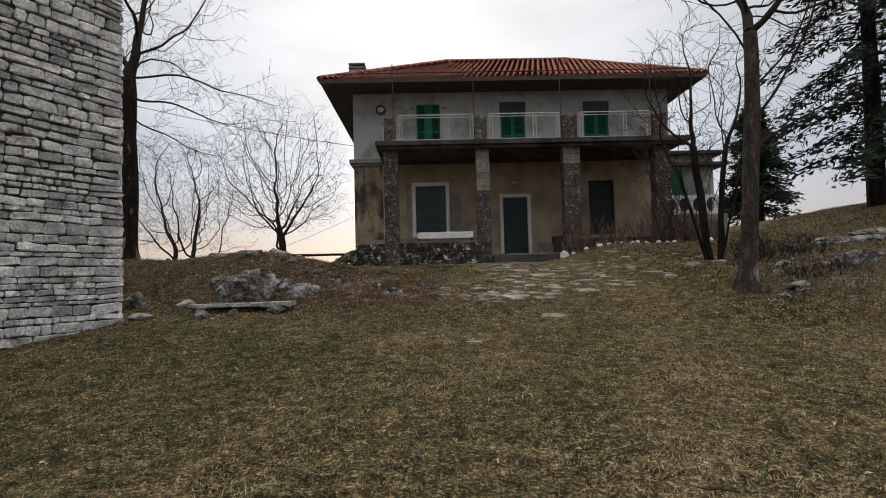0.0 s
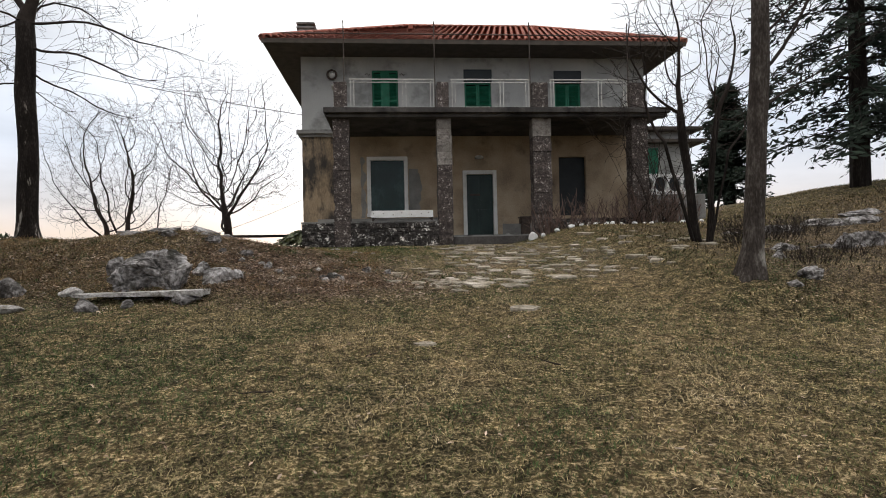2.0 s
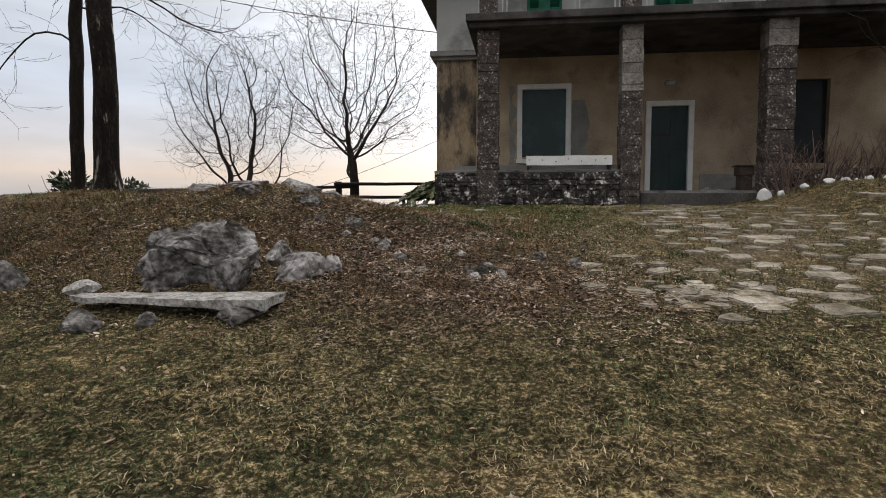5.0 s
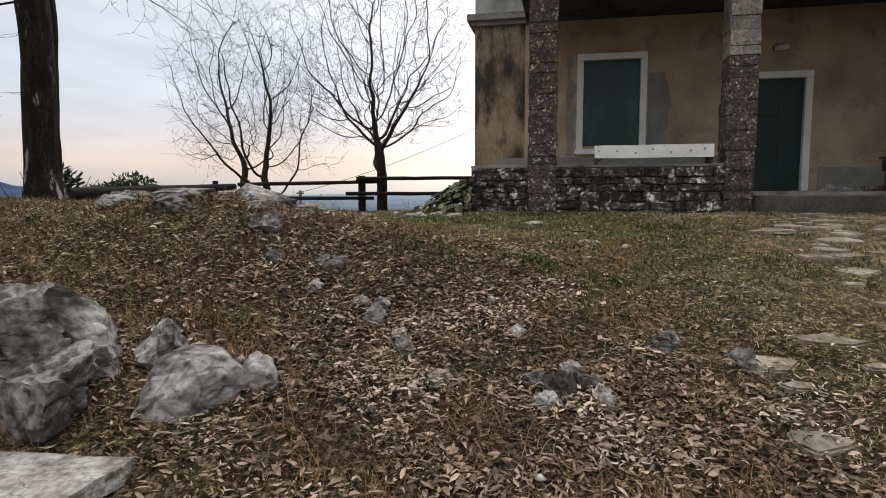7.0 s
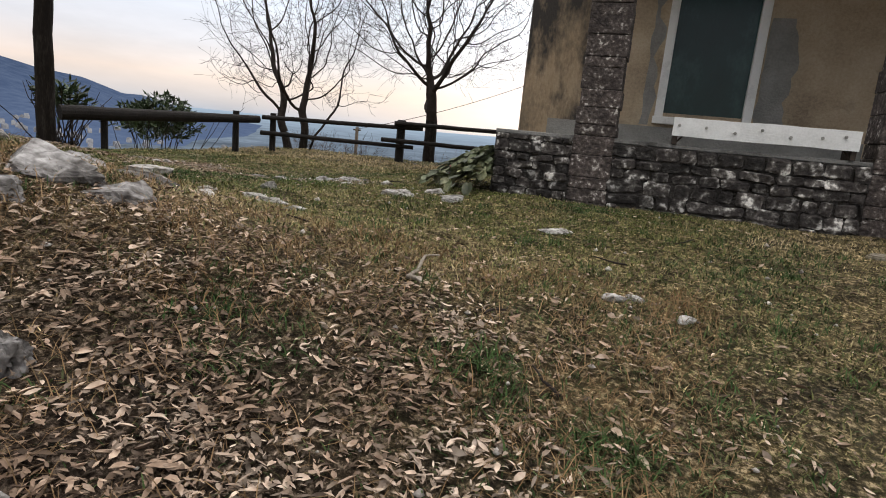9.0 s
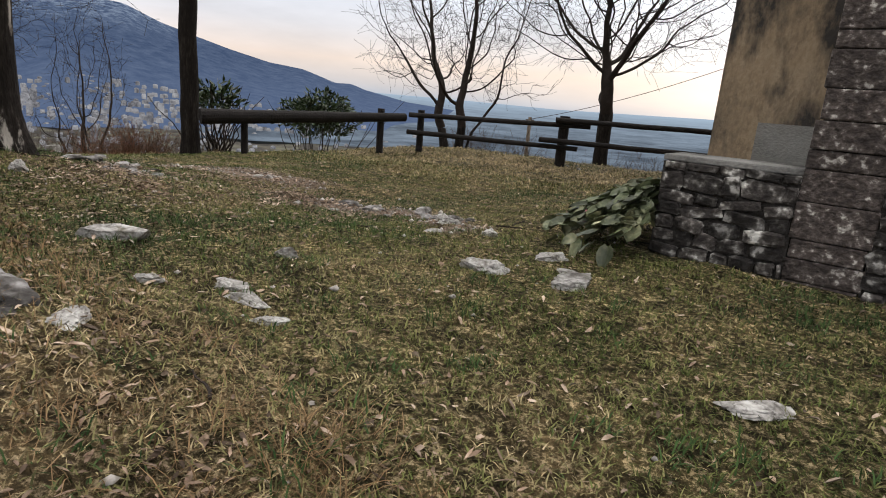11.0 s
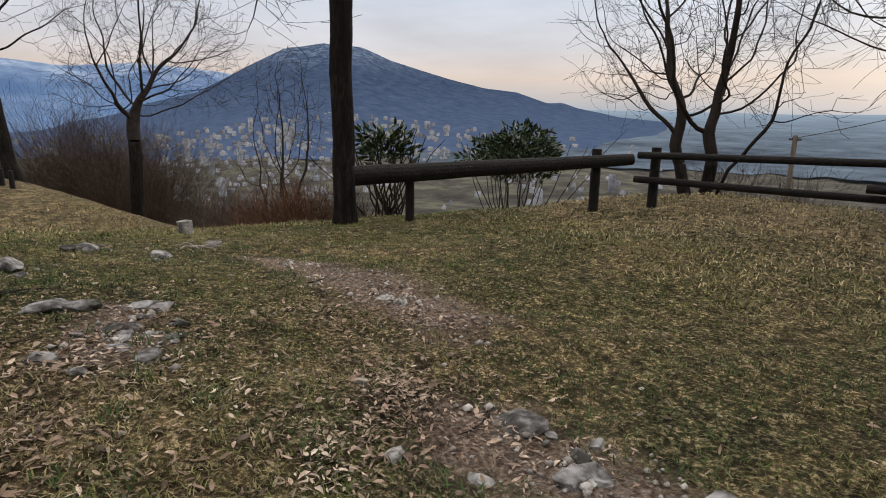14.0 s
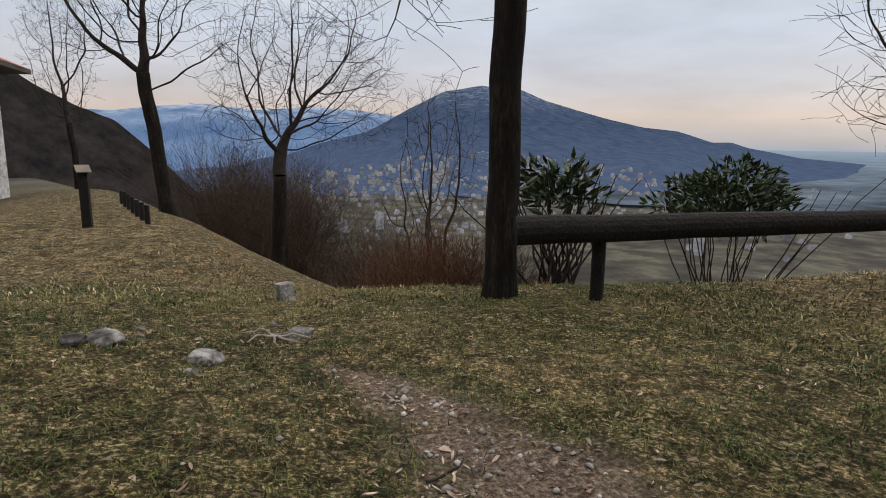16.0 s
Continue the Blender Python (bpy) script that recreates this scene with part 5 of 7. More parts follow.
slab_bench = thing("stone_bench", "long flat limestone slab resting on small boulders", "bench", at=(-3.03, 11.15, gz(-3.03, 11.15) - 0.07))
bm = bmesh.new()
box(bm, -0.92, 0.88, -0.15, 0.22, 0.125, 0.17)
bmesh.ops.subdivide_edges(bm, edges=list(bm.edges), cuts=9, use_grid_fill=True)
for v in bm.verts:
    u = (v.co.x + 0.92) / 1.8
    front = 0.05 * noise.noise(Vector((v.co.x * 2.3, 0.4, 7))) + 0.03 * noise.noise(Vector((v.co.x * 7, v.co.z * 9, 2)))
    v.co.y = (v.co.y + front) * (0.45 + 0.75 * min(1, u * 1.6)) - 0.06 * (1 - u)
    low = 0.147 - v.co.z
    if low > 0:
        v.co.z -= 0.05 * u * (0.6 + noise.noise(Vector((v.co.x * 5, v.co.y * 6, 1))))
    v.co.z += 0.016 * noise.noise(Vector((v.co.x * 6, v.co.y * 6, 3))) + 0.012 * noise.noise(Vector((v.co.x * 14, v.co.y * 14, 5))) + 0.02 * u
part("slab", bm, "white_rock", slab_bench)
for x, y, s, w in ((-0.72, 0.02, 0.13, 1.3), (0.0, 0.06, 0.16, 1.9), (0.62, 0.0, 0.2, 1.5), (-0.4, 0.1, 0.15, 1.9), (0.3, 0.08, 0.16, 1.6)):
    ob = part("support_stone", rock_mesh(R, s * w, s * 0.9, s * 0.8, 0.7, 3), "rock", slab_bench)
    ob.matrix_basis = pose(x, y, -0.05, 0, 0, R.uniform(-25, 25))
rock("boulder", R, -3.08, 11.88, 0.78, 0.50, 0.58, "large grey limestone boulder set in the mound", rz=8, sink=0.27, sub=6, jag=0.85)
rock("boulder", R, -3.34, 11.62, 0.50, 0.30, 0.36, "slanting limestone ledge at the foot of the larger boulder", rz=26, sink=0.28, sub=5, jag=0.85)
rock("boulder", R, -2.80, 11.62, 0.42, 0.28, 0.38, "pale split limestone face leaning on the larger boulder", rz=-14, sink=0.28, sub=5, jag=0.75)
rock("boulder", R, -2.17, 11.85, 0.38, 0.30, 0.36, "pale smooth-faced limestone boulder in dead leaves", rz=15, sink=0.34, sub=5, jag=0.4, flat=0.35)
rock("boulder", R, -1.92, 11.98, 0.17, 0.15, 0.2, "small broken limestone block in dead leaves", rz=40, sink=0.35, sub=4, jag=0.8)
rock("boulder", R, -2.45, 12.02, 0.24, 0.18, 0.2, "dark fissured limestone wedged in the soil", rz=-20, sink=0.4, sub=4, jag=0.9)
rock("boulder", R, -3.90, 12.22, 0.20, 0.15, 0.32, "small upright limestone block in the mound", rz=35, sink=0.2, sub=4, jag=0.4)
rock("boulder", R, -5.12, 11.55, 0.28, 0.22, 0.24, "grey limestone boulder below the tower", rz=0, sink=0.3, sub=4)
rock("boulder", R, -3.62, 10.72, 0.19, 0.14, 0.15, "rounded grey stone before the slab bench", rz=20, sink=0.2, sub=4, jag=0.5)
rock("boulder", R, -3.12, 10.85, 0.13, 0.10, 0.11, "small grey stone before the slab bench", rz=-15, sink=0.2, sub=4, jag=0.6)
rock("boulder", R, -2.40, 10.97, 0.21, 0.13, 0.16, "oblong grey stone under the slab's end", rz=12, sink=0.2, sub=4, jag=0.6)
rock("flat_stone", R, -4.15, 11.42, 0.24, 0.13, 0.09, "flat pale stone beside the slab bench", "stone", "white_rock", rz=15, sink=0.1)
rock("flat_stone", R, -4.65, 10.75, 0.34, 0.16, 0.08, "flat pale stone at the tower's corner", "stone", "white_rock", rz=5, sink=0.1)
# outcrop on the mound's crest
for x, y, sx, sy, sz, rz in ((-3.9, 14.2, 0.5, 0.28, 0.15, 10), (-3.2, 14.35, 0.48, 0.28, 0.17, -8), (-2.75, 14.45, 0.28, 0.2, 0.16, 20), (-4.4, 14.0, 0.35, 0.25, 0.12, 0), (-3.6, 13.75, 0.3, 0.2, 0.12, 35), (-3.4, 15.2, 0.45, 0.25, 0.15, 5), (-4.0, 15.2, 0.4, 0.3, 0.16, -20), (-3.0, 14.0, 0.2, 0.14, 0.1, 0), (-4.7, 14.6, 0.4, 0.25, 0.14, 60)):
    rock("outcrop_rock", R, x, y, sx, sy, sz, "jagged grey limestone outcrop on the mound's crest", "rock", "rock", rz=rz, sink=0.6, sub=4, jag=0.8, group="outcrop on the mound")
# near rocks beside the climb
for x, y, s in ((-0.62, 12.42, 0.12), (-0.48, 12.33, 0.15), (-0.34, 12.40, 0.12), (-0.42, 12.52, 0.09), (-0.55, 12.24, 0.10), (-0.28, 12.27, 0.11), (-1.62, 12.86, 0.13), (-1.42, 12.72, 0.08), (-1.35, 12.54, 0.12), (-1.75, 13.0, 0.08), (-2.09, 13.36, 0.17), (-2.1, 13.05, 0.10), (-1.63, 13.02, 0.10), (-2.77, 13.65, 0.2), (-2.5, 13.3, 0.12), (0.09, 12.95, 0.14), (0.48, 12.82, 0.12), (-0.95, 13.34, 0.07), (-0.75, 12.9, 0.08), (-1.1, 12.35, 0.09)):
    rock("loose_stone", R, x, y, s, s * R.uniform(0.6, 0.9), s * R.uniform(0.6, 0.9), "loose grey limestone among dead leaves", "stone", "rock" if s > 0.11 else "white_rock", rz=R.uniform(0, 180), sink=0.3, sub=4, jag=0.9, group="loose stones in the leaves")
# stones on the upper lawn
for x, y, sx, sy, sz in ((-2.55, 17.66, 0.24, 0.13, 0.13), (-2.01, 17.78, 0.20, 0.17, 0.10), (-2.38, 18.27, 0.17, 0.12, 0.08), (-3.49, 15.91, 0.14, 0.09, 0.06), (-3.25, 16.25, 0.17, 0.10, 0.07), (-3.55, 16.83, 0.13, 0.08, 0.09), (-3.05, 16.2, 0.2, 0.08, 0.06),
                         (-3.57, 18.36, 0.13, 0.08, 0.05), (-3.7, 18.76, 0.16, 0.09, 0.08), (-3.86, 18.92, 0.2, 0.08, 0.09), (-4.0, 19.05, 0.13, 0.08, 0.08), (-3.11, 18.55, 0.14, 0.1, 0.08), (-6.36, 16.28, 0.14, 0.11, 0.12), (-0.83, 17.0, 0.2, 0.11, 0.05), (-0.27, 15.5, 0.1, 0.07, 0.06), (-0.15, 15.62, 0.07, 0.05, 0.05), (0.13, 15.42, 0.09, 0.06, 0.04),
                         (-3.04, 15.39, 0.17, 0.1, 0.06), (-2.8, 16.15, 0.13, 0.08, 0.05), (-2.64, 17.77, 0.13, 0.07, 0.04), (-2.16, 18.07, 0.13, 0.07, 0.04), (1.86, 16.4, 0.2, 0.13, 0.03), (-7.66, 19.56, 0.1, 0.07, 0.07), (-7.48, 19.6, 0.09, 0.06, 0.06), (-4.95, 19.1, 0.09, 0.06, 0.05), (-5.5, 18.5, 0.07, 0.05, 0.05), (-6.3, 18.7, 0.07, 0.05, 0.05), (-5.2, 18.75, 0.1, 0.06, 0.05)):
    rock("lawn_stone", R, x, y, sx, sy, sz * 0.85, "pale limestone showing through the lawn", "stone", "white_rock", rz=R.uniform(-30, 60), sink=0.38, sub=4 if sx > 0.1 else 3, jag=0.9, group="stones in the lawn")
rock("stone_block", R, -4.28, 16.1, 0.33, 0.13, 0.12, "rounded oblong block of white stone in the grass", "stone", "white_rock", rz=47, sink=0.3, sub=4, jag=0.3)
# rocky patches on the level ground
for cx, cy, n, sp in ((-7.25, 17.55, 16, 0.32), (-7.7, 17.8, 8, 0.22), (-10.75, 17.46, 6, 0.26), (-8.9, 16.96, 4, 0.22), (-11.0, 18.68, 4, 0.16), (-10.2, 18.2, 3, 0.15), (-4.95, 19.2, 9, 0.25), (-3.9, 18.95, 7, 0.18), (-6.5, 27.4, 6, 0.5)):
    for _ in range(n):
        s = R.choice((0.05, 0.07, 0.09, 0.13, 0.18)) * R.uniform(0.8, 1.2)
        rock("outcrop_rock", R, cx + R.gauss(0, sp), cy + R.gauss(0, sp * 0.5), s, s * 0.7, s * R.uniform(0.3, 0.5), "low grey rock in the turf", "rock", "rock", rz=R.uniform(0, 180), sink=0.3, jag=1.0, group="rocks in the turf")
# rocks on the bank at the other side
for x, y, sx, sy, sz, rz in ((9.4, 15.0, 1.0, 0.5, 0.34, 8), (11.2, 15.3, 1.2, 0.6, 0.36, -4), (9.0, 12.5, 0.9, 0.4, 0.4, 4), (8.6, 12.6, 0.55, 0.3, 0.2, 5), (7.6, 12.4, 0.45, 0.28, 0.2, 10), (9.5, 12.9, 0.55, 0.3, 0.22, -5), (6.5, 10.3, 0.32, 0.22, 0.17, 20), (6.1, 10.05, 0.2, 0.15, 0.12, 0), (9.6, 15.4, 0.8, 0.4, 0.22, 8), (10.9, 15.7, 0.9, 0.45, 0.25, -4), (12.3, 16.0, 0.9, 0.45, 0.25, 3), (8.3, 14.9, 0.5, 0.3, 0.15, 0), (7.0, 11.7, 0.28, 0.2, 0.15, 60), (10.4, 13.2, 0.6, 0.35, 0.2, 0)):
    rock("bank_rock", R, x, y, sx, sy, sz, "broad weathered limestone ledge in the bank", "rock", "rock", rz=rz, sink=0.68, sub=4, jag=1.0, group="rocks in the bank")
# white edging of the bed before the porch
x = 4.45
while x < 9.3:
    s = R.uniform(0.06, 0.15) if x > 4.6 else 0.19
    rock("edging_stone", R, x, 18.35 + 0.1 * math.sin(x * 2) - 0.04 * (x - 5), s, s * 0.7, s * (0.75 if x > 4.6 else 1.1), "whitewashed edging stone of the flower bed", "stone", "slab", rz=R.uniform(-30, 30), sink=0.15, jag=0.35, sub=2, group="edging of the flower bed")
    x += s + R.uniform(0.06, 0.30)


# ---- worn paving before the door ----
def flat_slab(x, y, r, a, thick=0.05):
    bm = bmesh.new()
    n = R.randrange(6, 10)
    ring = []
    for k in range(n):
        t = k * math.tau / n + R.uniform(-0.3, 0.3)
        rr = r * R.uniform(0.6, 1.2)
        ring.append((rr * math.cos(t) * 1.35, rr * math.sin(t) * 0.85))
    f = bm.faces.new([bm.verts.new((px, py, thick)) for px, py in ring])
    r_ = bmesh.ops.extrude_face_region(bm, geom=[f])
    lower = [v for v in r_["geom"] if isinstance(v, bmesh.types.BMVert)]
    bmesh.ops.translate(bm, vec=(0, 0, -thick * 1.6), verts=lower)
    bmesh.ops.bevel(bm, geom=list(bm.edges), offset=0.012, segments=2, affect="EDGES")
    bmesh.ops.recalc_face_normals(bm, faces=bm.faces)
    ob = part("paving_slab", bm, "path_stone")
    e = 0.15
    sx = math.degrees(math.atan((gz(x, y + e) - gz(x, y - e)) / (2 * e)))
    ob.matrix_basis = pose(x, y, gz(x, y) - thick * 0.72 + 0.01, sx, 0, a)
    tagged(ob, "worn irregular paving slab sunk in the grass", "paving slab", group="paving before the door")


placed = []
for x, y, r in ((2.43, 12.95, 0.14), (2.85, 12.5, 0.2), (3.79, 13.33, 0.28), (3.4, 12.16, 0.2), (4.39, 12.37, 0.18), (2.37, 10.18, 0.17), (3.45, 12.04, 0.2), (2.82, 13.93, 0.2), (0.92, 8.71, 0.11), (2.47, 11.55, 0.18), (1.95, 11.75, 0.2), (2.21, 16.02, 0.2), (2.62, 15.19, 0.25), (1.8, 16.61, 0.2), (2.93, 14.23, 0.25)):
    flat_slab(x, y, r, R.uniform(-25, 25))
    placed.append((x, y, r))
tries = 0
while len(placed) < 155 and tries < 4000:
    tries += 1
    y = R.uniform(11.9, 18.3)
    w = 1.1 + (0.25 * (18.6 - y))
    x = 3.0 + R.gauss(0, w * 0.75)
    r = R.uniform(0.06, 0.17)
    if (1.5 if y > 13.2 else 0.5) < x < 7.0 and all((x - a) ** 2 / 1.7 + (y - b) ** 2 * 1.6 > (r + c) ** 2 for a, b, c in placed):
        flat_slab(x, y, r, R.uniform(-25, 25))
        placed.append((x, y, r))
for _ in range(34):
    x, y = R.gauss(1.45, 0.38), R.gauss(11.85, 0.2)
    flat_slab(x, y, R.uniform(0.06, 0.13), R.uniform(-40, 40), 0.045)

# ---- log fence ----
def log(name, a, b, r, parent, seed=0, taper=0.9):
    a, b = Vector(a), Vector(b)
    n = 10
    pts = [a.lerp(b, i / n) + Vector((0, 0, 0.012 * noise.noise(Vector((i * 0.6, seed, 0))))) for i in range(n + 1)]
    rad = [r * (1 - (1 - taper) * i / n) * (1 + 0.05 * noise.noise(Vector((i * 0.9, seed, 4)))) for i in range(n + 1)]
    return part(name, tube(bmesh.new(), pts, rad, 14), "fence", parent, smooth_=False)


fence = thing("log_fence", "dark creosoted log fence along the brink", "fence")
log("heavy_rail", (-11.72, 21.12, 2.55), (-10.12, 25.5, 2.77), 0.155, fence, 1, 0.62)
for x, y, top, r in ((-11.5, 21.98, 2.62, 0.075), (-10.43, 24.98, 2.94, 0.085), (-9.92, 25.86, 2.97, 0.085), (-6.65, 27.0, 3.12, 0.12), (-2.6, 28.3, 3.2, 0.11), (1.5, 29.6, 3.2, 0.11)):
    log("post", (x, y, gz(x, y) - 0.2), (x, y, top), r, fence, x, 0.95)
for (xa, ya, za), (xb, yb, zb), r in (((-10.1, 25.75, 2.84), (-6.05, 27.2, 2.93), 0.06), ((-10.15, 25.76, 2.43), (-6.25, 27.1, 2.42), 0.06), ((-6.75, 26.88, 3.02), (-2.4, 28.25, 3.06), 0.06), ((-7.05, 26.75, 2.56), (-2.4, 28.2, 2.56), 0.06), ((-2.7, 28.2, 3.02), (1.6, 29.5, 3.06), 0.06), ((-2.7, 28.2, 2.56), (1.6, 29.5, 2.56), 0.06)):
    log("rail", (xa, ya - 0.12, za), (xb, yb - 0.12, zb), r, fence, xa)
for k in range(5):
    a = k * math.tau / 5
    part("splinter", tube(bmesh.new(), [(-11.5 + 0.045 * math.cos(a), 21.98 + 0.045 * math.sin(a), 2.6), (-11.5 + 0.06 * math.cos(a), 21.98 + 0.06 * math.sin(a), 2.70 + 0.03 * (k % 3))], [0.022, 0.008], 5), "fence", fence)
for k in range(7):
    u = k / 6
    x, y = -20.5 - 5.5 * u, 16.35 - 1.5 * u
    p = log("low_post", (x, y, gz(x, y) - 0.2), (x, y, gz(x, y) + 0.42), 0.06, None, k)
    tagged(p, "low dark wooden post marking the lawn's edge", "post", group="posts at the lawn's edge")
sx, sy = -20.4, 15.2
sign = thing("sign_post", "short dark wooden post with a slanted plaque", "sign", at=(sx, sy, gz(sx, sy)))
part("post", box_bm(-0.09, 0.09, -0.09, 0.09, -0.2, 1.2, bevel=0.015), "fence", sign)
pl = part("plaque", box_bm(-0.17, 0.17, -0.14, 0.14, 0, 0.03, bevel=0.006), "wood", sign)
pl.matrix_basis = pose(0, 0, 1.21, 0, 24, 20)
pole = thing("utility_pole", "thin weathered wooden pole below the brink", "pole", at=(-15.2, 40.8, 0))
part("shaft", tube(bmesh.new(), [(0, 0, gz(-15.2, 40.8) - 0.3), (0, 0, 2.75)], [0.12, 0.09], 10), "wood", pole)
part("insulator", tube(bmesh.new(), [(-0.22, 0, 2.6), (0.22, 0, 2.6)], 0.04, 8), "iron", pole)


def cable(name, a, b, sag, r, label):
    a, b = Vector(a), Vector(b)
    pts = [a.lerp(b, k / 24) - Vector((0, 0, sag * 4 * (k / 24) * (1 - k / 24))) for k in range(25)]
    tagged(part(name, tube(bmesh.new(), pts, r, 5), "iron"), label, "cable")


cable("overhead_cable", (HX0, WF + 0.3, 6.85), (-16.5, 25.5, 10.8), 0.25, 0.012, "thin overhead cable running to the house corner")
cable("stay_cable", (-15.2, 40.8, 2.65), (-3.5, 42.0, 7.0), 0.4, 0.014, "thin cable rising from the wooden pole")

# ---- porch clutter ----
bench = thing("white_slab_bench", "white speckled slab with drooping ends resting on the porch parapet", "bench")
bm = bmesh.new()
box(bm, 0.0, 1.72, PF - 0.03, PF + 0.42, 3.26, 3.30)
bmesh.ops.subdivide_edges(bm, edges=list(bm.edges), cuts=7, use_grid_fill=True)
for v in bm.verts:
    v.co.z += 0.014 * noise.noise(v.co * 5.0)
part("seat_slab", bm, "slab", bench)
bm = bmesh.new()
box(bm, -0.012, 1.735, PF - 0.055, PF - 0.032, 3.10, 3.295)
bmesh.ops.subdivide_edges(bm, edges=list(bm.edges), cuts=7, use_grid_fill=True)
for v in bm.verts:
    v.co += Vector((0, 0.012 * noise.noise(v.co * 4.0), 0.012 * noise.noise(v.co * 3.0 + Vector((5, 0, 0)))))
part("apron", bm, "slab", bench)
for x in (0.05, 0.32, 0.6, 0.85, 1.12, 1.4, 1.6):
    part("fixing", tube(bmesh.new(), [(x, PF - 0.068, 3.2 + 0.03 * math.sin(x * 9)), (x, PF - 0.045, 3.2 + 0.03 * math.sin(x * 9))], 0.016, 8), "patch", bench)
for x in (0.0, 1.68):
    part("bracket", box_bm(x, x + 0.05, PF - 0.02, PF + 0.3, 3.012, 3.258, bevel=0.006), "iron", bench)
    part("strut", tube(bmesh.new(), [(x + 0.03, PF + 0.05, 3.02), (x + (0.22 if x < 1 else -0.2), PF + 0.05, 3.25)], 0.01, 6), "iron", bench)
stove = thing("iron_stove", "small black iron box stove beside a porch pillar", "stove")
part("firebox", box_bm(4.42, 4.72, 19.6, 19.95, 2.9, 3.08, bevel=0.015), "iron", stove)
part("lid", box_bm(4.39, 4.74, 19.57, 19.98, 3.085, 3.115, bevel=0.01), "iron", stove)
part("base", box_bm(4.46, 4.7, 19.64, 19.92, FLOOR - 0.02, 2.9, bevel=0.01), "iron", stove)
low = thing("stone_kerb", "low heap of pale rubble along the porch wall", "rubble")
for k in range(10):
    s = R.uniform(0.1, 0.2)
    ob = part("stone", rock_mesh(R, s, s * 0.6, s * 0.6, 0.3, 2), "white_rock", low)
    ob.matrix_basis = pose(4.3 + 0.2 * k * 0.8, WF - 0.2 + R.uniform(-0.08, 0.05), FLOOR - 0.02, 0, 0, R.uniform(-20, 20))
cb = thing("concrete_balustrade", "white concrete block balustrade with round openings", "balustrade")
part("footing", box_bm(8.6, 10.9, 20.9, 21.3, 2.4, 3.86, bevel=0.02), "concrete", cb, "dark mossy footing wall")
for k in range(4):
    x0 = 8.72 + 0.485 * k
    bm = bmesh.new()
    n = 28
    z0, z1, y0, y1 = 3.87, 4.56, 21.0, 21.14
    cx, cz = x0 + 0.24, (z0 + z1) / 2
    ring = {}
    for yy in (y0, y1):
        inner, outer = [], []
        for i in range(n):
            t = i * math.tau / n
            c, s = math.cos(t), math.sin(t)
            inner.append(bm.verts.new((cx + 0.21 * c, yy, cz + 0.25 * s)))
            m_ = max(abs(c) / 0.24, abs(s) / ((z1 - z0) / 2))
            outer.append(bm.verts.new((cx + c / m_, yy, cz + s / m_)))
        ring[yy] = (inner, outer)
    for i in range(n):
        j = (i + 1) % n
        (a, b), (c, d) = ring[y0], ring[y1]
        bm.faces.new((a[i], a[j], b[j], b[i]))
        bm.faces.new((c[j], c[i], d[i], d[j]))
        bm.faces.new((a[j], a[i], c[i], c[j]))
        bm.faces.new((b[i], b[j], d[j], d[i]))
    bmesh.ops.recalc_face_normals(bm, faces=bm.faces)
    part("block", bm, "slab", cb)
shed = thing("outbuilding", "small grey-green outbuilding with layered slab eaves beside the house", "outbuilding")
part("wall", box_bm(9.42, 11.3, 22.6, 26.5, 2.4, 6.3), "grey", shed)
part("shutter", box_bm(9.5, 10.1, 22.55, 22.598, 4.3, 5.7), "green", shed)
for k, z in enumerate((5.85, 6.3)):
    part("eaves_slab", box_bm(9.42, 11.75 - 0.1 * k, 22.2 + 0.05 * k, 26.8, z, z + 0.12, bevel=0.01), "soffit", shed)
# Dark sheet added behind the round openings to stand for their shade.
part("shade_screen", box_bm(8.72, 10.66, 21.5, 21.56, 3.87, 4.56), "dark", cb)


# ---- shrubs and brush ----
def brush(seed, x, y, w, h, n, mat, label, name="bare_shrub", group="", twigs=5, r=0.007, z=None, cut=False, depth=None, kind=""):
    rng = random.Random(seed)
    br = []
    for _ in range(n):
        bx, by = rng.gauss(0, w * 0.28), rng.gauss(0, (depth or w) * 0.28)
        d = Vector((bx / w * 1.1 + rng.gauss(0, 0.25), by / w * 0.9 + rng.gauss(0, 0.25), 1)).normalized()
        ln = h * rng.uniform(0.55, 1.05)
        p = Vector((bx * 0.6, by * 0.6, -0.1))
        pts, rad = [p.copy()], [r * rng.uniform(0.8, 1.6)]
        for i in range(6):
            d = (d + Vector((rng.gauss(0, 0.13), rng.gauss(0, 0.13), 0.02))).normalized()
            p = p + d * ln / 6
            pts.append(p.copy())
            rad.append(rad[0] * (1 - 0.12 * (i + 1)) if cut else rad[0] * (1 - 0.15 * (i + 1)))
        br.append((1, pts, rad))
        for _ in range(twigs):
            i = rng.randrange(2, 6)
            dd = (d + Vector((rng.gauss(0, 0.6), rng.gauss(0, 0.6), rng.gauss(0.1, 0.3)))).normalized()
            q = pts[i].copy()
            tp, tr = [q.copy()], [rad[i] * 0.6]
            for k in range(3):
                dd = (dd + Vector((rng.gauss(0, 0.18), rng.gauss(0, 0.18), rng.gauss(0, 0.12)))).normalized()
                q = q + dd * ln * 0.09
                tp.append(q.copy())
                tr.append(rad[i] * 0.6 * (1 - 0.25 * (k + 1)))
            br.append((2, tp, tr))
    t = part_mesh(name, tubes_mesh(br, lambda l: 3), mat)
    t.matrix_basis = Matrix.Translation((x, y, gz(x, y) if z is None else z))
    return tagged(t, label, "shrub", group, kind)


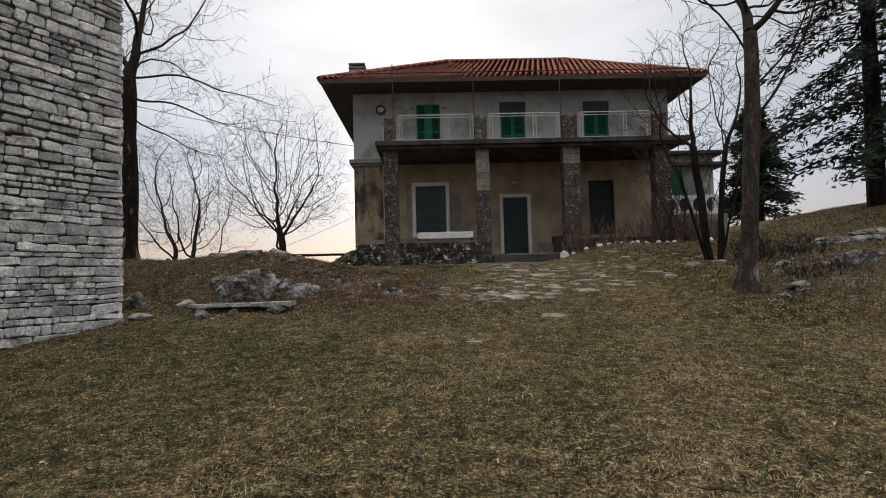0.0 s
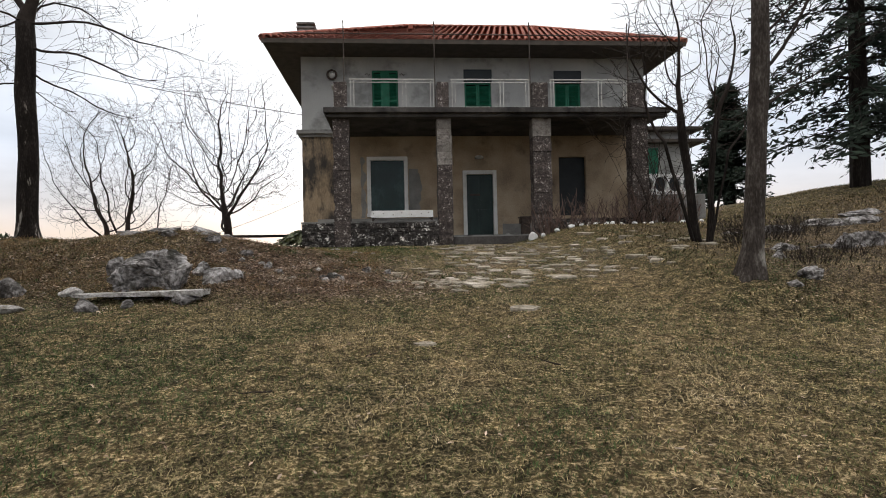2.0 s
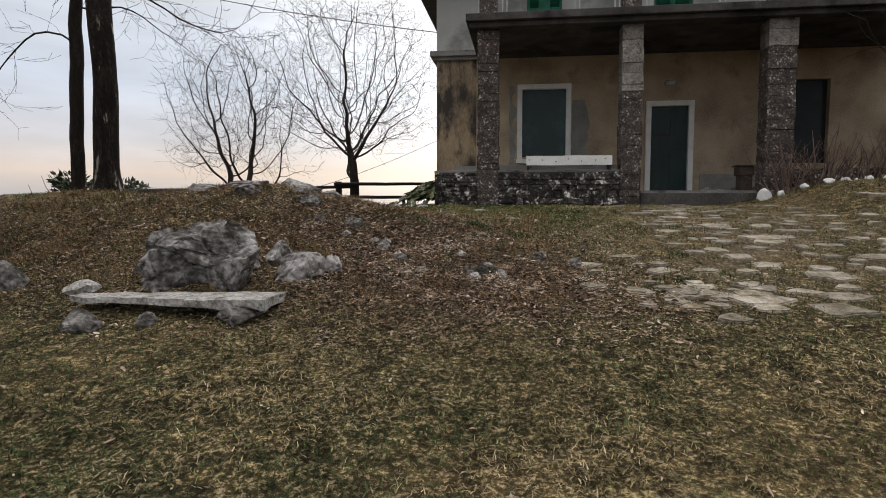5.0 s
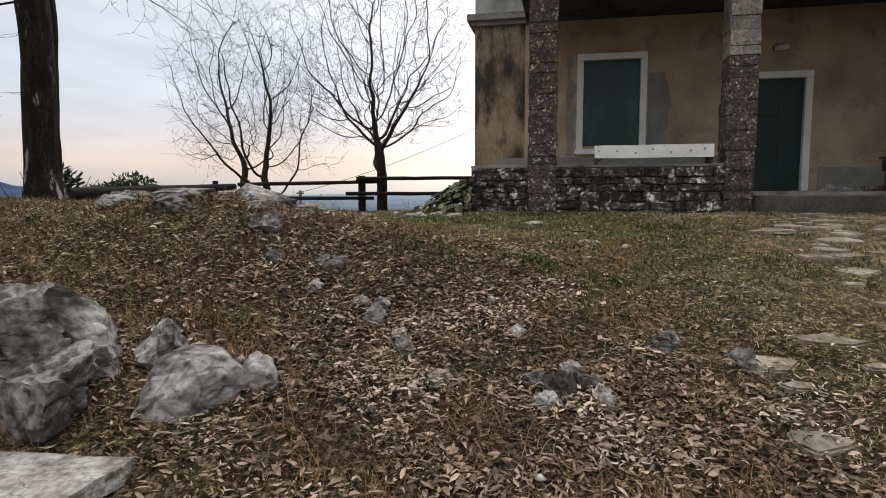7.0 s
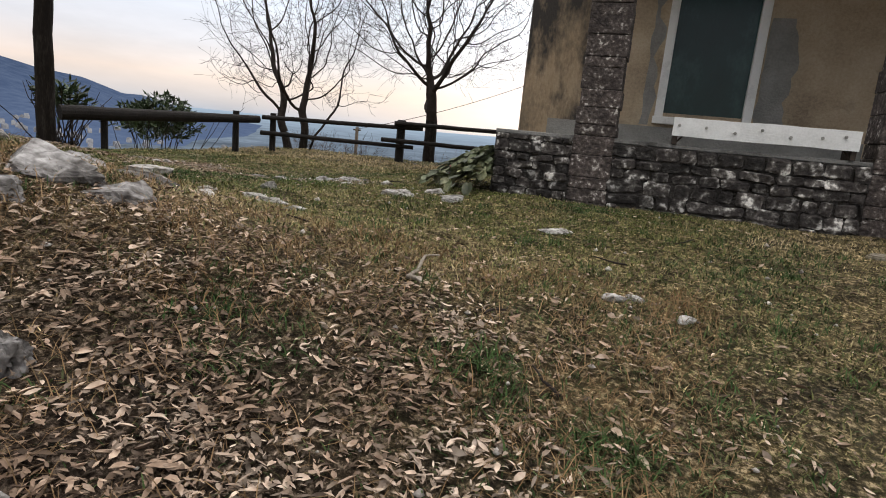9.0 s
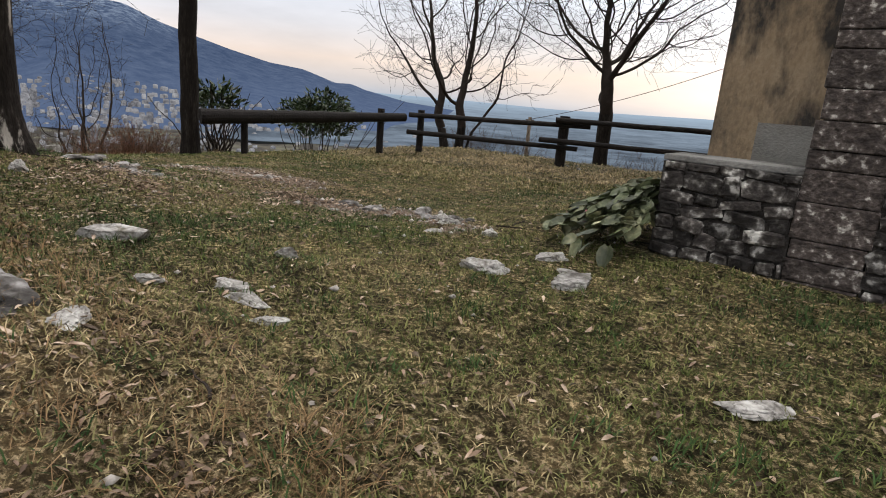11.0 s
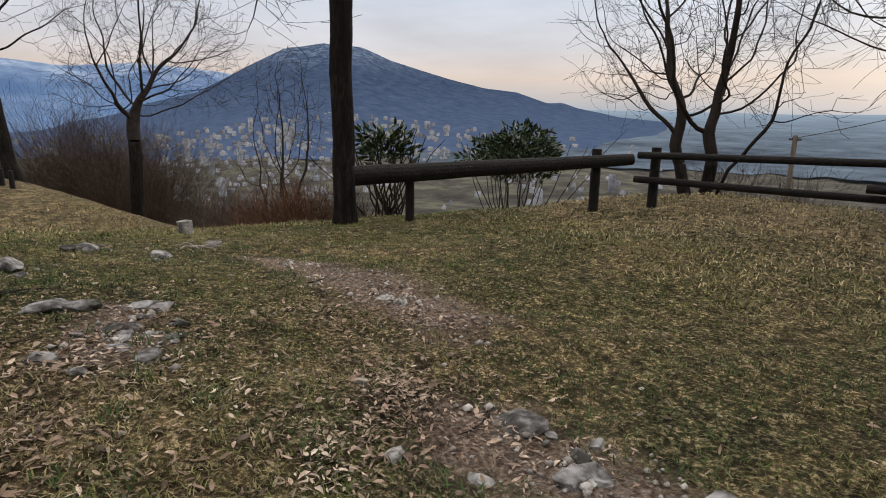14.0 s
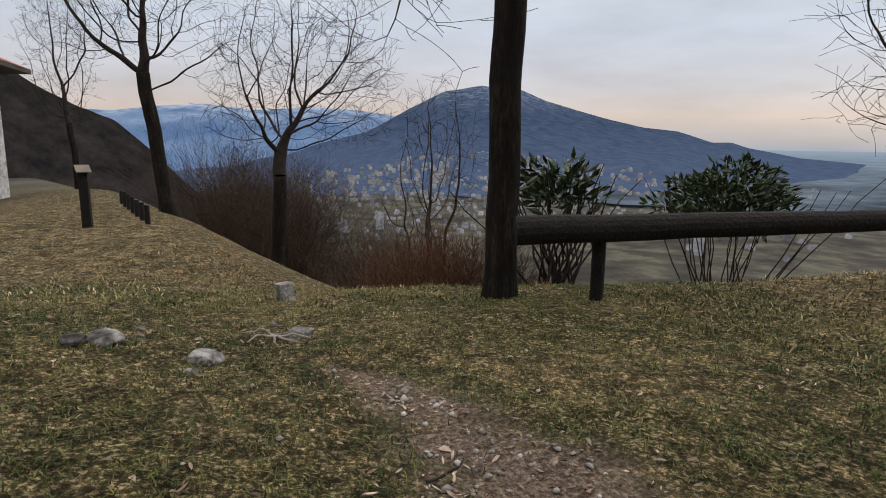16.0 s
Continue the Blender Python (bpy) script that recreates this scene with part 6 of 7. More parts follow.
for k, (x, y, w, h, n) in enumerate([(4.95, 18.55, 0.7, 1.1, 26), (5.6, 18.6, 0.8, 1.15, 26), (6.3, 18.6, 0.8, 0.95, 26), (7.0, 18.6, 0.8, 1.1, 28), (7.8, 18.6, 0.9, 1.4, 44), (8.5, 18.7, 1.0, 1.3, 44), (9.1, 19.0, 0.9, 1.1, 34)]):
    brush(200 + k, x, y, w, h, n, "pale_twig", "pruned leafless shrub in the bed before the porch", "pruned_shrub", "shrubs before the porch", 4, 0.013, cut=True)
for k, (x, y, w, h, n) in enumerate([(7.4, 13.2, 1.2, 0.7, 60), (8.4, 13.8, 1.4, 0.6, 60), (9.3, 14.3, 1.4, 0.55, 60), (7.2, 11.2, 0.9, 0.4, 40), (8.3, 11.8, 1.0, 0.4, 40)]):
    brush(210 + k, x, y, w, h, n, "twig", "low leafless brush on the rocky bank", "bank_brush", "brush on the bank", 6, 0.005, kind="stuff")
for k, (x, y, w, h, n) in enumerate([(-15.3, 21.4, 2.3, 1.5, 300), (-16.8, 21.2, 1.9, 1.4, 200)]):
    brush(220 + k, x, y, w, h, n, "red_brush", "russet leafless bush on the brink", "russet_bush", "russet bushes", 6, 0.005)
for k in range(26):
    u = k / 25
    x = -16.0 - 22 * u + R.uniform(-1, 1)
    y = 22.6 - 5.5 * u + R.uniform(-0.8, 3.2)
    brush(240 + k, x, y, R.uniform(2.0, 3.2), R.uniform(0.75, 1.1) * (1.3 + 4.4 * min(u * 1.5, 1.0)), 170, "brush", "leafless brown thicket below the brink", "thicket", "thickets on the slope", 7, 0.008, kind="stuff")
for k in range(12):
    x, y = -13.5 + 0.9 * k + R.uniform(-0.4, 0.4), 28.5 + 0.25 * k + R.uniform(0.5, 3)
    if edge_out(np.array(x), np.array(y)) > 0.4:
        brush(280 + k, x, y, 1.4, R.uniform(0.8, 1.7), 40, "brush", "low leafless scrub beyond the fence", "scrub", "scrub beyond the fence", 6, 0.005, kind="stuff")


def climber():
    rng = random.Random(300)
    vine = thing("climbing_vine", "tangled leafless vine climbing the end pillar and balcony", "vine")
    for _ in range(15):
        br = []
        p = Vector((8.2 + rng.gauss(0, 0.35), 18.9 + rng.gauss(0, 0.2), 2.3))
        d = Vector((rng.gauss(0, 0.2), 0, 1)).normalized()
        pts, rad = [p.copy()], [rng.uniform(0.008, 0.022)]
        for i in range(16):
            d = (d + Vector((rng.gauss(-0.05 if i > 7 else 0.0, 0.28), rng.gauss(0, 0.16), rng.gauss(0.0 if i > 8 else 0.12, 0.2)))).normalized()
            p = p + d * 0.30
            p.y = min(p.y, 18.74)
            pts.append(p.copy())
            rad.append(rad[0] * (1 - 0.055 * (i + 1)))
        br.append((1, pts, rad))
        for _ in range(13):
            i = rng.randrange(3, 16)
            q, dd = pts[i].copy(), Vector((rng.gauss(-0.3, 0.7), rng.gauss(-0.1, 0.4), rng.gauss(0, 0.6))).normalized()
            tp, tr = [q.copy()], [0.007]
            for k in range(5):
                dd = (dd + Vector((rng.gauss(0, 0.3), rng.gauss(0, 0.2), rng.gauss(-0.05, 0.3)))).normalized()
                q = q + dd * 0.16
                tp.append(q.copy())
                tr.append(0.007 - 0.0009 * k)
            br.append((2, tp, tr))
        part_mesh("stem", tubes_mesh(br, lambda l: 5 if l == 1 else 3), "twig", vine)


climber()


def leaf_cloud(rng, centre, radii, n, size, droop=0.0, up=0.4):
    verts, faces = [], []
    for _ in range(n):
        while True:
            v = Vector((rng.uniform(-1, 1), rng.uniform(-1, 1), rng.uniform(-1, 1)))
            if 0.2 < v.length < 1:
                break
        k = 0.72 + 0.38 * noise.noise(v * 2.1 + Vector(centre))
        p = Vector((v.x * radii[0], v.y * radii[1], v.z * radii[2])) * k + Vector(centre)
        d = Vector((v.x + rng.gauss(0, 0.4), v.y + rng.gauss(0, 0.4), up + rng.gauss(0, 0.5) - droop)).normalized()
        s = d.orthogonal().normalized()
        s.rotate(Matrix.Rotation(rng.uniform(0, math.tau), 3, d))
        nrm = d.cross(s)
        ln = size * rng.uniform(0.7, 1.3)
        b = len(verts)
        verts += [tuple(p), tuple(p + d * ln * 0.5 + s * ln * 0.16 + nrm * ln * 0.05), tuple(p + d * ln), tuple(p + d * ln * 0.5 - s * ln * 0.16 + nrm * ln * 0.05)]
        faces += [(b, b + 1, b + 2), (b, b + 2, b + 3)]
    return mesh_of(verts, faces)


def laurel(seed, x, y, centre_z, radii, n, size, label):
    rng = random.Random(seed)
    t = thing("laurel_bush", label, "bush", at=(x, y, gz(x, y)))
    dz = centre_z - gz(x, y)
    br = []
    for _ in range(26):
        d = Vector((rng.gauss(0, 1) * radii[0], rng.gauss(0, 1) * radii[1], rng.uniform(-0.3, 0.9) * radii[2]))
        end = Vector((d.x * 0.75, d.y * 0.75, dz + d.z * 0.8))
        s = Vector((rng.gauss(0, 0.12), rng.gauss(0, 0.12), -0.2))
        pts = [s.lerp(end, k / 6) + Vector((rng.gauss(0, 0.05), rng.gauss(0, 0.05), 0)) for k in range(7)]
        br.append((1, pts, [0.022 * (1 - 0.12 * k) for k in range(7)]))
    part_mesh("trunk", tubes_mesh(br, lambda l: 5), "twig", t)
    part_mesh("foliage", leaf_cloud(rng, (0, 0, dz), radii, n, size), "laurel", t)


laurel(310, -15.3, 27.3, 2.45, (1.5, 1.5, 0.95), 2500, 0.20, "round evergreen laurel bush behind the log rail")
laurel(311, -13.5, 22.6, 2.85, (0.65, 0.75, 0.5), 300, 0.24, "sparse evergreen laurel beside the dark trunk")


def conifer(seed, x, y, h, w, label):
    rng = random.Random(seed)
    z0 = gz(x, y)
    t = thing("conifer", label, "tree", at=(x, y, z0))
    part("trunk", tube(bmesh.new(), [(0, 0, -0.3), (0.1, 0, h * 0.5), (0.05, 0.05, h)], [0.3, 0.2, 0.03], 10), "bark", t)
    verts, faces, br = [], [], []
    z = h * 0.12
    while z < h * 0.98:
        f = z / h
        reach = w * (1 - f) ** 0.75 * rng.uniform(0.7, 1.15)
        for _ in range(5):
            a = rng.uniform(0, math.tau)
            d = Vector((math.cos(a), math.sin(a), 0))
            pts = [Vector((0, 0, z)) + d * reach * k / 6 + Vector((0, 0, -0.11 * reach * (k / 6) ** 2 * 4 + 0.06 * k)) for k in range(7)]
            br.append((1, pts, [0.035 * (1 - 0.13 * k) for k in range(7)]))
            for k in range(105):
                u = rng.uniform(0.15, 1.05)
                i = min(int(u * 6), 5)
                p = pts[i].lerp(pts[i + 1], u * 6 - i) + Vector((rng.gauss(0, 0.16), rng.gauss(0, 0.16), rng.gauss(-0.08, 0.10)))
                dd = (d * 0.6 + Vector((rng.gauss(0, 0.7), rng.gauss(0, 0.7), rng.gauss(-0.35, 0.35)))).normalized()
                s = dd.orthogonal().normalized()
                ln = rng.uniform(0.2, 0.46)
                b = len(verts)
                verts += [tuple(p), tuple(p + dd * ln * 0.5 + s * 0.06), tuple(p + dd * ln), tuple(p + dd * ln * 0.5 - s * 0.06)]
                faces += [(b, b + 1, b + 2, b + 3)]
        z += h * 0.036
    lb = part_mesh("branchwork", tubes_mesh(br, lambda l: 4), "bark", t)
    lb["kind"] = "stuff"
    part_mesh("needles", mesh_of(verts, faces), "conifer", t)


conifer(320, 15.2, 19.5, 15, 4.2, "tall dark conifer with drooping boughs on the hill")
conifer(321, 20.0, 22.5, 13, 3.2, "dark conifer on the grassy hill")
conifer(322, 17.2, 30.0, 6.0, 2.3, "dark conifer behind the hill")
conifer(323, 13.6, 33.0, 4.6, 1.9, "smaller dark conifer behind the hill")


# broad-leaved plant at the porch corner
def bergenia():
    rng = random.Random(330)
    verts, faces = [], []
    for _ in range(620):
        x = -1.95 - abs(rng.gauss(0, 0.27))
        y = 19.28 + rng.gauss(0, 0.32)
        near = max(0, 1 - math.hypot(x + 2.0, (y - 19.3) * 0.8) / 0.85)
        p = Vector((x, y, gz(x, y) + 0.05 + 0.52 * near ** 0.8 * rng.uniform(0.55, 1.0)))
        d = Vector((-0.7 + rng.gauss(0, 0.45), -0.35 + rng.gauss(0, 0.6), -0.45 + rng.gauss(0, 0.3))).normalized()
        s = d.cross(Vector((rng.gauss(0, 0.3), rng.gauss(0, 0.3), 1))).normalized()
        up = s.cross(d)
        ln, w = rng.uniform(0.09, 0.19), rng.uniform(0.036, 0.068)
        fold, sag = rng.uniform(0.1, 0.6), rng.uniform(0.0, 0.3)
        b = len(verts)
        for f, ww in ((0, 0.35), (0.15, 0.85), (0.4, 1.0), (0.68, 0.82), (0.88, 0.45), (1.0, 0.06)):
            for sd in (-1, -0.5, 0, 0.5, 1):
                wave = 0.10 * w * math.sin(f * 11 + sd * 5)
                verts.append(tuple(p + d * ln * (f - (0.06 if abs(sd) == 1 and f == 0 else 0)) + s * (w * ww * sd) + up * (fold * w * abs(sd) - sag * ln * f * f + (wave if abs(sd) == 1 else 0))))
        for r in range(5):
            for c in range(4):
                i = b + r * 5 + c
                faces.append((i, i + 1, i + 6, i + 5))
    me = mesh_of(verts, faces)
    t = thing("broad_leaved_plant", "sprawling broad-leaved plant with dusty green leaves at the porch corner", "plant")
    ob = part_mesh("leaves", me, "bergenia", t, smooth_=True)
    ob["kind"] = "stuff"
    bm = bmesh.new()
    for k in range(12):
        bmesh.ops.create_icosphere(bm, subdivisions=1, radius=0.013, matrix=Matrix.Translation((-2.42 + rng.gauss(0, 0.02), 18.85 + rng.gauss(0, 0.02), gz(-2.42, 18.85) + 0.24 + rng.gauss(0, 0.025))))
    part("flower", bm, "pink", t, "pink flower head")


M["pink"] = material("pink_petal", [(0.3, (0.42, 0.10, 0.14)), (0.7, (0.62, 0.22, 0.26))], scale=20, fine=60, bump=0.2, rough=0.6)
bergenia()

# ---- far chapel at the lawn's end ----
cx0, cx1, cy0, cy1 = -37.0, -31.5, 3.0, 8.4
cz = gz(-34, 6) - 0.4
chapel = thing("stone_chapel", "small pale stone building with a tiled overhanging roof", "building")
part("wall", box_bm(cx0, cx1, cy0, cy1, cz, cz + 6.2, bevel=0.03), "tower_rest", chapel)
part("eaves", box_bm(cx0 - 1.0, cx1 + 0.8, cy0 - 0.8, cy1 + 1.0, cz + 6.1, cz + 6.28), "soffit", chapel)
part_mesh("roof", mesh_of([(cx0 - 1, cy0 - 0.8, cz + 6.3), (cx1 + 0.8, cy0 - 0.8, cz + 6.3), (cx1 + 0.8, cy1 + 1, cz + 6.3), (cx0 - 1, cy1 + 1, cz + 6.3), (-34.2, 5.6, cz + 8)], [(0, 1, 4), (1, 2, 4), (2, 3, 4), (3, 0, 4)]), "tile_rest", chapel)
mark = part("boundary_stone", box_bm(-0.09, 0.09, -0.08, 0.08, -0.15, 0.2, bevel=0.016), "white_rock")
mark.matrix_basis = pose(-12.75, 18.85, gz(-12.75, 18.85), 3, -5, 20)
tagged(mark, "squared white boundary stone at the brink", "stone")


def dead_wood(name, x, y, n, reach, r, label, seed):
    """A few bleached, crooked branches that spring from one point and lie on the grass."""
    rng = random.Random(seed)
    t = thing(name, label, "dead wood", at=(x, y, gz(x, y)))
    for k in range(n):
        a = rng.uniform(0, math.tau)
        p, pts = Vector((0, 0, 0.02)), [Vector((0, 0, 0.02))]
        for i in range(6):
            a += rng.gauss(0, 0.35)
            p = p + Vector((math.cos(a), math.sin(a), rng.gauss(0.12 if i < 2 else -0.1, 0.25))).normalized() * reach / 6
            p.z = max(p.z, gz(x + p.x, y + p.y) - gz(x, y) + r)
            pts.append(p.copy())
        part_mesh("branch", tubes_mesh([(1, pts, [r * (1 - 0.12 * i) for i in range(7)])], lambda l: 6), "bleached", t)


M["bleached"] = material("bleached_dead_wood", [(0.3, (0.16, 0.13, 0.10)), (0.55, (0.32, 0.28, 0.235)), (0.75, (0.46, 0.42, 0.365))], scale=9, fine=50, bump=0.6, rough=0.9, stretch=(1, 1, 0.6))
dead_wood("dead_root", -10.9, 18.66, 7, 0.30, 0.014, "bleached dead root crown lying in the turf", 5)
dead_wood("fallen_branch", -1.27, 14.85, 2, 0.4, 0.014, "bleached crooked branch lying among dead leaves", 8)


# ---- grass, dead leaves and twigs ----
def fast_mesh(name, verts, quads):
    me = bpy.data.meshes.new(name)
    nv, nf = len(verts), len(quads)
    k = quads.shape[1]
    me.vertices.add(nv)
    me.vertices.foreach_set("co", verts.astype(np.float32).ravel())
    me.loops.add(nf * k)
    me.loops.foreach_set("vertex_index", quads.astype(np.int32).ravel())
    me.polygons.add(nf)
    me.polygons.foreach_set("loop_start", np.arange(0, nf * k, k, dtype=np.int32))
    me.update(calc_edges=True)
    return me


def open_ground(x, y):
    """Not under the house, the tower or the porch."""
    house_ = (x > -2.1) & (x < 9.6) & (y > 18.95)
    du, dv = (x + 4.93) * TU.x + (y - 10.65) * TU.y, (x + 4.93) * TV.x + (y - 10.65) * TV.y
    return ~house_ & ~((dv > -0.05) & (du > -0.05))


g = np.random.default_rng(12)


def scatter(n, boxes, keep):
    out = []
    for (x0, x1, y0, y1), share in boxes:
        m = int(n * share)
        x, y = g.uniform(x0, x1, m), g.uniform(y0, y1, m)
        k = keep(x, y) & open_ground(x, y)
        out.append(np.stack([x[k], y[k]], 1))
    return np.concatenate(out)


def blades(name, pts, h0, h1, width, mat, label, lay=0.7, category="grass"):
    n = len(pts)
    x, y = pts[:, 0], pts[:, 1]
    z = ground_z(x, y) - 0.004
    a = g.uniform(0, math.tau, n)
    h = g.uniform(h0, h1, n)
    tilt = g.uniform(0.25, 1.0, n) * lay * 1.5
    base = np.stack([x, y, z], 1)
    d = np.stack([np.cos(a) * np.sin(tilt), np.sin(a) * np.sin(tilt), np.cos(tilt)], 1)
    s = np.stack([-np.sin(a), np.cos(a), np.zeros(n)], 1) * (width * g.uniform(0.7, 1.4, n))[:, None]
    mid = base + d * (h * 0.55)[:, None]
    d2 = d + np.stack([np.cos(a), np.sin(a), -0.6 * np.ones(n)], 1) * 0.5
    tip = mid + d2 * (h * 0.45)[:, None]
    v = np.stack([base - s, base + s, mid + s * 0.8, tip, mid - s * 0.8], 1).reshape(-1, 3)
    i = np.arange(n)[:, None] * 5
    me = fast_mesh(name, v, np.concatenate([i + np.array([k]) for k in ([0, 1, 2], [0, 2, 4], [4, 2, 3])]))
    tagged(part_mesh(name, me, mat), label, category, kind="stuff")


M["level_grass"] = material("level_lawn_grass", [(0.38, (0.050, 0.070, 0.020)), (0.49, (0.112, 0.122, 0.040)), (0.58, (0.21, 0.182, 0.088)), (0.68, (0.38, 0.31, 0.19))], scale=0.55, fine=14.0, fine_mix=0.5, bump=0.0, rough=0.95, island=0.6, spec=0.1)
M["green_grass"] = material("green_tuft_grass", [(0.3, (0.025, 0.05, 0.014)), (0.6, (0.05, 0.085, 0.028)), (0.8, (0.09, 0.12, 0.05))], scale=2, fine=15, bump=0.0, rough=0.9, island=0.35, spec=0.15)
NEAR = [((-6.5, 8.5, 1.6, 10.0), 0.34), ((-6.5, 8.5, 10.0, 19.0), 0.30), ((-14.0, 1.0, 15.0, 24.0), 0.36)]
lawn = scatter(640000, NEAR, lambda x, y: (g.random(len(x)) > 0.75 * litter_shade_density(x, y) + 0.95 * dirt_density(x, y)) & (edge_out(x, y) < 1.2))
upper = (lawn[:, 1] > 15.2 + g.normal(0, 0.8, len(lawn))) & (lawn[:, 0] < 0.5 + g.normal(0, 0.5, len(lawn)))
M["turf_green"] = material("green_turf", [(0.36, (0.020, 0.037, 0.013)), (0.5, (0.056, 0.083, 0.030)), (0.6, (0.115, 0.132, 0.058)), (0.7, (0.33, 0.29, 0.18))], scale=1.4, fine=12.0, fine_mix=0.5, bump=0.0, rough=0.95, island=0.6, spec=0.1)
lx, ly = lawn[:, 0], lawn[:, 1]
patch = 0.5 * np.sin(lx * 1.3 + 1.1 * np.sin(ly * 0.9)) * np.cos(ly * 1.15 - 0.8 * np.sin(lx * 0.7)) + 0.35 * np.sin(lx * 3.7 + 2.0 * np.sin(ly * 2.3)) * np.cos(ly * 3.1 + np.sin(lx * 2.1))
patch = patch + 0.75 * np.exp(-((lx + 3.3) / 2.8) ** 2 - ((ly - 8.2) / 2.8) ** 2) + 0.4 * np.exp(-((lx + 0.6) / 1.3) ** 2 - ((ly - 14.6) / 0.9) ** 2) - 0.3 * np.exp(-((lx - 2.0) / 2.4) ** 2 - ((ly - 7.0) / 3.0) ** 2)
patch = patch - 0.35 * smooth(14.8, 16.0, ly) * smooth(-5.0, -3.0, lx)
is_green = g.normal(0.0, 0.22, len(lawn)) < patch - 0.12
blades("green_turf", lawn[is_green], 0.018, 0.06, 0.0028, "turf_green", "darker green patches of short turf", lay=0.85)
lawn, upper = lawn[~is_green], upper[~is_green]
blades("lawn_grass", lawn[~upper], 0.018, 0.058, 0.0028, "grass", "short winter grass, green and straw-coloured", lay=0.88)
blades("level_lawn_grass", lawn[upper], 0.018, 0.055, 0.0028, "level_grass", "short greener grass of the level lawn", lay=0.85)
bank = scatter(40000, [((5.2, 20, 9, 18), 0.4)], lambda x, y: edge_out(x, y) < 1.0)
# Darker than the lawn grass: the bank's shade is put into this brown.
M["bank_grass"] = material("shade_brown_bank_grass", [(0.34, (0.022, 0.020, 0.011)), (0.5, (0.065, 0.050, 0.026)), (0.66, (0.17, 0.125, 0.07))], scale=0.6, fine=10, bump=0.0, rough=0.95, island=0.5, spec=0.1)
blades("bank_grass", bank, 0.05, 0.14, 0.006, "bank_grass", "rough brown grass and dead stalks on the bank, darkened for shade", lay=0.85)
far_lawn = scatter(60000, [((-30, -12, 12, 21), 0.35), ((-12, 0, 22, 29), 0.3), ((8, 22, 16, 24), 0.35)], lambda x, y: edge_out(x, y) < 1.0)
blades("far_grass", far_lawn, 0.04, 0.09, 0.006, "grass", "rough winter grass farther off")
tuft_c = np.concatenate([scatter(1500, [((-7.5, 0.3, 11.4, 15.8), 1.0)], lambda x, y: np.ones(len(x), bool)), scatter(700, [((-26, -11.5, 16.0, 22.0), 1.0)], lambda x, y: np.abs(edge_out(x, y) - 0.3) < 0.8)])
tuft_c = np.concatenate([tuft_c, np.repeat(np.array([[-2.62, 12.5], [-2.3, 12.35], [-2.0, 12.2], [-3.5, 12.3]]), 9, 0) + g.normal(0, 0.09, (36, 2))])
tuft = np.repeat(tuft_c, 22, 0) + g.normal(0, 0.07, (len(tuft_c) * 22, 2))
blades("dry_grass_tufts", tuft, 0.06, 0.15, 0.0018, "dry_grass", "long straw-coloured grass on the mound and brink", lay=1.0)
green_c = scatter(260, [((-8.5, 2.5, 12.0, 18.5), 1.0)], lambda x, y: np.ones(len(x), bool))
green_c = np.concatenate([green_c, np.repeat(np.array([[-1.66, 13.92], [-0.6, 14.2], [-0.2, 14.0]]), 12, 0) + g.normal(0, 0.13, (36, 2))])
green_t = np.repeat(green_c, 30, 0) + g.normal(0, 0.06, (len(green_c) * 30, 2))
blades("green_tufts", green_t, 0.04, 0.10, 0.003, "green_grass", "darker green tufts in the lawn", lay=0.8)


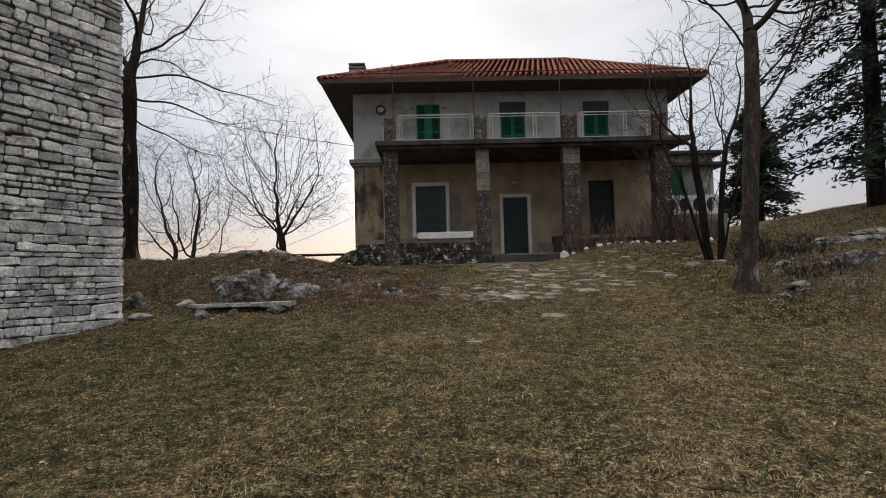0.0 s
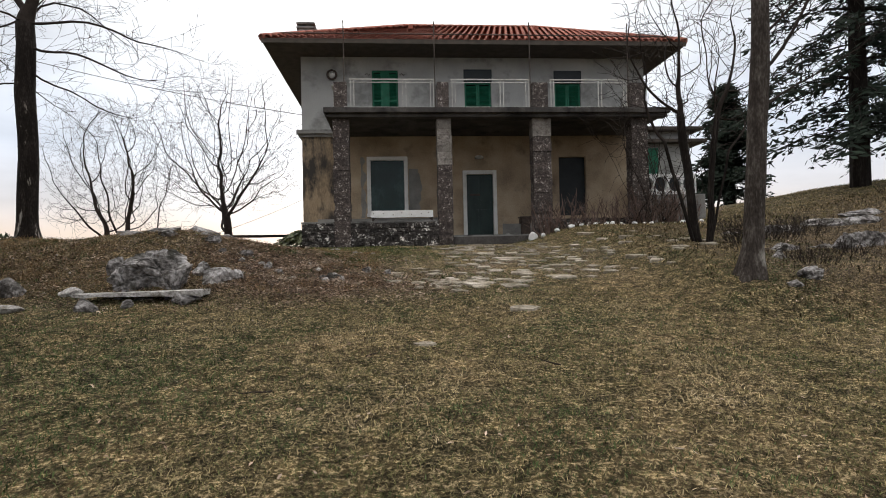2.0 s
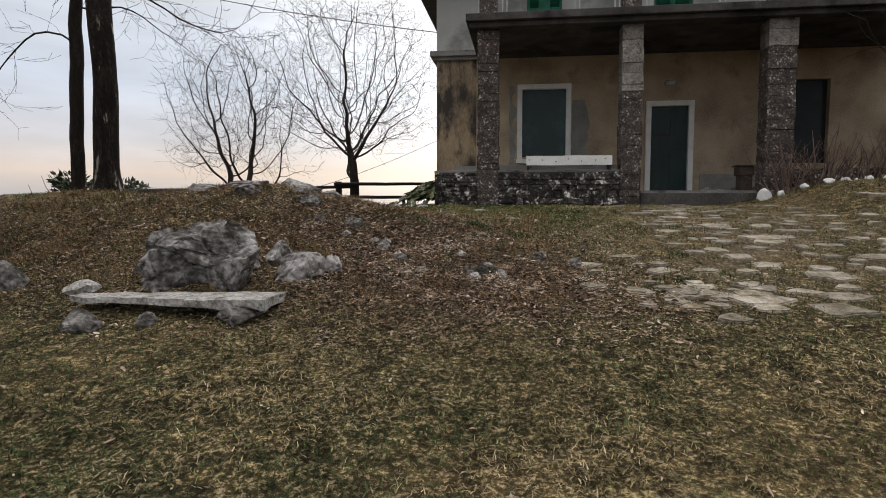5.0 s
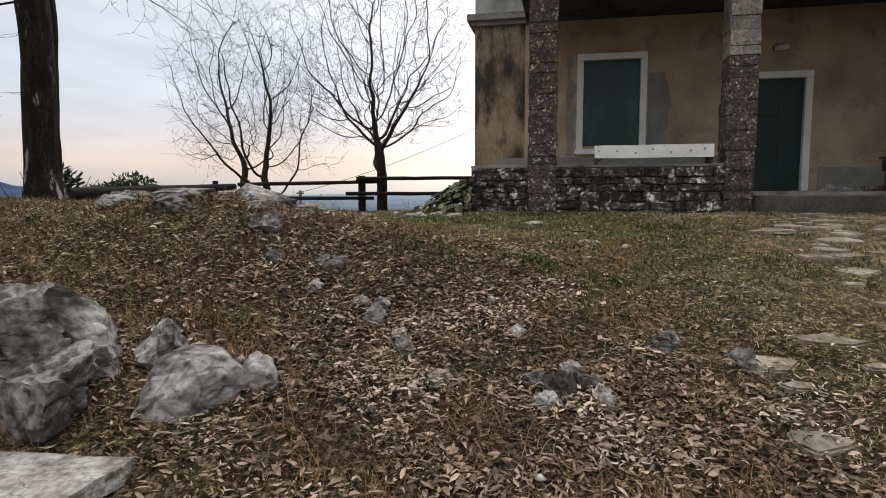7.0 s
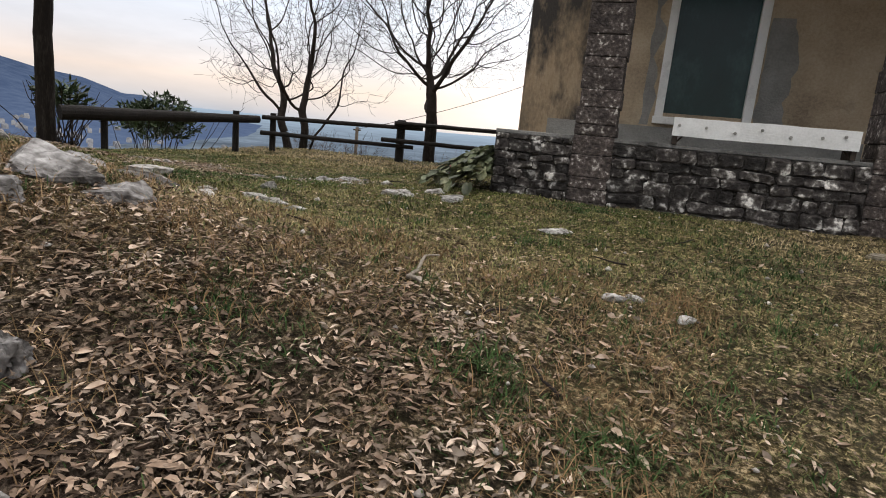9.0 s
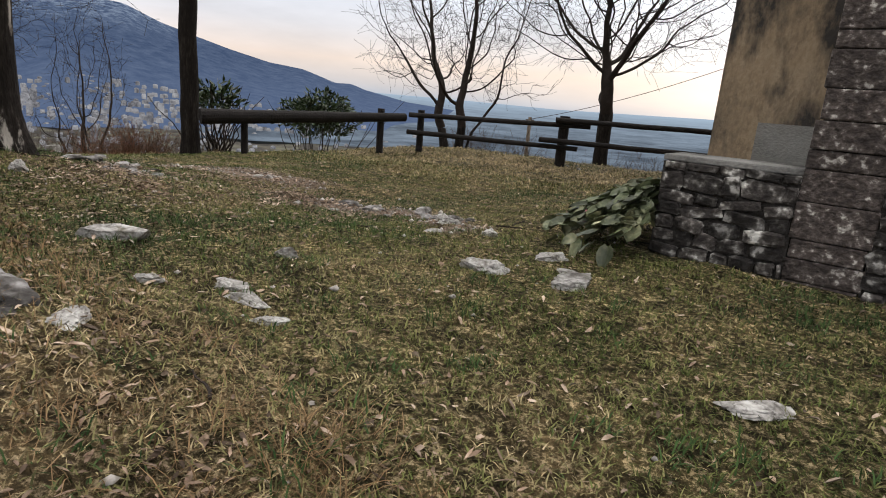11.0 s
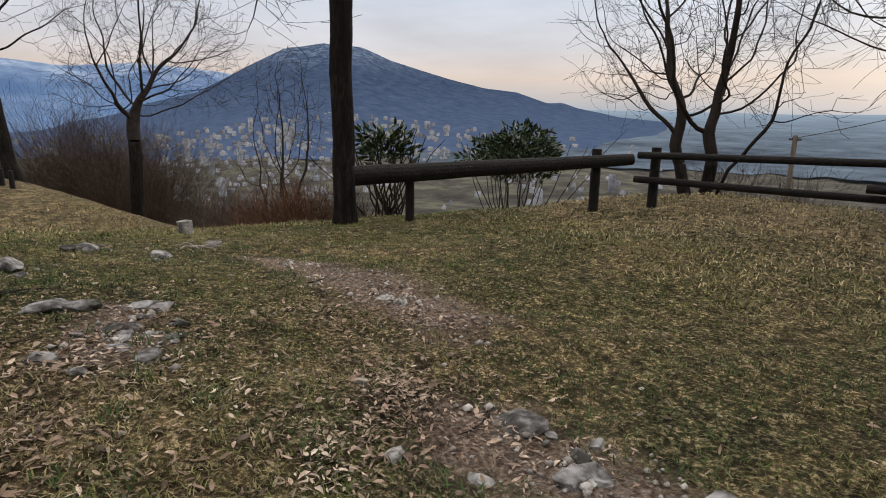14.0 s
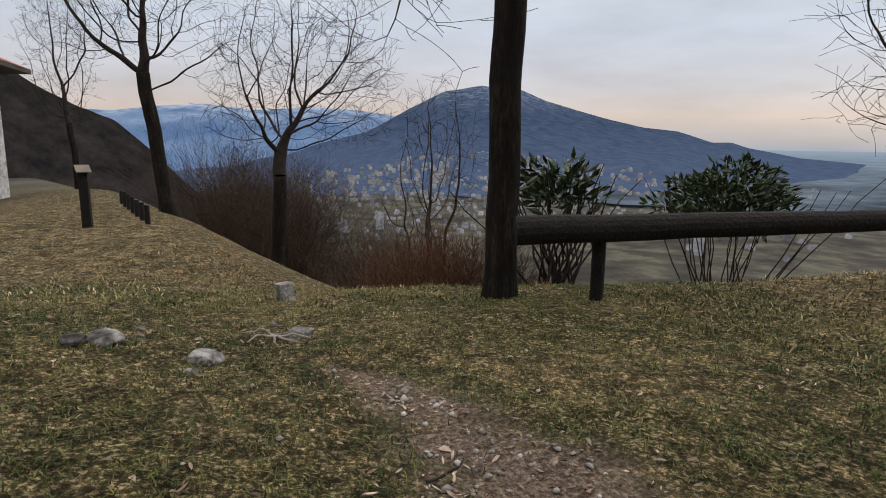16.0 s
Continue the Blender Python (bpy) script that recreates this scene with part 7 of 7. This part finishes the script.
def leaves(n_thick, n_thin):
    p1 = scatter(n_thick, [((-9.0, 3.0, 10.5, 20.5), 1.0)], lambda x, y: g.random(len(x)) < litter_shade_density(x, y) * np.clip(0.62 + 0.5 * np.sin(x * 4.1 + 1.7 * np.sin(y * 3.3)) * np.cos(y * 5.2 - np.sin(x * 2.9)), 0.15, 1))
    p3 = scatter(9000, [((-11, -2.5, 18, 21), 1.0)], lambda x, y: g.random(len(x)) < 0.8 * dirt_density(x, y))
    p2 = scatter(n_thin, [((-7, 9, 2, 19), 0.55), ((-14, 0, 15, 27), 0.45)], lambda x, y: edge_out(x, y) < 1.0)
    pts = np.concatenate([p1, p2, p3])
    n = len(pts)
    x, y = pts[:, 0], pts[:, 1]
    z = ground_z(x, y) + g.uniform(0.004, 0.045, n) * (0.5 + 0.5 * litter_shade_density(x, y))
    a = g.uniform(0, math.tau, n)
    ln = np.clip(g.lognormal(-4.1, 0.42, n), 0.007, 0.036)
    w = np.clip(ln * g.uniform(0.16, 0.42, n), 0.0025, 0.015)
    c = np.stack([x, y, z], 1)
    d = np.stack([np.cos(a), np.sin(a), g.normal(0, 0.20, n)], 1)
    s = np.stack([-np.sin(a), np.cos(a), g.normal(0, 0.38, n)], 1)
    up = np.array([[0, 0, 1.0]])
    L, W = ln[:, None], w[:, None]
    # the margins roll up along the midrib, the ends bend up or down
    roll = W * g.uniform(0.1, 1.1, n)[:, None] * up
    bow = L * g.uniform(-0.25, 0.35, n)[:, None] * up
    v = np.stack([c - d * L + bow, c - d * L * 0.4 + s * W * 0.8 + roll, c - d * L * 0.35, c - d * L * 0.4 - s * W * 0.8 + roll,
                  c + d * L * 0.3 + s * W + roll * 0.8, c + d * L * 0.3, c + d * L * 0.3 - s * W * 0.9 + roll * 0.8, c + d * L + bow * 0.8], 1).reshape(-1, 3)
    i = np.arange(n)[:, None] * 8
    q = np.concatenate([i + np.array([k]) for k in ([0, 2, 1], [0, 3, 2], [1, 2, 5], [1, 5, 4], [2, 3, 6], [2, 6, 5], [4, 5, 7], [5, 6, 7])])
    tagged(part_mesh("dead_leaves", fast_mesh("dead_leaves", v, q), "leaf"), "brown and buff dead leaves lying thick on the ground", "leaves", kind="stuff")


leaves(520000, 15000)


def gravel(n):
    p = scatter(n, [((-11, 1.0, 11.5, 20.5), 1.0)], lambda x, y: g.random(len(x)) < 0.012 + 0.75 * dirt_density(x, y) + 0.04 * litter_shade_density(x, y) + 0.5 * np.exp(-((x + 4.9) / 0.6) ** 2 - ((y - 19.15) / 0.22) ** 2) + 0.5 * np.exp(-((x + 7.3) / 0.5) ** 2 - ((y - 17.6) / 0.3) ** 2))
    m = len(p)
    r = np.clip(g.lognormal(-4.5, 0.5, m), 0.004, 0.035)
    z = ground_z(p[:, 0], p[:, 1]) + r * 0.4
    c = np.stack([p[:, 0], p[:, 1], z], 1)
    dirs = np.array([[1, 0, 0], [0.3, 0.9, 0.1], [-0.8, 0.5, -0.1], [-0.6, -0.7, 0.1], [0.5, -0.8, 0], [0.1, 0.1, 0.75], [0, 0, -0.6]])
    v = (c[:, None] + dirs[None] * r[:, None, None] * g.uniform(0.65, 1.3, (m, 7, 1))).reshape(-1, 3)
    i = np.arange(m)[:, None] * 7
    q = np.concatenate([i + np.array([[k, (k + 1) % 5, 5]]) for k in range(5)] + [i + np.array([[(k + 1) % 5, k, 6]]) for k in range(5)])
    tagged(part_mesh("gravel", fast_mesh("gravel", v, q), "gravel"), "pale limestone chips scattered on bare soil", "gravel", kind="stuff")


M["gravel"] = material("pale_limestone_chip", [(0.34, (0.15, 0.135, 0.12)), (0.5, (0.34, 0.31, 0.285)), (0.68, (0.54, 0.51, 0.48))], scale=8, fine=40, bump=0.4, rough=0.9, island=0.4, spec=0.2)
gravel(26000)
for k in range(46):
    x, y = (R.uniform(-5, 6), R.uniform(3, 12)) if k < 18 else (R.uniform(-9, 1), R.uniform(12, 20))
    if not bool(open_ground(np.array(x), np.array(y))):
        continue
    a, ln = R.uniform(0, math.tau), R.uniform(0.12, 0.4)
    pts = []
    for i in range(5):
        px, py = x + math.cos(a) * ln * i / 4, y + math.sin(a) * ln * i / 4
        a += R.uniform(-0.2, 0.2)
        pts.append((px, py, gz(px, py) + 0.02))
    tagged(part("fallen_twig", tube(bmesh.new(), pts, [0.008, 0.007, 0.006, 0.005, 0.003], 5), "twig"), "fallen bare twig lying in the grass", "twig", group="fallen twigs")
